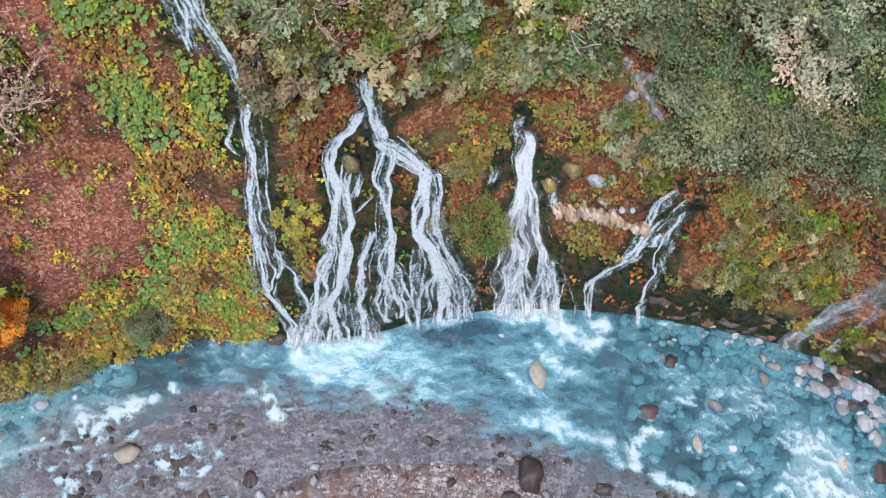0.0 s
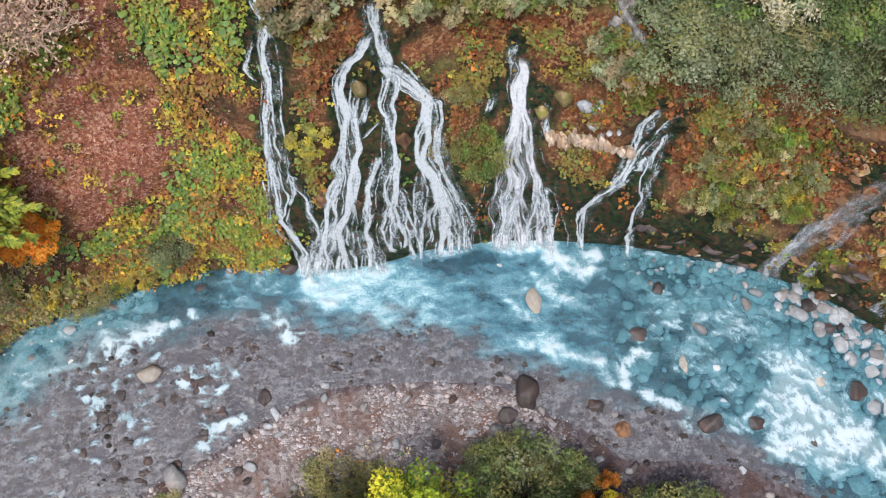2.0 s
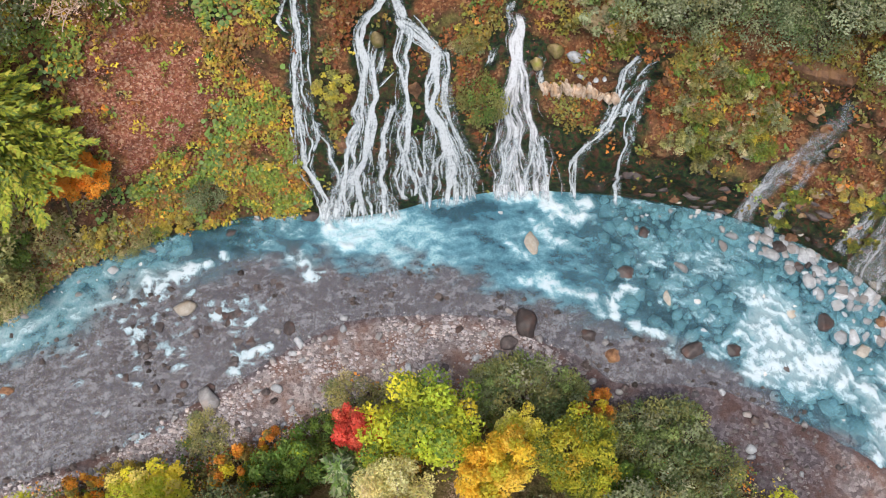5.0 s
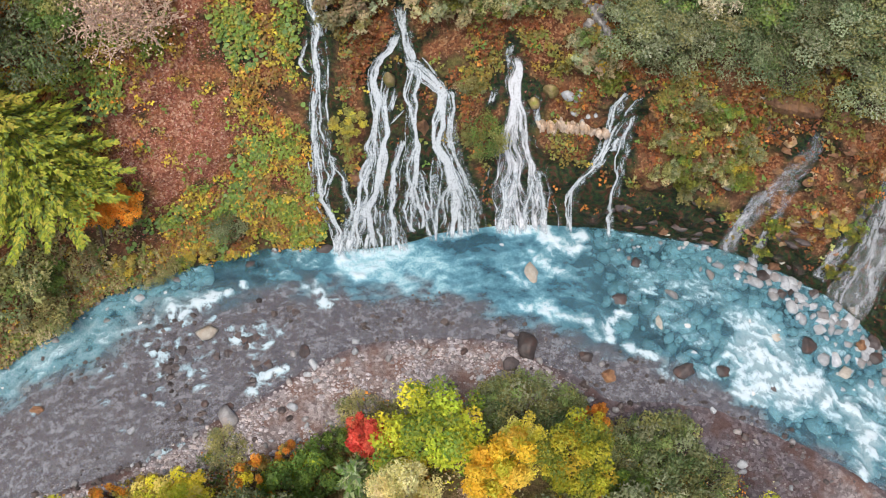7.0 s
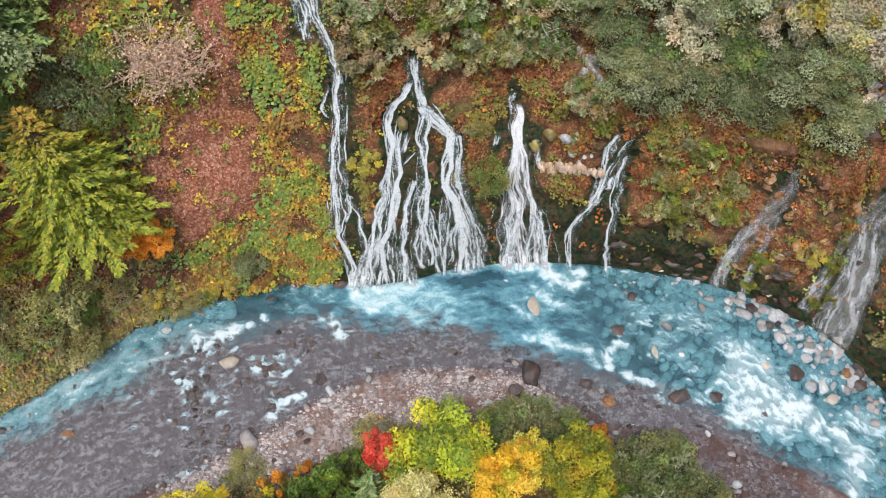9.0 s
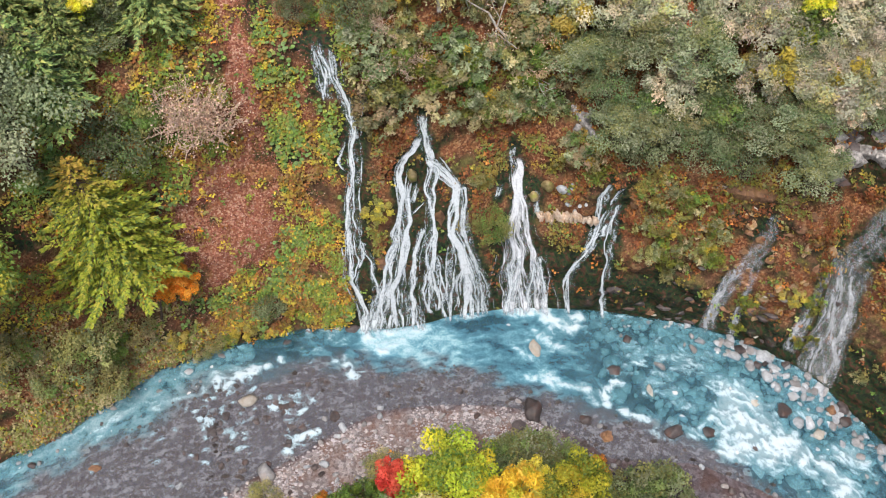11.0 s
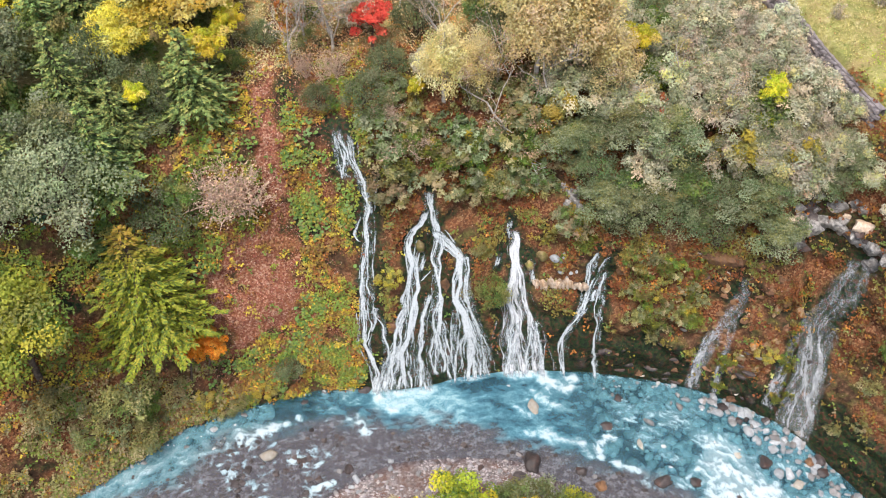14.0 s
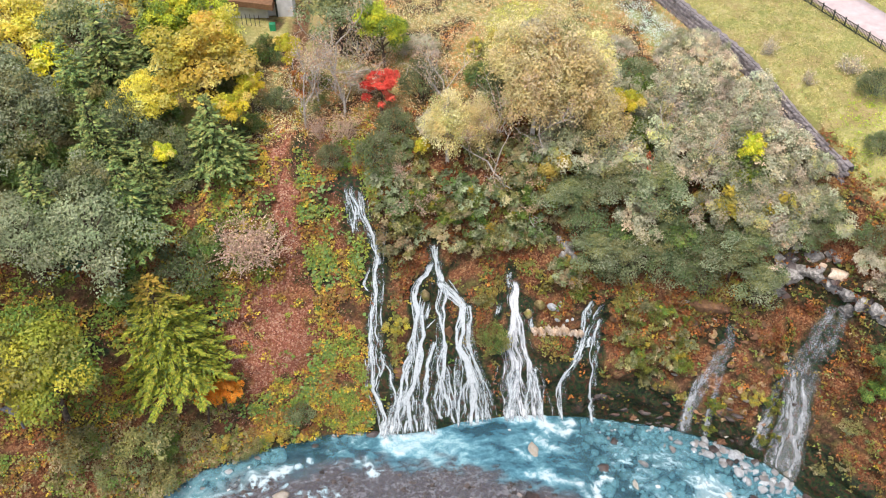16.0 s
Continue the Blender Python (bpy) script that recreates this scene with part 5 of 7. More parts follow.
g = np.random.default_rng(12)
cand = np.stack([g.uniform(-40, 38, 60000), g.uniform(-17, 4, 60000)], -1)
off = shore(cand[:, 0]) - cand[:, 1]
clump = flat_noise(cand[:, 0], cand[:, 1], 2.4, 3, 19)
right = smooth(8, 12, cand[:, 0])
keep = (off > -0.3) & (cand[:, 1] > wood_edge(cand[:, 0]) - 1.0) & (g.random(60000) < smooth(0.3, 0.55, clump) * (1 - 0.8 * right) * smooth(-0.4, 1.2, off))
cand = cand[keep][:13000]
size = np.clip(g.lognormal(-2.35, 0.55, len(cand)), 0.04, 0.42)
shade = g.uniform(0.18, 0.55, len(cand)) * (1 - 0.55 * smooth(8, 12, cand[:, 0]))
warm = g.uniform(-0.04, 0.05, len(cand))
tint = np.stack([shade * (1.05 + warm), shade * 0.95, shade * (0.95 - warm)], -1)
gravel_bar = new("gravel", gravel_mesh("gravel", np.concatenate([cand, size[:, None], tint], 1)))
tagged(gravel_bar, "grey and pinkish gravel lying on the river bar", "gravel", kind="stuff")
# small dark stones that break the shallows
n = 2600
cand = np.stack([g.uniform(-44, 34, n), g.uniform(-14, 9, n)], -1)
ys, yb = shore(cand[:, 0]), blue_edge(cand[:, 0])
keep = (cand[:, 1] > ys - 0.5) & (cand[:, 1] < yb + 0.5) & (g.random(n) < smooth(0.48, 0.62, flat_noise(cand[:, 0], cand[:, 1], 3.0, 3, 91)))
cand = cand[keep]
shade = g.uniform(0.03, 0.1, len(cand))
tint = np.stack([shade * 1.25, shade, shade * 0.92], -1)
size = np.clip(g.lognormal(-1.75, 0.45, len(cand)), 0.08, 0.45)
tagged(new("shallows_stones", gravel_mesh("shallows_stones", np.concatenate([cand, size[:, None], tint], 1), 0.12)), "small dark wet stones breaking the grey shallows", "stones", kind="stuff")
# bigger cobbles that can be told apart
r4 = random.Random(4)
made = 0
while made < 110:
    x = r4.uniform(-34, 34)
    s, wv = float(shore(x)), float(wood_edge(x))
    y = r4.uniform(wv, s + (0.4 if r4.random() < 0.8 else 3.5))
    if x > 8 and r4.random() < 0.45:
        continue
    k = r4.uniform(0.18, 0.48)
    me = (GREY_ROCKS + PALE_ROCKS[:2] + DARK_ROCKS[:2])[r4.randrange(8)]
    rock(me, x, y, k, k * r4.uniform(0.7, 1.1), r4.uniform(0, 360), 0.15, "grey cobble on the river bar", "cobble", "cobbles on the river bar")
    made += 1


# ---- plants ----
GREEN, DEEP, WILLOW, LIME = (0.15, 0.235, 0.05), (0.09, 0.14, 0.05), (0.25, 0.29, 0.15), (0.5, 0.54, 0.05)
YELLOW, GOLD, ORANGE, RED = (0.82, 0.64, 0.06), (0.78, 0.6, 0.2), (0.75, 0.29, 0.05), (0.95, 0.15, 0.09)
RUST, TAN, OLIVE, PALE = (0.29, 0.108, 0.042), (0.64, 0.53, 0.31), (0.28, 0.26, 0.09), (0.45, 0.47, 0.3)
BLUEGREEN, STRAW = (0.1, 0.21, 0.14), (0.76, 0.64, 0.42)


def tints(g, n, palette, jitter=0.3):
    """n colours drawn from pairs of colour and weight."""
    cols = np.array([c for c, _ in palette])
    w = np.array([v for _, v in palette], float)
    pick = cols[g.choice(len(cols), n, p=w / w.sum())]
    return np.clip(pick * g.uniform(1 - jitter, 1 + jitter, (n, 1)) * g.uniform(0.93, 1.07, (n, 3)), 0, 0.9)


def unit(v):
    return v / (np.linalg.norm(v, axis=-1, keepdims=True) + 1e-9)


def leaf_arrays(g, c, nrm, size, way=None, wide=0.42, fold=0.12):
    """Three-cornered leaves at c, facing nrm, pointing along way."""
    n = len(c)
    t = way if way is not None else unit(np.cross(nrm, g.normal(size=(n, 3))))
    b = unit(np.cross(nrm, t))
    s = size[:, None]
    v = np.stack([c - t * s * 0.4 + b * s * wide, c + t * s * 0.62 - nrm * s * fold, c - t * s * 0.4 - b * s * wide], 1)
    return v.reshape(-1, 3), np.arange(n * 3).reshape(-1, 3)


def tube(p, r, sides=4):
    """A tapered tube along the points p with the radii r."""
    p, r = np.asarray(p, float), np.asarray(r, float)
    tang = unit(np.gradient(p, axis=0))
    ref = np.array([0.31, 0.87, 0.2])
    a = unit(np.cross(tang, ref))
    b = np.cross(tang, a)
    ang = np.arange(sides) / sides * 2 * np.pi
    v = p[:, None] + r[:, None, None] * (np.cos(ang)[None, :, None] * a[:, None] + np.sin(ang)[None, :, None] * b[:, None])
    i = np.arange(len(p) * sides).reshape(len(p), sides)
    j = np.roll(i, -1, 1)
    return v.reshape(-1, 3), np.stack([i[:-1], j[:-1], j[1:], i[1:]], -1).reshape(-1, 4)


def tubes_mesh(name, tubes, mat):
    v, f, base = [], [], 0
    for tv, tf in tubes:
        v.append(tv), f.append(tf + base)
        base += len(tv)
    return mesh_of(name, np.concatenate(v), np.concatenate(f), mat, True)


def limb(g, a, b, r0, r1, sag=0.1, n=5):
    a, b = np.asarray(a, float), np.asarray(b, float)
    s = np.linspace(0, 1, n)[:, None]
    p = a + (b - a) * s + g.normal(size=(n, 3)) * np.linalg.norm(b - a) * 0.05 * np.sin(s * np.pi)
    p[:, 2] += (sag * np.linalg.norm(b - a) * np.sin(s[:, 0] * np.pi))
    return tube(p, np.linspace(r0, r1, n), 4)


def broadleaf(name, seed, tall, radius, palette, leaves, size=0.3, clumps=46, low=0.3, drop=0.0, bark=None, sparse=1.0, patchy=True):
    """A tree with a trunk, limbs that reach to clumps, and a crown of leaves round the clumps, with gaps."""
    g = np.random.default_rng(seed)
    top = new(name)
    z0, z1 = tall * low, tall
    cz, hz = (z0 + z1) / 2, (z1 - z0) / 2
    dirs = unit(g.normal(size=(clumps, 3)))
    dirs[:, 2] = np.where(dirs[:, 2] < -0.45, -dirs[:, 2], dirs[:, 2])
    reach = g.uniform(0.4, 1.0, clumps) * (0.68 + 0.64 * vnoise(dirs * 1.6 + seed, 5))
    cc = dirs * reach[:, None] * np.array([radius, radius, hz]) + np.array([0, 0, cz])
    cr = radius * g.uniform(0.19, 0.37, clumps)
    which = g.choice(clumps, leaves, p=cr ** 2 / (cr ** 2).sum())
    d = unit(g.normal(size=(leaves, 3)))
    d[:, 2] = np.where((d[:, 2] < -0.2) & (g.random(leaves) < 0.75), -d[:, 2], d[:, 2])
    c = cc[which] + d * (cr[which] * g.uniform(0.35, 1.05, leaves) ** 0.6)[:, None] * np.array([1, 1, 0.72])
    if drop:
        c[:, 2] -= drop * g.random(leaves) ** 2 * 2
    c[:, 2] = np.maximum(c[:, 2], 0.15)
    nrm = unit(d + np.array([0, 0, 0.6]) + 0.6 * g.normal(size=(leaves, 3)))
    v, f = leaf_arrays(g, c, nrm, size * g.uniform(0.65, 1.3, leaves))
    tint = tints(g, leaves, palette)
    if patchy:
        own = tints(g, clumps, palette, 0.25)
        tint = 0.35 * tint + 0.65 * own[which]
    child("crown", mesh_of("crown", v, f, LEAF, False, tint=np.repeat(tint, 3, 0)), top)
    bark = bark or BARK
    lean = g.normal(size=2) * 0.06 * tall
    n = 7
    s = np.linspace(0, 1, n)
    trunk = np.stack([lean[0] * s ** 2, lean[1] * s ** 2, s * tall * 0.86 - 0.5 * (1 - s)], -1)
    child("trunk", tubes_mesh("trunk", [tube(trunk, 0.028 * tall * (1 - 0.85 * s) + 0.02, 7)], bark), top)
    arms = []
    for q in range(0, clumps, 2):
        h = np.clip(cc[q][2] - radius * 0.5, 0.12 * tall, 0.8 * tall)
        start = np.array([np.interp(h, trunk[:, 2], trunk[:, 0]), np.interp(h, trunk[:, 2], trunk[:, 1]), h])
        arms.append(limb(g, start, cc[q], 0.011 * tall, 0.015, -0.05))
    child("branchwork", tubes_mesh("branchwork", arms, bark), top)
    return top


def bush(name, seed, tall, radius, palette, leaves, size=0.2, clumps=30, drop=0.0, stems=9):
    """Many stems from one foot, leafy from the ground up, ragged outline."""
    g = np.random.default_rng(seed)
    top = new(name)
    ang = g.uniform(0, 2 * np.pi, clumps)
    rad = radius * np.sqrt(g.uniform(0.02, 1, clumps))
    hh = tall * (1 - 0.55 * (rad / radius) ** 1.6) * g.uniform(0.55, 1.0, clumps)
    cc = np.stack([np.cos(ang) * rad, np.sin(ang) * rad, hh], -1)
    cr = radius * g.uniform(0.16, 0.33, clumps)
    which = g.choice(clumps, leaves, p=cr ** 2 / (cr ** 2).sum())
    d = unit(g.normal(size=(leaves, 3)))
    d[:, 2] = np.where((d[:, 2] < -0.1) & (g.random(leaves) < 0.7), -d[:, 2], d[:, 2])
    spread = g.uniform(0.2, 1.15, leaves) ** 0.6
    c = cc[which] + d * (cr[which] * spread)[:, None]
    c[:, 2] -= drop * g.random(leaves) ** 2
    c[:, 2] = np.maximum(c[:, 2], 0.05)
    nrm = unit(d + np.array([0, 0, 0.5]) + 0.7 * g.normal(size=(leaves, 3)))
    v, f = leaf_arrays(g, c, nrm, size * g.uniform(0.6, 1.4, leaves), wide=0.34)
    own = tints(g, clumps, palette, 0.36)
    tint = 0.28 * tints(g, leaves, palette, 0.3) + 0.72 * own[which]
    child("crown", mesh_of("crown", v, f, LEAF, False, tint=np.repeat(tint, 3, 0)), top)
    arms = [limb(g, g.normal(size=3) * 0.08 * radius * np.array([1, 1, 0]) - np.array([0, 0, 0.4]), cc[q], 0.014 * tall + 0.012, 0.012, 0.1) for q in range(min(clumps, stems * 2))]
    child("branchwork", tubes_mesh("branchwork", arms, BARK), top)
    return top


def fir(name, seed, tall, radius, palette, whorls=24, tip=None, size=0.5, full=0.8):
    """A conifer: a straight trunk with whorls of drooping boughs, each a flat spray of needles."""
    g = np.random.default_rng(seed)
    top = new(name)
    cs, ns, ts, ss, hs, arms = [], [], [], [], [], []
    for w in range(whorls):
        s = (w + g.uniform(0.1, 0.9)) / whorls
        z = tall * (0.1 + 0.88 * s)
        reach = radius * (1 - s) ** full * g.uniform(0.8, 1.12) + 0.2
        count = max(4, int(8 * (1 - s) + 3))
        for a in g.uniform(0, 2 * np.pi, count):
            r = reach * g.uniform(0.6, 1.12)
            out = np.array([math.cos(a), math.sin(a), 0])
            side = np.array([-math.sin(a), math.cos(a), 0])
            spread = g.uniform(0.2, 0.34)
            m = int(6 + 1.7 * spread * r * r / size ** 2 * 0.5)
            u = 0.15 + 0.85 * g.random(m) ** 0.75
            v = g.uniform(-1, 1, m) * spread * np.sin(np.minimum(u * 1.15, 1) * 2.75 + 0.25)
            along = r * (u - 0.35 * np.abs(v))
            p = out * along[:, None] + side * (r * v)[:, None]
            p[:, 2] = z - 0.3 * r * u ** 1.4 + 0.12 * r * u ** 3 - 0.3 * r * v * v + g.normal(size=m) * 0.05
            arms.append(tube(np.stack([[0, 0, z], out * r * 0.5 + [0, 0, z - 0.1 * r], out * r * 0.95 + [0, 0, z - 0.19 * r]]), np.array([0.035, 0.022, 0.01]), 3))
            cs.append(p)
            ts.append(unit(out * 0.85 + side * np.sign(v)[:, None] * 0.55 + np.array([0, 0, -0.12]) + g.normal(size=(m, 3)) * 0.16))
            ns.append(unit(np.array([0, 0, 1.0]) + 0.25 * out + g.normal(size=(m, 3)) * 0.24))
            ss.append(size * g.uniform(0.9, 1.7, m))
            hs.append(np.full(m, s))
    c, t, nn, s, h = (np.concatenate(q) for q in (cs, ts, ns, ss, hs))
    v, f = leaf_arrays(g, c, nn, s, unit(t), wide=0.3, fold=-0.1)
    tint = tints(g, len(c), palette, 0.25)
    if tip:
        k = (smooth(0.62, 1.0, h) * g.uniform(0.3, 1, len(h)))[:, None]
        tint = tint * (1 - k) + np.array(tip) * k
    child("crown", mesh_of("crown", v, f, NEEDLE, False, tint=np.repeat(tint, 3, 0)), top)
    z = np.linspace(-0.6, tall * 0.99, 8)
    child("trunk", tubes_mesh("trunk", [tube(np.stack([z * 0, z * 0, z], -1), 0.017 * tall * (1 - np.clip(z / tall, 0, 0.97)) + 0.02, 7)] + arms, BARK), top)
    return top


def bare(name, seed, tall, radius, mat, stems=7, fork=3, tree=False, leafy=None, leaves=0, thick=1.0):
    """Leafless stems that fork into twigs."""
    g = np.random.default_rng(seed)
    top = new(name)
    tubes, tips = [], []

    def grow(p, way, length, r, depth):
        n = 4
        q = [p]
        for _ in range(n):
            way = way + g.normal(size=3) * 0.16 + np.array([0, 0, 0.05])
            way = way / np.linalg.norm(way)
            q.append(q[-1] + way * length / n)
        tubes.append(tube(np.array(q), np.maximum(np.linspace(r, r * 0.55, n + 1), 0.018 * thick), 3 if depth else 5))
        tips.append(q[-1])
        if depth < fork:
            for _ in range(3 if depth else 4):
                k = g.integers(1, n + 1)
                spread = unit(way + g.normal(size=3) * 0.62)
                grow(q[k], spread, length * g.uniform(0.45, 0.7), r * 0.5, depth + 1)
    if tree:
        grow(np.array([0, 0, -0.4]), np.array([0.05, 0.0, 1.0]), tall * 0.6, 0.016 * tall, 0)
        grow(np.array([0.05, 0, tall * 0.25]), unit(g.normal(size=3) * 0.5 + np.array([0, 0, 1.0])), tall * 0.5, 0.01 * tall, 0)
    for s in range(0 if tree else stems):
        a = s / stems * 6.28 + g.uniform(-0.3, 0.3)
        w = np.array([math.cos(a) * radius / tall, math.sin(a) * radius / tall, 1.0]) * np.array([g.uniform(0.3, 1)] * 2 + [1])
        grow(np.array([math.cos(a) * 0.1, math.sin(a) * 0.1, -0.3]), w / np.linalg.norm(w), tall * 0.62, 0.012 * tall + 0.012, 0)
    child("branchwork", tubes_mesh("branchwork", tubes, mat), top)
    if leaves:
        t = np.array(tips)
        c = t[g.choice(len(t), leaves)] + g.normal(size=(leaves, 3)) * radius * 0.13
        c[:, 2] = np.maximum(c[:, 2], 0.1)
        v, f = leaf_arrays(g, c, unit(g.normal(size=(leaves, 3)) + np.array([0, 0, 0.6])), g.uniform(0.08, 0.2, leaves))
        child("crown", mesh_of("crown", v, f, LEAF, False, tint=np.repeat(tints(g, leaves, leafy), 3, 0)), top)
    return top


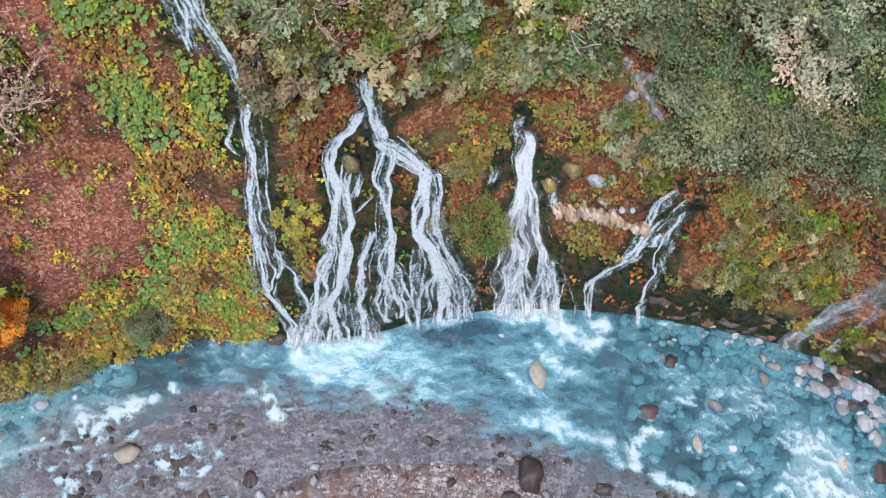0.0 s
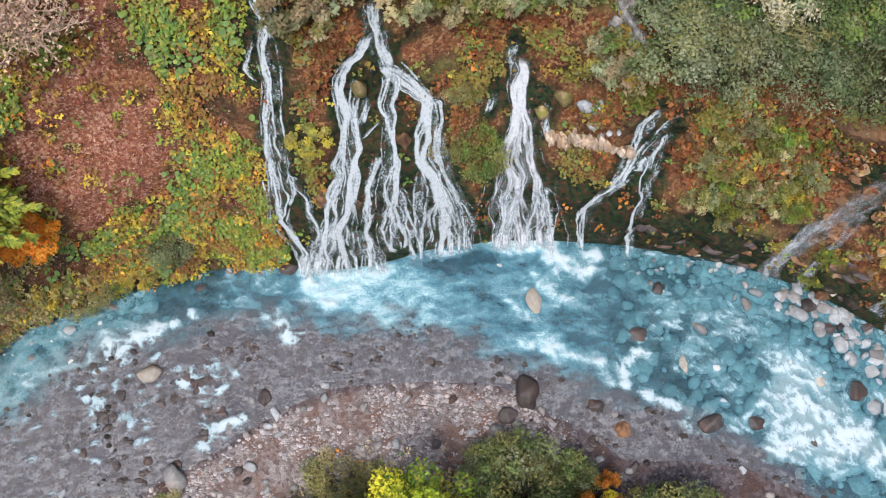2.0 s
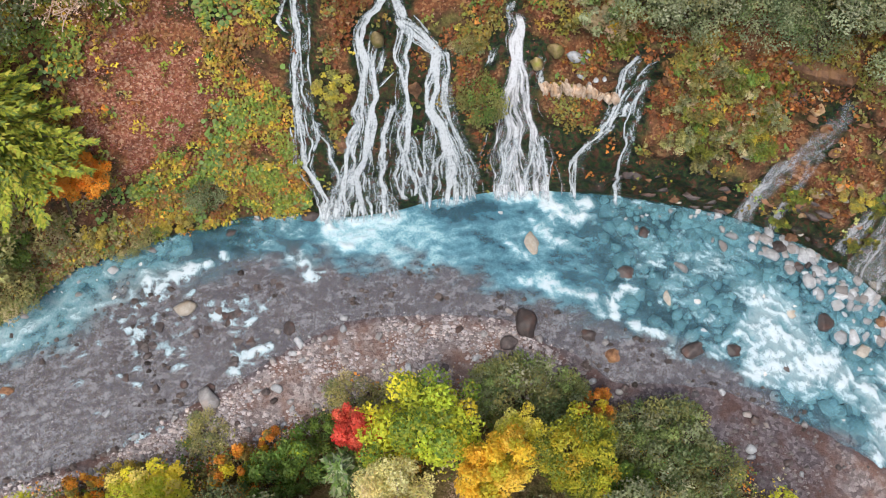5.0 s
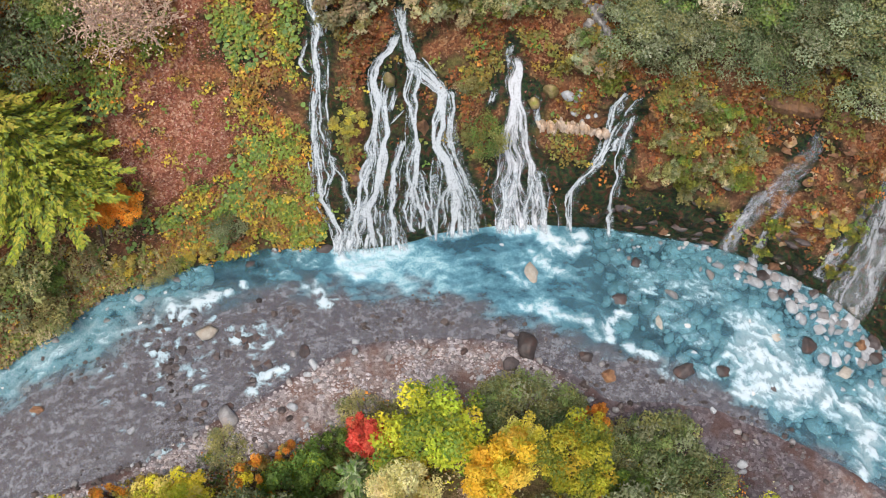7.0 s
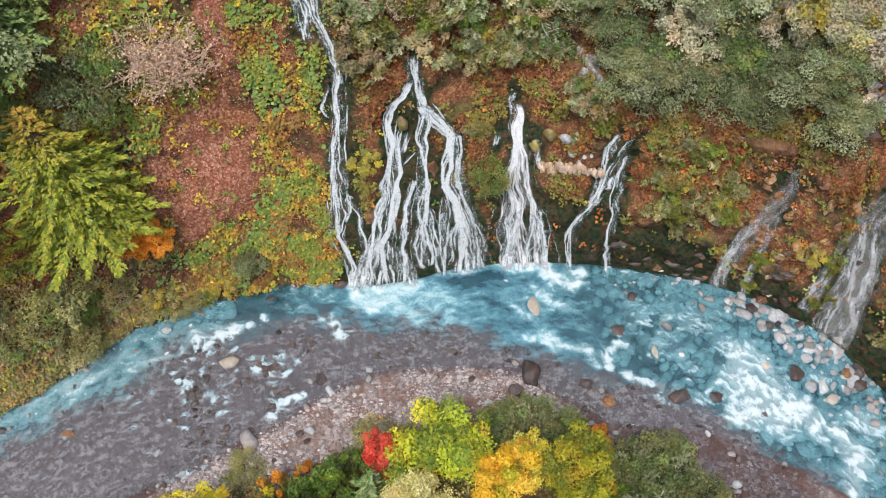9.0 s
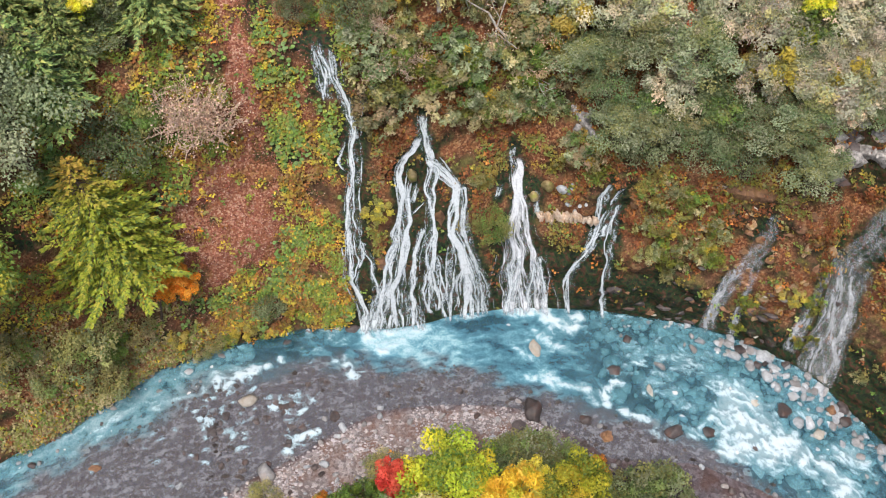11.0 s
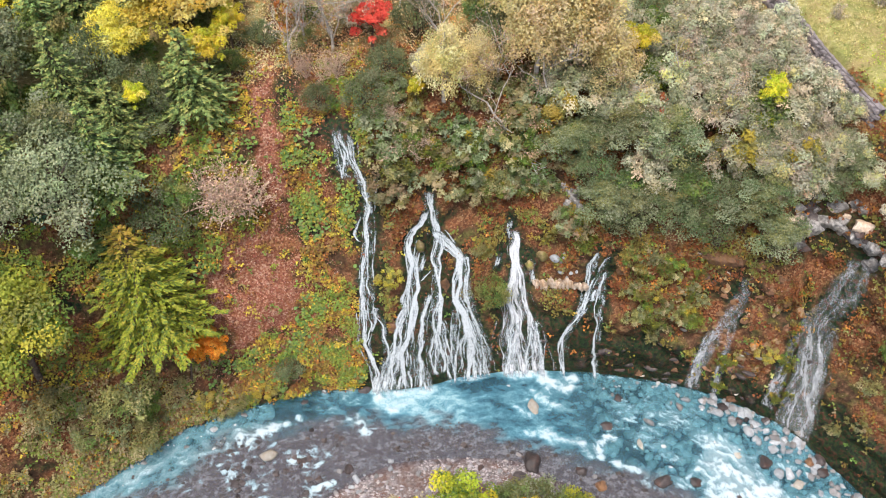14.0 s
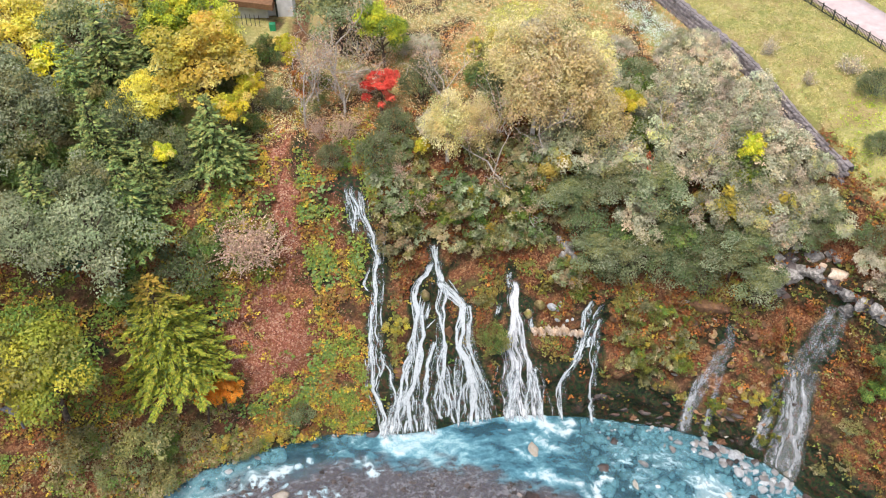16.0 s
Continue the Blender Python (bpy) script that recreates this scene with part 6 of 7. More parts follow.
# ---- one model of each kind: maker, its height and radius, label, category ----
KINDS = {
    "maple_lime": (lambda s: broadleaf("maple_tree", s, 10, 4, [(LIME, 5), (GREEN, 3), (YELLOW, 2.0)], 9500, 0.28, 56, 0.12), 10, 4, "maple tree turning from lime green to yellow", "tree"),
    "maple_gold": (lambda s: broadleaf("maple_tree", s, 10, 4, [((0.86, 0.67, 0.1), 5), ((0.86, 0.74, 0.24), 3), ((0.6, 0.58, 0.09), 3)], 10500, 0.27, 60, 0.15), 10, 4, "maple tree in golden yellow autumn leaf", "tree"),
    "maple_amber": (lambda s: broadleaf("maple_tree", s, 10, 4, [((0.88, 0.52, 0.05), 5), ((0.86, 0.6, 0.1), 3), (LIME, 0.8)], 8500, 0.3), 10, 4, "maple tree in bright amber autumn leaf", "tree"),
    "small_yellow": (lambda s: broadleaf("young_maple", s, 6, 2.2, [(YELLOW, 4), (LIME, 4), (GOLD, 1)], 4600, 0.22, 42), 6, 2.2, "small tree with bright yellow leaves", "tree"),
    "small_orange": (lambda s: bush("orange_bush", s, 3.6, 2.2, [(ORANGE, 5), (YELLOW, 2), (OLIVE, 2)], 2000, 0.3, 20), 3.6, 2.2, "bush with orange autumn leaves", "bush"),
    "red_maple": (lambda s: broadleaf("red_maple", s, 6, 2.2, [(RED, 6), ((0.5, 0.035, 0.02), 1.5), ((0.92, 0.22, 0.12), 3)], 4200, 0.24, 34, 0.1), 6, 2.2, "small maple with scarlet leaves", "tree"),
    "broad_green": (lambda s: broadleaf("broadleaf_tree", s, 14, 6.4, [((0.4, 0.4, 0.06), 5), (GREEN, 3), ((0.55, 0.45, 0.06), 1.5), (OLIVE, 3)], 16000, 0.34, 70), 14, 6.4, "large broadleaf tree, green turning yellow", "tree"),
    # tan and pale leaves, lightened further to put distant haze into their colour
    "birch_tan": (lambda s: broadleaf("birch_tree", s, 10, 3.2, [((0.86, 0.72, 0.44), 3), ((0.86, 0.68, 0.32), 4), ((0.78, 0.66, 0.28), 4), ((0.55, 0.54, 0.22), 2.5)], 13500, 0.21, 110, 0.2, 0.9, PALE_BARK), 10, 3.2, "birch with thinning tan leaves and a pale trunk", "tree"),
    "willow": (lambda s: broadleaf("willow_tree", s, 9, 4, [(WILLOW, 5), (PALE, 2), (OLIVE, 2), (DEEP, 2)], 7200, 0.24, 74, 0.2), 9, 4, "willow with grey-green leaves", "tree"),
    "shrub_grey": (lambda s: bush("willow_shrub", s, 4.6, 2.8, [((0.2, 0.24, 0.125), 5), ((0.33, 0.35, 0.2), 3), ((0.21, 0.2, 0.08), 1.5), (DEEP, 1.2), ((0.17, 0.27, 0.08), 1)], 5200, 0.18, 80, 0.3), 4.6, 2.8, "dense shrub with grey-green leaves", "shrub"),
    # the plateau's haze is partly put into these pale leaf tints too
    "shrub_tan": (lambda s: bush("shrub", s, 4.2, 2.6, [((0.7, 0.57, 0.42), 3.5), (WILLOW, 1.5), ((0.55, 0.54, 0.4), 3)], 4600, 0.23, 60, 0.3), 4.2, 2.6, "shrub with tan and grey-green leaves", "shrub"),
    "shrub_pale": (lambda s: bush("shrub", s, 4.2, 2.6, [((0.5, 0.5, 0.36), 5), ((0.7, 0.58, 0.43), 3), (WILLOW, 1), ((0.62, 0.57, 0.22), 1.5)], 4600, 0.235, 60, 0.3), 4.2, 2.6, "shrub with pale silvery and straw-coloured leaves", "shrub"),
    "shrub_straw": (lambda s: bush("shrub", s, 4.2, 2.6, [((0.85, 0.7, 0.52), 4), ((0.74, 0.66, 0.5), 3), ((0.6, 0.61, 0.44), 2.5), ((0.74, 0.52, 0.36), 1)], 4600, 0.23, 60, 0.3), 4.2, 2.6, "thinning shrub with straw and pinkish-tan leaves", "shrub"),
    "willow_pale": (lambda s: broadleaf("willow_tree", s, 12, 5, [((0.35, 0.4, 0.22), 5), ((0.48, 0.51, 0.32), 3), (WILLOW, 1.5)], 11000, 0.235, 90, 0.15), 12, 5, "large willow with pale silver-green leaves", "tree"),
    "shrub_moss": (lambda s: bush("shrub", s, 4.6, 2.8, [(OLIVE, 3), (WILLOW, 3), (PALE, 1), ((0.2, 0.27, 0.08), 3), (DEEP, 1.5)], 5600, 0.2, 60, 0.2), 4.6, 2.8, "riverside shrub with olive and grey-green leaves", "shrub"),
    "shrub_deep": (lambda s: bush("shrub", s, 4.2, 2.6, [((0.12, 0.18, 0.06), 3), ((0.18, 0.27, 0.06), 3), ((0.33, 0.3, 0.1), 2), (WILLOW, 2.5)], 4600, 0.25, 54, 0.2), 4.2, 2.6, "dense dark green leafy shrub", "shrub"),
    "shrub_olive": (lambda s: bush("shrub", s, 2.6, 2.2, [((0.36, 0.33, 0.13), 5), (WILLOW, 3), ((0.55, 0.45, 0.26), 1), (GREEN, 1)], 3000, 0.17, 40, 0.2), 2.6, 2.2, "low olive-brown shrub on the slope", "shrub"),
    "tuft_olive": (lambda s: bush("small_bush", s, 1.8, 1.4, [(OLIVE, 5), (WILLOW, 3), (TAN, 2), (RUST, 0.6)], 1050, 0.21, 24, 0.3, 5), 1.8, 1.4, "small olive bush on the cliff edge", "bush"),
    "tuft_lime": (lambda s: bush("small_bush", s, 1.8, 1.4, [((0.23, 0.26, 0.045), 4), ((0.19, 0.18, 0.06), 3), (GREEN, 2), ((0.5, 0.38, 0.05), 0.8)], 1050, 0.21, 24, 0.5, 5), 1.8, 1.4, "small yellow-green bush hanging in the cliff", "bush"),
    "tuft_tan": (lambda s: bush("small_bush", s, 1.8, 1.4, [((0.42, 0.33, 0.19), 4), (OLIVE, 3), (WILLOW, 2)], 1050, 0.21, 24, 0.4, 5), 1.8, 1.4, "small tan bush on the cliff edge", "bush"),
    "tuft_grey": (lambda s: bush("small_bush", s, 1.8, 1.4, [(WILLOW, 5), (PALE, 2), (GREEN, 2)], 1050, 0.21, 24, 0.3, 5), 1.8, 1.4, "small grey-green bush on the cliff edge", "bush"),
    "bush_green": (lambda s: bush("bush", s, 2.8, 2.0, [(GREEN, 5), (DEEP, 2), (LIME, 1)], 2600, 0.22, 26), 2.8, 2.0, "low bush with bright green leaves", "bush"),
    "bush_yellow": (lambda s: bush("bush", s, 2.2, 1.5, [((0.55, 0.46, 0.07), 4), ((0.5, 0.4, 0.12), 2), (OLIVE, 4)], 2200, 0.2, 24, 0.5), 2.2, 1.5, "low bush with yellow leaves", "bush"),
    "round_bush": (lambda s: bush("bush", s, 2.6, 2.3, [(GREEN, 4), (OLIVE, 4), (DEEP, 1)], 5200, 0.17, 44, 1.4), 2.6, 2.3, "round green bush hanging over the cliff", "bush"),
    "red_bush": (lambda s: bush("bush", s, 2.4, 1.1, [(RED, 5), (RUST, 3)], 700, 0.24, 12), 2.4, 1.1, "small bush with red leaves", "bush"),
    "fir_light": (lambda s: fir("fir_tree", s, 18, 5.6, [((0.3, 0.375, 0.04), 5), (GREEN, 3.0), ((0.44, 0.44, 0.06), 2)], 52, (0.62, 0.4, 0.07), 0.22, 0.66), 18, 5.6, "tall yellow-green fir with an orange-brown top", "fir tree"),
    "fir_dark": (lambda s: fir("fir_tree", s, 12, 4.4, [(DEEP, 1.5), ((0.24, 0.32, 0.1), 5), ((0.36, 0.37, 0.11), 3)], 36, None, 0.33), 12, 4.4, "dark green fir with drooping boughs", "fir tree"),
    "fir_small": (lambda s: fir("young_fir", s, 8, 2.3, [(GREEN, 3), (WILLOW, 3), (DEEP, 2)], 17, None, 0.42), 8, 2.3, "young grey-green fir by the river", "fir tree"),
    "fir_blue": (lambda s: fir("young_fir", s, 8, 2.6, [(BLUEGREEN, 5), (DEEP, 2)], 17, None, 0.45), 8, 2.6, "small blue-green fir among willows", "fir tree"),
    "bare_bush": (lambda s: bare("bare_bush", s, 4.2, 3.6, TWIG, 9, 3, False, [((0.52, 0.37, 0.27), 4), ((0.4, 0.26, 0.18), 2), (TAN, 1)], 1500), 4.2, 3.6, "leafless pinkish-brown bush of fine twigs", "bush"),
    "big_bare_bush": (lambda s: bare("bare_bush", s, 4.6, 3.8, TWIG, 26, 3, False, [((0.8, 0.57, 0.44), 4), ((0.68, 0.46, 0.33), 2), (TAN, 1)], 6000, 1.5), 4.6, 3.8, "wide leafless pinkish bush of fine twigs", "bush"),
    "orange_tree": (lambda s: broadleaf("orange_tree", s, 8, 2.3, [((0.95, 0.33, 0.035), 6), ((0.95, 0.46, 0.08), 3), ((0.6, 0.2, 0.05), 0.6)], 4200, 0.22, 34, 0.62), 8, 2.3, "small tree with bright orange leaves beside the fir", "tree"),
    "bare_tree": (lambda s: bare("bare_birch", s, 10, 3, PALE_BARK, 0, 3, True, [((0.62, 0.42, 0.3), 4), ((0.5, 0.32, 0.22), 2), (TAN, 1), (STRAW, 1)], 1500, 1.5), 10, 3, "nearly leafless birch with white trunk and twigs", "tree"),
    "dry_bush": (lambda s: bare("dry_bush", s, 2.2, 1.5, PALE_BARK, 9, 2, False, [(STRAW, 3), ((0.75, 0.6, 0.42), 2)], 700), 2.2, 1.5, "dry straw-coloured bush on the meadow", "bush"),
}
MODELS, FIRST = {}, {}


def plant(kind, x, y, radius, seed=0, tall=None, z=None, turn=None, label="", sink=0.15, lean=(0.0, 0.0)):
    """Sets a plant of that kind on the land at x, y, with that crown radius."""
    maker, high, wide, text, category = KINDS[kind]
    key = (kind, seed % 2)
    rnd = random.Random(int(x * 31 + y * 17 + seed))
    turn = rnd.uniform(0, 360) if turn is None else turn
    s = radius / wide
    h = s * rnd.uniform(0.9, 1.1) if tall is None else tall / high
    zz = float(land(x, y)[0]) if z is None else z
    m = pose(x, y, zz - sink, lean[0], lean[1], turn) @ Matrix.Diagonal((s, s, h, 1))
    if key not in MODELS:
        MODELS[key] = maker(100 + 7 * len(MODELS))
        FIRST[key] = m
        return tagged(MODELS[key], label or text, category)
    ob = copy_thing(MODELS[key], m)
    return tagged(ob, label or text, category)


# trees of the left slope and the plateau: kind, x, y, radius, height
TREES = """
broad_green -45.2 5.2 6.6 15 | fir_light -34.8 12.8 7.6 16.2 | willow_pale -39.4 14.6 5.6 14 | willow_pale -45.6 12.4 4.6 10 | big_bare_bush -26.0 21.6 4.9 5.4 | shrub_grey -33 18.6 3.7 6
fir_dark -36.9 18.5 4.6 12 | fir_dark -28.6 26.8 4.8 11 | fir_dark -44.2 15.5 4 12 | fir_blue -42.2 14.8 2.5 7 | maple_gold -31.2 35 5.6 11.5 | maple_gold -36.4 31.4 3.4 8
small_yellow -48 37 2.7 8 | small_yellow -33.6 24.9 1.5 6 | fir_dark -41.9 37.2 5.6 13 | willow -46 41.5 4.6 11 | maple_gold -53 41.5 5 12 | fir_dark -40.2 24 4 12 | willow -47.6 26.5 4.7 11
shrub_deep -46.9 22 3.3 7 | small_yellow -27 29.7 2.5 7.5 | shrub_deep -30.4 20.6 2.2 4 | willow -40.4 18.6 3.5 9 | small_yellow -21.3 40.6 1.8 7 | small_orange -20 37.7 1.6 4.5
bare_tree -14.8 34.7 3.6 11 | bare_tree -17.6 36 3 10 | maple_lime -10.1 43.5 3 9 | red_maple -10.3 35 2.4 6.5 | shrub_grey -5.4 37.9 2.6 6 | bare_tree -2.2 33.8 2.9 11
bare_bush -14.4 31 2.6 4 | shrub_grey -10.7 28 2.7 4.5 | birch_tan -2.6 28.8 2.7 9 | birch_tan 1.2 29.6 2.1 8 | small_yellow -5.6 28.3 1.0 3.5 | bare_bush -6.1 25 3.8 3.2 | bare_bush -8.6 26.6 2.4 3
birch_tan 7.4 30.8 3.9 12.5 | birch_tan 12.2 32.4 4.2 13 | birch_tan 9.4 35 4 12.5 | bare_tree 8.6 28.6 3.2 11 | bare_tree 17 28.5 2.4 8 | bare_tree 23 29.5 2.4 7.5 | bare_tree 27 26.5 2.2 7 | bare_tree -16 39 3.4 12 | bare_tree -19.2 33 3 10 | bare_tree 3.2 31 2.8 9 | small_yellow 18.5 32 2.1 7 | red_bush 20.9 27.3 0.9 4.5 | small_yellow 31.6 25.9 1.7 6
shrub_grey 12.6 44.6 3.3 5.5 | shrub_tan 7.4 41.3 3.2 5 | bush_yellow 34.8 21.1 2.2 4.5 | bush_green 6.1 26 1.8 4 | bush_green -0.2 24.7 2.0 3 | shrub_olive 3.1 24.2 2.0 2.6
dry_bush 36.9 40.5 1.3 2.6 | dry_bush 40 34.4 1.0 2.2 | dry_bush 45.3 35.9 1.9 2.6 | shrub_grey 46.6 31.4 2.2 3.4 | shrub_grey 45.4 24 1.8 3
shrub_olive -44.6 3.5 3 4.5 | shrub_olive -38.6 6.3 3.6 4.5 | shrub_olive -34.7 8.8 2.5 3.2  | shrub_grey -21.7 13 1.9 2.2 | shrub_olive -37.8 5 3 3.5 | shrub_olive -41.5 3.6 2.4 3.5
bush_green -36.5 7.4 1.6 2.4 | bush_yellow -31.4 9.4 1.5 1.8 | shrub_olive -27.2 10.2 1.6 1.6 | bush_yellow -24.6 11.4 1.4 1.5 | shrub_olive -29.2 9.3 1.5 1.6
fir_dark -35.6 22.6 3.4 9 | shrub_grey -32.6 26.6 2.4 6 | willow -51.5 20 4 10 | willow -52 30 4.4 11 | fir_dark -54 14 4.4 15 | broad_green -53.5 6 5 13 | fir_dark -51.5 24.5 4 13 | shrub_grey -38.5 28.6 3.4 8
shrub_deep -43.5 31.5 3 7 | fir_dark -44.5 32.5 4 12 | small_yellow -25.6 35 1.9 6 | shrub_deep -27.6 38.5 2.2 5 | shrub_grey -34.5 40.5 3 7 | maple_gold -29.5 40.2 3.6 10 | birch_tan 15.5 30 2.6 9 | birch_tan 5.4 37.5 3 10 | birch_tan 14.2 38 3.2 10 | maple_lime -34 47.5 3.6 10 | fir_dark -38.5 44 4 12 | maple_gold -41 50 4.2 12 | shrub_deep -25 45 2 4 | shrub_grey -22.6 36 1.7 3.4 | bush_green -17.8 40.5 1.6 2.4 | shrub_olive -18.4 36.4 1.6 2 | shrub_deep -25.6 31.5 1.8 3 | maple_lime -36 45 4 10
"""
for entry in TREES.replace("\n", "|").split("|"):
    if entry.strip():
        kind, *nums = entry.split()
        plant(kind, *(float(v) for v in nums[:3]), seed=int(float(nums[0]) * 3) % 5, tall=float(nums[3]))

# a bare birch that leans out over the head of the cliff
plant("bare_tree", 5.0, 26.6, 3.6, tall=11.5, lean=(22, 0), label="bare white-barked birch leaning over the cliff")

# two orange trees that lean out over the slope below the fir
for x, y, r, h in ((-32.4, 9.9, 1.9, 7.6), (-30.5, 11.0, 1.8, 6.8)):
    plant("orange_tree", x, y, r, tall=h, lean=(16, 0))

# trees of the near bank
NEAR = """
red_maple -7.7 -8.3 1.9 10 | maple_lime -2 -8.6 4.0 12 | maple_amber 2.9 -11.6 2.7 12.5 | maple_gold 4.6 -9.2 2.3 10.5 | maple_lime 9 -10.3 3.0 11.5 | shrub_moss 6.2 -5 3.6 6.4 | shrub_moss 3.4 -4.4 2.4 5 | shrub_moss 9.0 -5.2 2.4 5
small_orange 11.5 -6.2 1.7 6 | shrub_moss 17.6 -9.2 3.9 7.5 | shrub_moss 15 -8 2.6 5.5 | shrub_moss 20.4 -11.6 3 6.5 | fir_small -8.4 -11.2 2.3 9 | bush_green -11.9 -9.8 2.4 5.5 | small_orange -17.5 -10.6 1.9 5.5
small_yellow -22.4 -12.6 2.4 5.5 | small_yellow -25 -12.8 2.0 5 | small_orange -29.6 -11.6 1.6 4 | red_bush 11.3 -12.4 1.1 5 | shrub_olive -8.6 -5.2 2.6 2.4 | shrub_olive -20.8 -7.6 2 1.6 | bush_green -14.6 -11.6 2.2 5 | small_orange -14.6 -8.6 1.3 2.6
bush_green 13.4 -11.4 2.2 6 | shrub_olive -5.2 -5.6 2 2.6 | bush_green -10.4 -7.8 1.6 3.5 | bare_bush 0.6 -13 2.2 4 | birch_tan -4.8 -13 2.6 9 | willow 13 -16 4 9 | willow -15 -16 4 9 | maple_lime 22 -17 3.6 9
maple_gold -5 -18 4 11 | fir_dark -11.5 -17.5 3.6 13 | willow 5.5 -18 4 10 | broad_green -22 -19 5 12 | maple_lime -31 -18 3.6 10 | shrub_moss 27 -17 3 5 | willow 32 -21 4 9 | bush_yellow -26.6 -11.2 1.6 2.6
"""
for entry in NEAR.replace("\n", "|").split("|"):
    if entry.strip():
        kind, *nums = entry.split()
        plant(kind, *(float(v) for v in nums[:3]), seed=int(abs(float(nums[0])) * 3) % 5, tall=float(nums[3]))

# shrubs that cover the slope over the right-hand cliff
rp = random.Random(77)
xg = 9.5
while xg < 48:
    dg = 6.4 if xg > 21 else 4.6 if xg > 18 else (6.2 if xg > 12.5 else 9.0)
    while dg < 26:
        x = xg + rp.uniform(-0.9, 0.9)
        y = float(bank(x)) + dg + rp.uniform(-0.8, 0.8) + (6.5 * smooth(33, 39, np.array([x]))[0] if x > 33 else 0)
        if (x - 41.8) * 0.9306 + (y - 22.7) * 0.366 < -2.2 and not (33.6 < x < 46 and y < 18.5) and not (abs(x - 11.2) < 2.4 and y < 24):
            # paler kinds farther back: own leaf colour, and haze imitated by it
            kind = rp.choices(["shrub_grey", "shrub_tan", "shrub_deep", "willow", "shrub_pale", "bush_green", "bush_yellow"], [4.5 if dg < 11 else 0.8, 0.15 + 0.5 * max(0.0, dg - 9), 1.6 if dg < 12 else 0.15, 1.4 if dg < 14 else 0.4, max(0.0, dg - 9) * 0.95, 0.9 * (dg > 8), 0.6 * (dg > 10)])[0]
            r = rp.uniform(2.2, 3.2) * (1.15 if kind == "willow" else 1)
            z = float(land(x, y)[0])
            plant(kind, x, y, r, seed=rp.randrange(4), tall=(5.5 if kind == "willow" else 3.6) * rp.uniform(0.65, 1.5), lean=(rp.uniform(4, 14) + (16 if dg < 6 else 0), 0))
        dg += rp.uniform(2.3, 3.1)
    xg += 2.5

# bushes along the head of the middle cliff, clear of the water
for i in range(120):
    x, z = rp.uniform(-10.5, 13), rp.uniform(17.5, 32)
    clear = (abs(x + 4.7) < 1.5 and z < 25.5) or (abs(x - 4.2) < 1.6 and z < 20.8) or (abs(x + 12.8) < 2.6 and z < 31) or (x < -9.6 and z < 28) or (x < -6.2 and z < 20.5) or (-3 < x < 2 and z < 20.5) or (6.4 < x < 8.6 and z < 19) or (9.2 < x < 13.4 and 19.5 < z < 24)
    if clear:
        continue
    k = knot_of(np.array([x]), np.array([z]))
    p, _ = wall_surface(np.array([x]), k)
    plant(rp.choices(["tuft_olive", "tuft_tan", "tuft_grey", "tuft_lime"], [3.5, 2, 4, 2])[0], x, float(p[0][1]), rp.uniform(1.4, 2.4), seed=rp.randrange(4), tall=rp.uniform(1.6, 2.8), z=float(p[0][2]), lean=(rp.uniform(8, 25), 0))

# single bushes that grow out of the wall
for kind, x, z, r, h in (("round_bush", 2.4, 10.6, 2.3, 3.0), ("bush_yellow", -9.1, 14.2, 1.4, 2.0), ("shrub_olive", 1.2, 15.2, 1.4, 1.4), ("bush_yellow", 20.2, 12.6, 1.6, 1.6), ("bush_yellow", 22.3, 14.6, 1.6, 1.6),
                         ("bush_green", 18.3, 16.6, 1.3, 1.5), ("shrub_olive", 18.8, 9.5, 1.4, 1.4), ("bush_yellow", 33.2, 9.0, 1.2, 1.2), ("bush_green", 12.2, 18.6, 1.6, 1.8), ("bush_yellow", 10.6, 18.0, 1.3, 1.5),
                         ("shrub_olive", 43.8, 9, 1.8, 2), ("bush_green", 45.5, 14, 2, 2.4), ("shrub_deep", 45, 17.5, 2, 3), ("shrub_olive", 41.2, 3.4, 1.2, 1.2), ("tuft_olive", 43, 5.5, 1.4, 1.2)):
    p, _ = wall_surface(np.array([x]), knot_of(np.array([x]), np.array([float(z)])))
    plant(kind, x, float(p[0][1]), r, tall=h, z=float(p[0][2]), lean=(18, 0))

# tufts that hang in the right-hand cliff
for i in range(64):
    x, z = rp.uniform(16.8, 26.5), rp.uniform(6.5, 18)
    if abs(x - 21.5) / 4.8 + abs(z - 13.5) / 6 > 1.25:
        continue
    p, _ = wall_surface(np.array([x]), knot_of(np.array([x]), np.array([z])))
    plant(rp.choices(["tuft_olive", "tuft_lime", "tuft_tan"], [3, 4, 0])[0], x, float(p[0][1]), rp.uniform(0.8, 1.5), seed=rp.randrange(4), tall=rp.uniform(0.9, 1.7), z=float(p[0][2]), lean=(rp.uniform(15, 40), 0))

# moss cushions beside the veils of water
for i in range(34):
    x, z = (rp.uniform(34.6, 36.8), rp.uniform(2, 12)) if i % 3 else (rp.uniform(28.6, 30.4), rp.uniform(1.5, 7))
    p, _ = wall_surface(np.array([x]), knot_of(np.array([x]), np.array([z])))
    plant("tuft_lime", x, float(p[0][1]), rp.uniform(0.5, 1.0), seed=rp.randrange(4), tall=rp.uniform(0.4, 0.8), z=float(p[0][2]), lean=(rp.uniform(20, 40), 0))

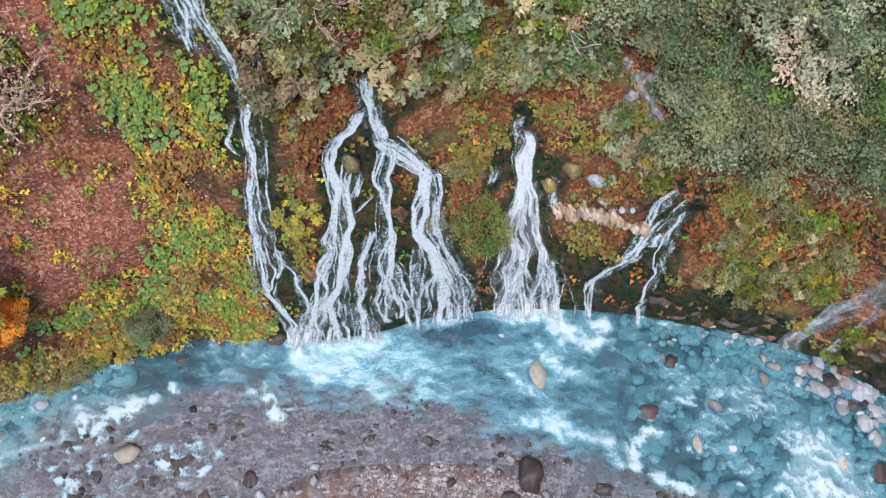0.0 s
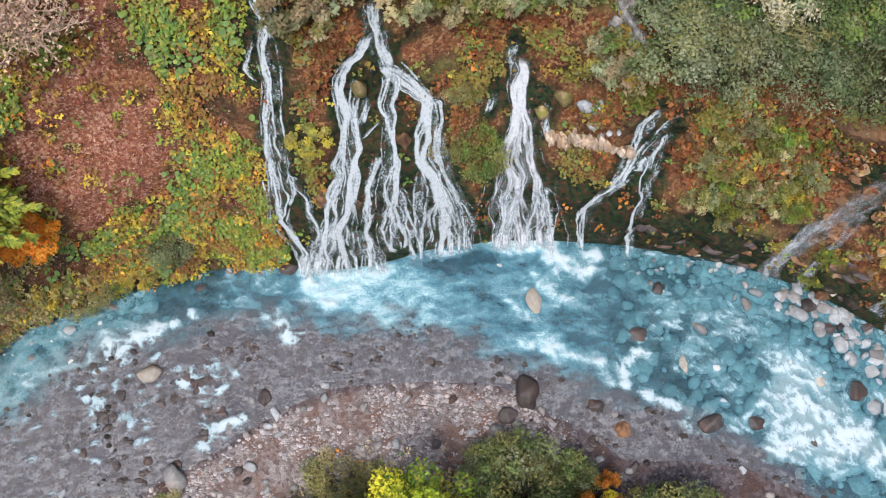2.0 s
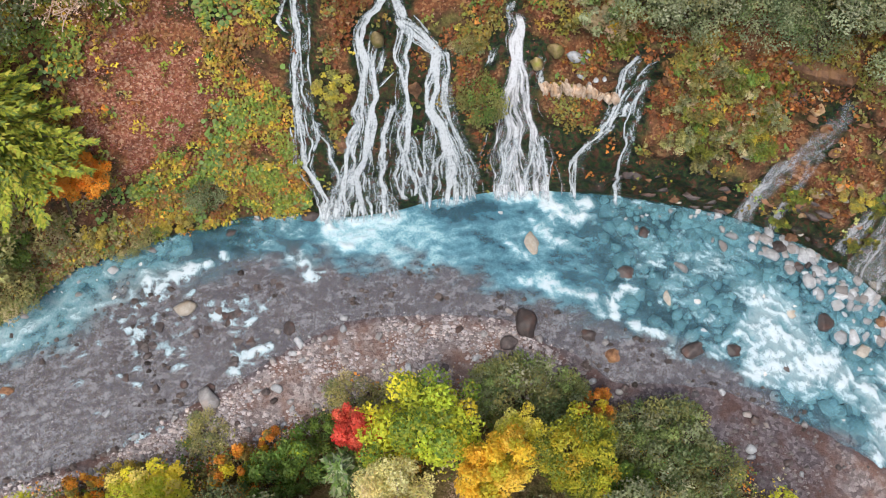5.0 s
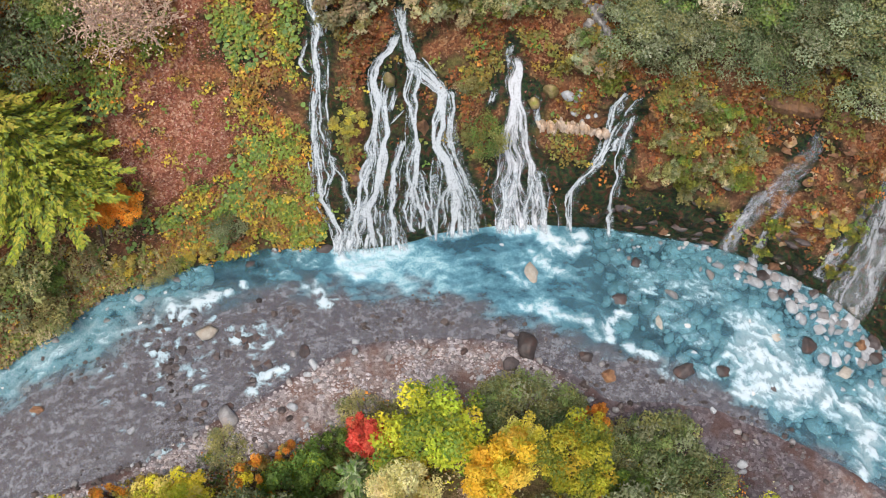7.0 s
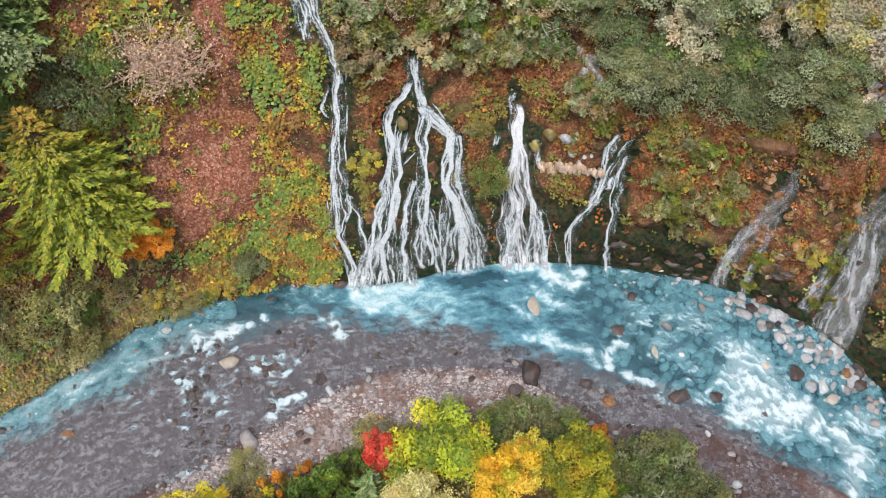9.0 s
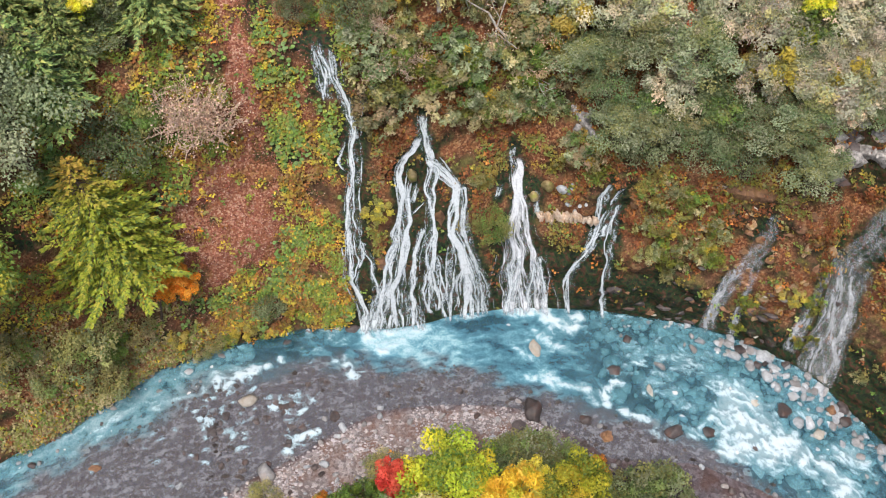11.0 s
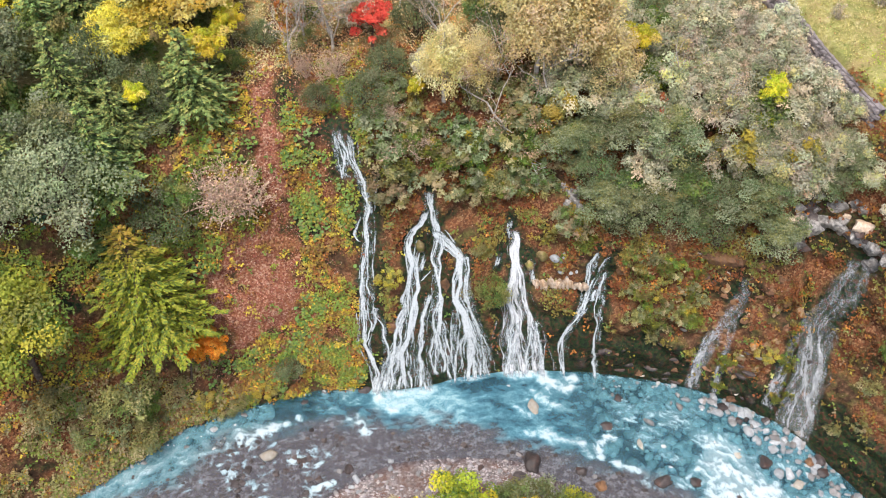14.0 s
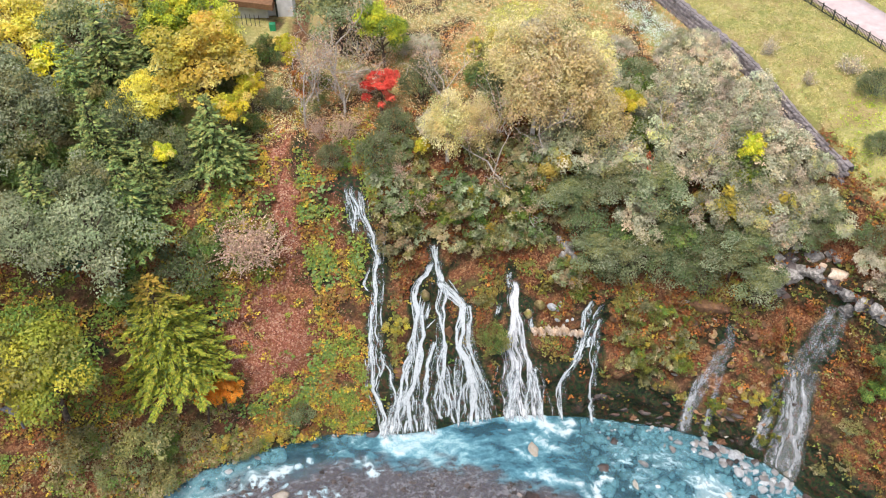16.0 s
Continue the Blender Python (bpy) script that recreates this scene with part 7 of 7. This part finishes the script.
# the open wood at the back of the plateau
for i in range(26):
    x, y = rp.uniform(-58, 30), rp.uniform(44, 92)
    if (x - 41.8) * 0.9306 + (y - 22.7) * 0.366 > -3 or (-35 < x < -19 and 46 < y < 70) or (-8 < x < 20 and y < 60) or (18 < x and y < 62):
        continue
    plant(rp.choices(["maple_lime", "maple_gold", "willow", "birch_tan", "fir_dark"], [2, 2, 3, 2, 3])[0], x, y, rp.uniform(2.8, 4.6), seed=rp.randrange(4))
for x, y, kind, r, h in ((-5.5, 46, "shrub_tan", 2.4, 3), (2, 47, "bush_yellow", 1.8, 1.8), (5.5, 49, "bush_yellow", 2.2, 2), (9.5, 50, "shrub_tan", 2.2, 2.4), (14.5, 40.5, "shrub_grey", 2.6, 4), (17, 38, "shrub_tan", 2.8, 4), (21, 40, "shrub_grey", 2.6, 4),
                         (24.5, 37.5, "shrub_tan", 2.8, 4), (27, 41.5, "shrub_tan", 2.0, 2.6), (28.5, 35, "shrub_grey", 2.6, 4), (31.5, 33.5, "shrub_tan", 2.4, 3.6), (19.5, 45, "shrub_tan", 2.2, 2.6), (3.5, 36.5, "shrub_grey", 2.4, 4), (2, 40, "shrub_deep", 2.2, 3.6),
                         (15.5, 36, "shrub_grey", 3, 5), (-8.6, 31.4, "shrub_grey", 2.2, 4), (-4, 31.6, "shrub_tan", 2, 3.6), (-12.5, 39.5, "shrub_tan", 2, 3.6), (-16, 28.6, "shrub_grey", 1.8, 3), (-17.5, 31.5, "bare_bush", 2.0, 3), (-14.8, 28.2, "bush_green", 1.1, 1.4)):
    plant(kind, x, y, r, seed=int(abs(x)), tall=h)
# bushes over the rocky lip of the tall fall
for x, z, r in ((33.6, 24.6, 1.5), (36.6, 26.6, 1.7), (38.8, 26.2, 1.4), (44.4, 24.0, 1.6), (46.2, 22.6, 1.9), (33.0, 21.8, 1.5), (45.6, 25.2, 2.0)):
    p, _ = wall_surface(np.array([x]), knot_of(np.array([x]), np.array([z])))
    plant("shrub_grey" if r > 1.65 else "shrub_tan", x, float(p[0][1]), r, seed=int(x), tall=r * 1.3, z=float(p[0][2]), lean=(14, 0))
for i in range(34):
    x, z = rp.uniform(30.5, 48), rp.uniform(24.2, 31.5)
    if 34 < x < 43.5 and z < 26.4:
        continue
    p, _ = wall_surface(np.array([x]), knot_of(np.array([x]), np.array([z])))
    if (x - 41.8) * 0.9306 + (float(p[0][1]) - 22.7) * 0.366 < 4:
        plant(rp.choices(["shrub_grey", "shrub_tan", "shrub_pale", "shrub_olive"], [3, 2, 2, 1])[0], x, float(p[0][1]), rp.uniform(1.5, 2.4), seed=rp.randrange(4), tall=rp.uniform(2, 3.4), z=float(p[0][2]), lean=(rp.uniform(5, 18), 0))
# pale bushes along the foot of the stone wall
for i in range(44):
    s, away = rp.uniform(-1, 28), 7.5 * rp.random() ** 1.5
    plant(rp.choices(["shrub_straw", "shrub_tan", "shrub_pale", "dry_bush"], [6, 2, 2, 1])[0], 41.8 - 0.366 * s - 1.7 - 0.93 * away, 22.7 + 0.9306 * s - 0.6 - 0.366 * away, rp.uniform(1.1, 2.1), seed=rp.randrange(4), tall=rp.uniform(1.8, 3.6) + 0.15 * away)
# shrubs that fill the wood of the left slope
for i in range(46):
    x, y = rp.uniform(-60, -27), rp.uniform(13, 46)
    if x > -34 and (y < 24 or x > -29):
        continue
    plant(rp.choices(["shrub_deep", "shrub_grey", "shrub_olive", "bush_green", "bush_yellow"], [3, 3, 3, 2, 1])[0], x, y, rp.uniform(1.8, 3.2), seed=rp.randrange(4), tall=rp.uniform(2.4, 4.6))
for key, ob in MODELS.items():
    ob.matrix_basis = FIRST[key]

# ---- undergrowth on the slopes ----
g = np.random.default_rng(31)
n = 60000
hx, hk = g.uniform(-58, 47, n), g.uniform(0.12, 7.4, n)
hp, hn = wall_surface(hx, hk)
dens = smooth(0.36, 0.54, fbm(hp, 2.6, 3, 71)) * (1 - 0.55 * smooth(-14, -6, hx) * smooth(20, 8, hp[:, 2]))
dens *= 1 - 0.6 * smooth(25, 28, hp[:, 0]) * smooth(37, 34, hp[:, 0])
dens *= 1 - 0.8 * smooth(5.5, 3.0, hp[:, 2]) * smooth(16, 19, hp[:, 0]) * smooth(29, 25, hp[:, 0])
dens *= (1 - wetness(hp)) ** 2 * (1 - 0.93 * litter_patch(hp[:, 0], hp[:, 2]))
dens *= 1 - 0.92 * damp_and_shade(hp)
keep = g.random(n) < dens
hp, hn = hp[keep], hn[keep]
m = len(hp)
LEFT_PAL = [(GREEN, 3), ((0.34, 0.38, 0.05), 2), (OLIVE, 2.4), ((0.62, 0.45, 0.05), 1.8), (ORANGE, 0.7), (RUST, 2.6)]
RIGHT_PAL = [((0.21, 0.065, 0.026), 5), ((0.5, 0.19, 0.045), 1.8), ((0.2, 0.19, 0.07), 2.6), (GREEN, 1.4), ((0.46, 0.34, 0.05), 0.7), ((0.4, 0.3, 0.17), 0.5)]
zone = smooth(-13, -9, hp[:, 0])
hue = fbm(hp, 1.9, 2, 83)
lt, rt = tints(g, m, LEFT_PAL), tints(g, m, RIGHT_PAL)
plain = np.where((hue > 0.55)[:, None], np.array((0.2, 0.29, 0.05)), np.where((hue < 0.41)[:, None], np.array(RUST), np.where((hue < 0.47)[:, None], np.array((0.55, 0.38, 0.05)), lt)))
lt = 0.38 * lt + 0.62 * plain
plain = np.where((hue > 0.57)[:, None], np.array((0.22, 0.22, 0.045)), np.where((hue < 0.48)[:, None], np.array((0.21, 0.066, 0.025)), rt))
rt = 0.38 * rt + 0.62 * plain
own = np.where(g.random(m)[:, None] < zone[:, None], rt, lt)
dry = smooth(-26, -31, hp[:, 0]) * smooth(14, 9, hp[:, 2])
mossy = smooth(1.2, 0.5, np.hypot((hp[:, 0] - 34.8 - 0.16 * hp[:, 2]) / 1.7, (hp[:, 2] - 5.5) / 6.5)) + smooth(1.2, 0.6, np.hypot((hp[:, 0] - 28.6) / 1.8, (hp[:, 2] - 3.0) / 3.2))
own = np.where(g.random(m)[:, None] < 0.7 * mossy[:, None], tints(g, m, [((0.26, 0.36, 0.06), 4), ((0.42, 0.46, 0.14), 2), (GREEN, 2)]), own)
own = np.where(g.random(m)[:, None] < 0.75 * dry[:, None], tints(g, m, [(OLIVE, 4), ((0.36, 0.28, 0.14), 4), ((0.24, 0.12, 0.06), 2), (GREEN, 1)]), own)
per = 7
c = np.repeat(hp, per, 0) + g.normal(size=(m * per, 3)) * np.array([0.22, 0.22, 0.12]) + np.repeat(hn, per, 0) * g.uniform(0.03, 0.42, (m * per, 1))
nr = unit(np.repeat(hn, per, 0) * 0.7 + np.array([0, -0.1, 0.8]) + 0.45 * g.normal(size=(m * per, 3)))
v, f = leaf_arrays(g, c, nr, g.uniform(0.14, 0.36, m * per), wide=0.45)
tint = np.repeat(own, per, 0) * g.uniform(0.8, 1.2, (m * per, 1))
undergrowth = new("undergrowth", mesh_of("undergrowth", v, f, HERB, False, tint=np.repeat(tint, 3, 0)))
tagged(undergrowth, "low undergrowth in green, yellow and rust on the slopes", "undergrowth", kind="stuff")

# undergrowth of the near bank
n = 7000
ex = g.uniform(-40, 36, n)
ey = wood_edge(ex) + g.normal(size=n) * 1.6 - 1.2 - 4.0 * g.random(n) ** 2
ez = front_height(ex, ey)
clump = flat_noise(ex, ey, 2.0, 3, 15)
ok = (g.random(n) < smooth(0.4, 0.6, clump)) & (ey < shore(ex) - 0.8)
ep = np.stack([ex, ey, ez], -1)[ok]
m = len(ep)
own = tints(g, m, [(OLIVE, 4), (GREEN, 2), (TAN, 2), (RUST, 2), (ORANGE, 0.8), (YELLOW, 0.8)])
c = np.repeat(ep, 7, 0) + g.normal(size=(m * 7, 3)) * np.array([0.28, 0.28, 0.1]) + np.array([0, 0, 1.0]) * g.uniform(0.05, 0.6, (m * 7, 1))
v, f = leaf_arrays(g, c, unit(np.array([0, 0, 1.0]) + 0.5 * g.normal(size=(m * 7, 3))), g.uniform(0.12, 0.32, m * 7))
bank_plants = new("bank_undergrowth", mesh_of("bank_undergrowth", v, f, HERB, False, tint=np.repeat(np.repeat(own, 7, 0) * g.uniform(0.7, 1.3, (m * 7, 1)), 3, 0)))
tagged(bank_plants, "olive and orange low plants along the gravel bar", "undergrowth", kind="stuff")

# broad round leaves on the left slope
n = 5200
bx, bk = g.uniform(-31, -12.5, n), g.uniform(0.4, 6.4, n)
bp, bn = wall_surface(bx, bk)
w = smooth(0.5, 0.62, fbm(bp, 2.2, 2, 97)) * (1 - wetness(bp)) * (1 - litter_patch(bp[:, 0], bp[:, 2]))
keep = g.random(n) < w
bp, bn = bp[keep], bn[keep]
m = len(bp)
nr = unit(bn * 0.5 + np.array([0, -0.1, 0.9]) + 0.22 * g.normal(size=(m, 3)))
t = unit(np.cross(nr, g.normal(size=(m, 3))))
b = np.cross(nr, t)
s = g.uniform(0.1, 0.25, m)[:, None]
rim = [bp + bn * 0.4 + (t * math.cos(a) + b * math.sin(a)) * s * (0.75 if q == 0 else 1.0) + nr * s * 0.12 for q, a in enumerate(np.arange(7) / 7 * 2 * np.pi)]
v = np.stack([bp + bn * 0.4] + rim, 1).reshape(-1, 3)
f = np.concatenate([np.stack([np.arange(m) * 8, np.arange(m) * 8 + 1 + q, np.arange(m) * 8 + 1 + (q + 1) % 7], -1) for q in range(7)])
tint = tints(g, m, [(GREEN, 4), ((0.17, 0.25, 0.08), 3), ((0.28, 0.32, 0.07), 1.0)])
broad = new("broad_leaves", mesh_of("broad_leaves", v, f, HERB, False, tint=np.repeat(tint, 8, 0)))
tagged(broad, "large round green leaves of low plants on the slope", "undergrowth", kind="stuff")

# fallen leaves
n = 30000
lx, lk = g.uniform(-56, 46, n), g.uniform(0.1, 7.9, n)
lx[:14000], lk[:14000] = g.uniform(-30, -15, 14000), g.uniform(1, 7.4, 14000)
lp, ln = wall_surface(lx, lk)
keep = g.random(n) < np.maximum(litter_patch(lp[:, 0], lp[:, 2]), 0.5) * (1 - wetness(lp)) * (1 - 0.75 * damp_and_shade(lp))
lp, ln = lp[keep], ln[keep]
v, f = leaf_arrays(g, lp + ln * 0.04, unit(ln + 0.35 * g.normal(size=lp.shape)), g.uniform(0.1, 0.22, len(lp)))
tint = tints(g, len(lp), [((0.3, 0.1, 0.07), 4), ((0.42, 0.2, 0.14), 3), ((0.55, 0.36, 0.28), 1.2), (RUST, 2)])
litter_ob = new("fallen_leaves", mesh_of("fallen_leaves", v, f, HERB, False, tint=np.repeat(tint, 3, 0)))
tagged(litter_ob, "reddish-brown fallen leaves scattered on the slopes", "fallen leaves", kind="stuff")

# grass, tufts and low plants of the plateau and the meadow
n = 26000
mx, my = g.uniform(-26, 58, n), g.uniform(22, 64, n)
mline = (mx - 41.8) * 0.9306 + (my - 22.7) * 0.366
ok = (my - bank(mx) > 19) & ((mline > 0.6) | (mline < -1.2)) & ~((mx < -19) & (my > 44))
mx, my, mline = mx[ok], my[ok], mline[ok]
mz = np.concatenate([land(a, b) for a, b in zip(np.array_split(mx, 12), np.array_split(my, 12))])
m = len(mx)
base = np.stack([mx, my, mz], -1)
kind = flat_noise(mx, my, 5.0, 3, 55)
meadow = mline > 0
limey = smooth(8.5, 5.5, np.hypot(mx - 47.5, my - 24.5))
col = tints(g, m, [((0.58, 0.48, 0.22), 3), ((0.44, 0.39, 0.13), 4), ((0.32, 0.33, 0.1), 3)], 0.3)
col = np.where((g.random(m) < limey)[:, None], tints(g, m, [((0.36, 0.46, 0.06), 3), (LIME, 2)], 0.3), col)
wild = np.where((kind > 0.53)[:, None], tints(g, m, [((0.62, 0.3, 0.14), 3), ((0.76, 0.6, 0.34), 3), (ORANGE, 0.5)]), tints(g, m, [((0.76, 0.6, 0.32), 4), ((0.6, 0.6, 0.38), 2), ((0.5, 0.44, 0.16), 1), ((0.74, 0.5, 0.24), 2)]))
wild = np.where((np.hypot(mx - 8.5, my - 53) < 5.5)[:, None], tints(g, m, [((0.75, 0.66, 0.2), 4), (STRAW, 2), (LIME, 1)]), wild)
frost = smooth(1.3, 0.7, np.hypot((mx - 25.5 + 0.3 * (my - 51)) / 2.6, (my - 51) / 7.0))
wild = np.where((g.random(m) < frost)[:, None], tints(g, m, [((0.62, 0.72, 0.58), 4), ((0.75, 0.78, 0.72), 3), ((0.3, 0.5, 0.28), 1)]), wild)
own = np.where(meadow[:, None], col, wild)
per = 6
c = np.repeat(base, per, 0) + g.normal(size=(m * per, 3)) * np.array([0.22, 0.22, 0.0]) + np.array([0, 0, 1.0]) * g.uniform(0.05, 0.4, (m * per, 1)) * np.repeat(np.where(meadow, 0.5, 1.2), per)[:, None]
nr = unit(np.array([0, -0.5, 0.8]) + 0.6 * g.normal(size=(m * per, 3)))
v, f = leaf_arrays(g, c, nr, g.uniform(0.1, 0.24, m * per), wide=0.3)
grass_ob = new("grass", mesh_of("grass", v, f, HERB, False, tint=np.repeat(np.repeat(own, per, 0) * g.uniform(0.82, 1.15, (m * per, 1)), 3, 0)))
tagged(grass_ob, "straw-coloured grass and low plants on the plateau meadow", "grass", kind="stuff")


# ---- stone retaining wall between the shrubs and the meadow ----
def box_mesh(name, sx, sy, sz, mat, bevel=0.0):
    bm = bmesh.new()
    bmesh.ops.create_cube(bm, size=1.0)
    for v in bm.verts:
        v.co = Vector((v.co.x * sx, v.co.y * sy, v.co.z * sz))
    if bevel:
        bmesh.ops.bevel(bm, geom=bm.edges[:], offset=bevel, segments=1, affect="EDGES")
    me = bpy.data.meshes.new(name)
    bm.to_mesh(me)
    bm.free()
    me.materials.append(mat)
    return me


def stone_mesh(seed):
    me = box_mesh("stone", 0.78, 0.4, 0.46, WALL_STONE, 0.07)
    r = random.Random(seed)
    for v in me.vertices:
        v.co += Vector((r.uniform(-0.05, 0.05), r.uniform(-0.06, 0.06), r.uniform(-0.04, 0.04)))
    return me


STONES = [stone_mesh(s) for s in range(6)]
wall_a, wall_b = np.array([41.8, 22.7]), np.array([27.2, 59.8])
wall_len = float(np.linalg.norm(wall_b - wall_a))
along = (wall_b - wall_a) / wall_len
inward = np.array([along[1], -along[0]])
wall_turn = math.degrees(math.atan2(along[1], along[0]))
wall_zs = np.arange(0, wall_len, 0.8)
foot = np.array([float(land(*(wall_a + along * s - inward * 0.9))[0]) for s in wall_zs])
foot = np.convolve(np.pad(foot, 4, mode="edge"), np.ones(9) / 9, mode="valid")
retaining = tagged(new("retaining_wall"), "old dry-stone retaining wall of purple-brown stones", "stone wall", kind="structure")
sections = []
for n, s in enumerate(wall_zs):
    c = wall_a + along * s
    sections.append([(c[0] - inward[0] * o, c[1] - inward[1] * o, foot[n] + h) for o, h in ((0.45, -0.6), (-0.05, 1.95), (-0.7, 1.95), (-0.7, -0.6))])
v = np.array(sections).reshape(-1, 3)
i = np.arange(len(wall_zs) * 4).reshape(-1, 4)
f = np.stack([i[:-1], np.roll(i, -1, 1)[:-1], np.roll(i, -1, 1)[1:], i[1:]], -1).reshape(-1, 4)
child("core", mesh_of("core", v, f, WALL_STONE), retaining)
rw = random.Random(6)
for n, s in enumerate(wall_zs):
    for row in range(4):
        o, h = 0.52 - 0.115 * row, 0.2 + 0.5 * row
        c = wall_a + along * (s + (0.4 if row % 2 else 0.0) + rw.uniform(-0.06, 0.06)) - inward * (o + rw.uniform(-0.05, 0.08))
        stone = child("stone", STONES[rw.randrange(6)], retaining)
        stone.matrix_world = pose(c[0], c[1], foot[n] + h, rw.uniform(-6, 6), rw.uniform(-5, 5), wall_turn + rw.uniform(-7, 7)) @ Matrix.Diagonal((rw.uniform(0.9, 1.06), 1, rw.uniform(0.9, 1.08), 1))

# ---- road with a fence at the edge of the meadow ----
fence_a, fence_b = np.array([53.7, 33.0]), np.array([40.9, 61.8])
fence_len = float(np.linalg.norm(fence_b - fence_a))
fdir = (fence_b - fence_a) / fence_len
fin = np.array([fdir[1], -fdir[0]])
fence_turn = math.degrees(math.atan2(fdir[1], fdir[0]))
strip = []
for s in np.arange(-30, fence_len + 40, 1.0):
    for o in (0.9, 2.6, 4.6, 6.4):
        c = fence_a + fdir * s + fin * o
        strip.append((c[0], c[1], float(land(c[0], c[1])[0]) + 0.28))
road = new("road", mesh_of("road", np.array(strip), grid_faces(len(strip) // 4, 4), PAVING, True))
tagged(road, "pale pinkish paved road beside the meadow", "road", kind="structure")
solid = road.modifiers.new("thickness", "SOLIDIFY")
solid.thickness, solid.offset = 0.5, -1


def fence_panel():
    top = new("fence_panel")
    post = box_mesh("post", 0.14, 0.14, 1.5, DARK_METAL, 0.02)
    rail = box_mesh("rail", 1.86, 0.06, 0.08, DARK_METAL, 0.01)
    bar = box_mesh("picket", 0.06, 0.04, 1.05, DARK_METAL)
    child("post", post, top).location = (0, 0, 0.7)
    for h in (0.3, 1.2):
        child("rail", rail, top).location = (1.0, 0, h)
    for q in range(8):
        child("picket", bar, top).location = (0.22 + q * 0.222, 0.055, 0.75)
    return tagged(top, "dark metal picket fence panel along the road", "fence", "fence along the road")


panel = fence_panel()
spots = []
for s in np.arange(-6, fence_len + 8, 2.0):
    c = fence_a + fdir * s
    spots.append(pose(c[0], c[1], float(land(c[0], c[1])[0]) - 0.05, 0, 0, fence_turn))
for m in spots[1:]:
    copy_thing(panel, m)
panel.matrix_basis = spots[0]

# ---- corner of a building at the head of the path ----
house = tagged(new("building"), "grey-white concrete building with a brown curved terrace edge", "building")
house.location = (-30.0, 54.2, 34.6)
child("wall", box_mesh("wall", 8.0, 5.0, 5.2, CONCRETE, 0.05), house).location = (1.2, 5.0, 2.6)
child("wing_wall", box_mesh("wing_wall", 2.2, 2.4, 4.4, CONCRETE, 0.05), house).location = (6.2, 3.4, 2.2)
child("downpipe", box_mesh("downpipe", 0.25, 0.25, 4.8, DARK_METAL, 0.03), house).location = (5.0, 2.3, 2.4)
arc = []
for q in range(17):
    a = q / 16
    x, y = -4.0 + 9.0 * a, 1.6 - 1.9 * a ** 1.6
    arc.append([(x, y, 2.5), (x, y - 0.05, 3.3), (x, y + 0.3, 3.35), (x, y + 2.6, 3.3), (x, y + 2.6, 2.5)])
v = np.array(arc).reshape(-1, 3)
i = np.arange(17 * 5).reshape(17, 5)
f = np.stack([i[:-1], np.roll(i, -1, 1)[:-1], np.roll(i, -1, 1)[1:], i[1:]], -1).reshape(-1, 4)
child("terrace", mesh_of("terrace", v, f, BROWN, False), house, "brown timber terrace edge")
child("base", box_mesh("base", 7.6, 1.2, 2.5, CONCRETE, 0.04), house).location = (0.0, 2.6, 1.2)
for q in range(12):
    child("baluster", box_mesh("baluster", 0.07, 0.07, 1.7, DARK_METAL), house).location = (-3.6 + 0.6 * q, 0.9 - 0.13 * q, 1.2)
bin_ob = new("green_box", box_mesh("green_box", 0.8, 0.6, 1.1, GREEN_PLASTIC, 0.06))
bin_ob.location = (-25.2, 52.9, 36.2)
tagged(bin_ob, "green plastic box beside the building", "box")
bin_ob.location.z = float(land(-25.2, 52.9)[0]) + 0.5

# ---- weathered platform in the wood ----
deck = tagged(new("wooden_platform"), "weathered grey wooden platform in the wood", "platform")
dx, dy = -49.4, 4.6
deck.matrix_world = pose(dx, dy, float(land(dx, dy)[0]) + 0.9, 0, 0, -25)
for q in range(8):
    plank = child("plank", box_mesh("plank", 3.0, 0.3, 0.08, WEATHERED, 0.01), deck)
    plank.location = (0, -1.2 + 0.34 * q, 0.0)
for q in (-1, 1):
    child("beam", box_mesh("beam", 0.18, 2.8, 0.2, WEATHERED), deck).location = (q * 1.2, 0, -0.14)
    for w in (-1, 1):
        child("post", box_mesh("post", 0.18, 0.18, 2.6, WEATHERED), deck).location = (q * 1.2, w * 1.1, -1.4)
for q in (-1.3, 0, 1.3):
    child("rail_post", box_mesh("rail_post", 0.1, 0.1, 1.1, WEATHERED), deck).location = (1.45, q, 0.55)
child("handrail", box_mesh("handrail", 0.1, 2.9, 0.1, WEATHERED), deck).location = (1.45, 0, 1.1)
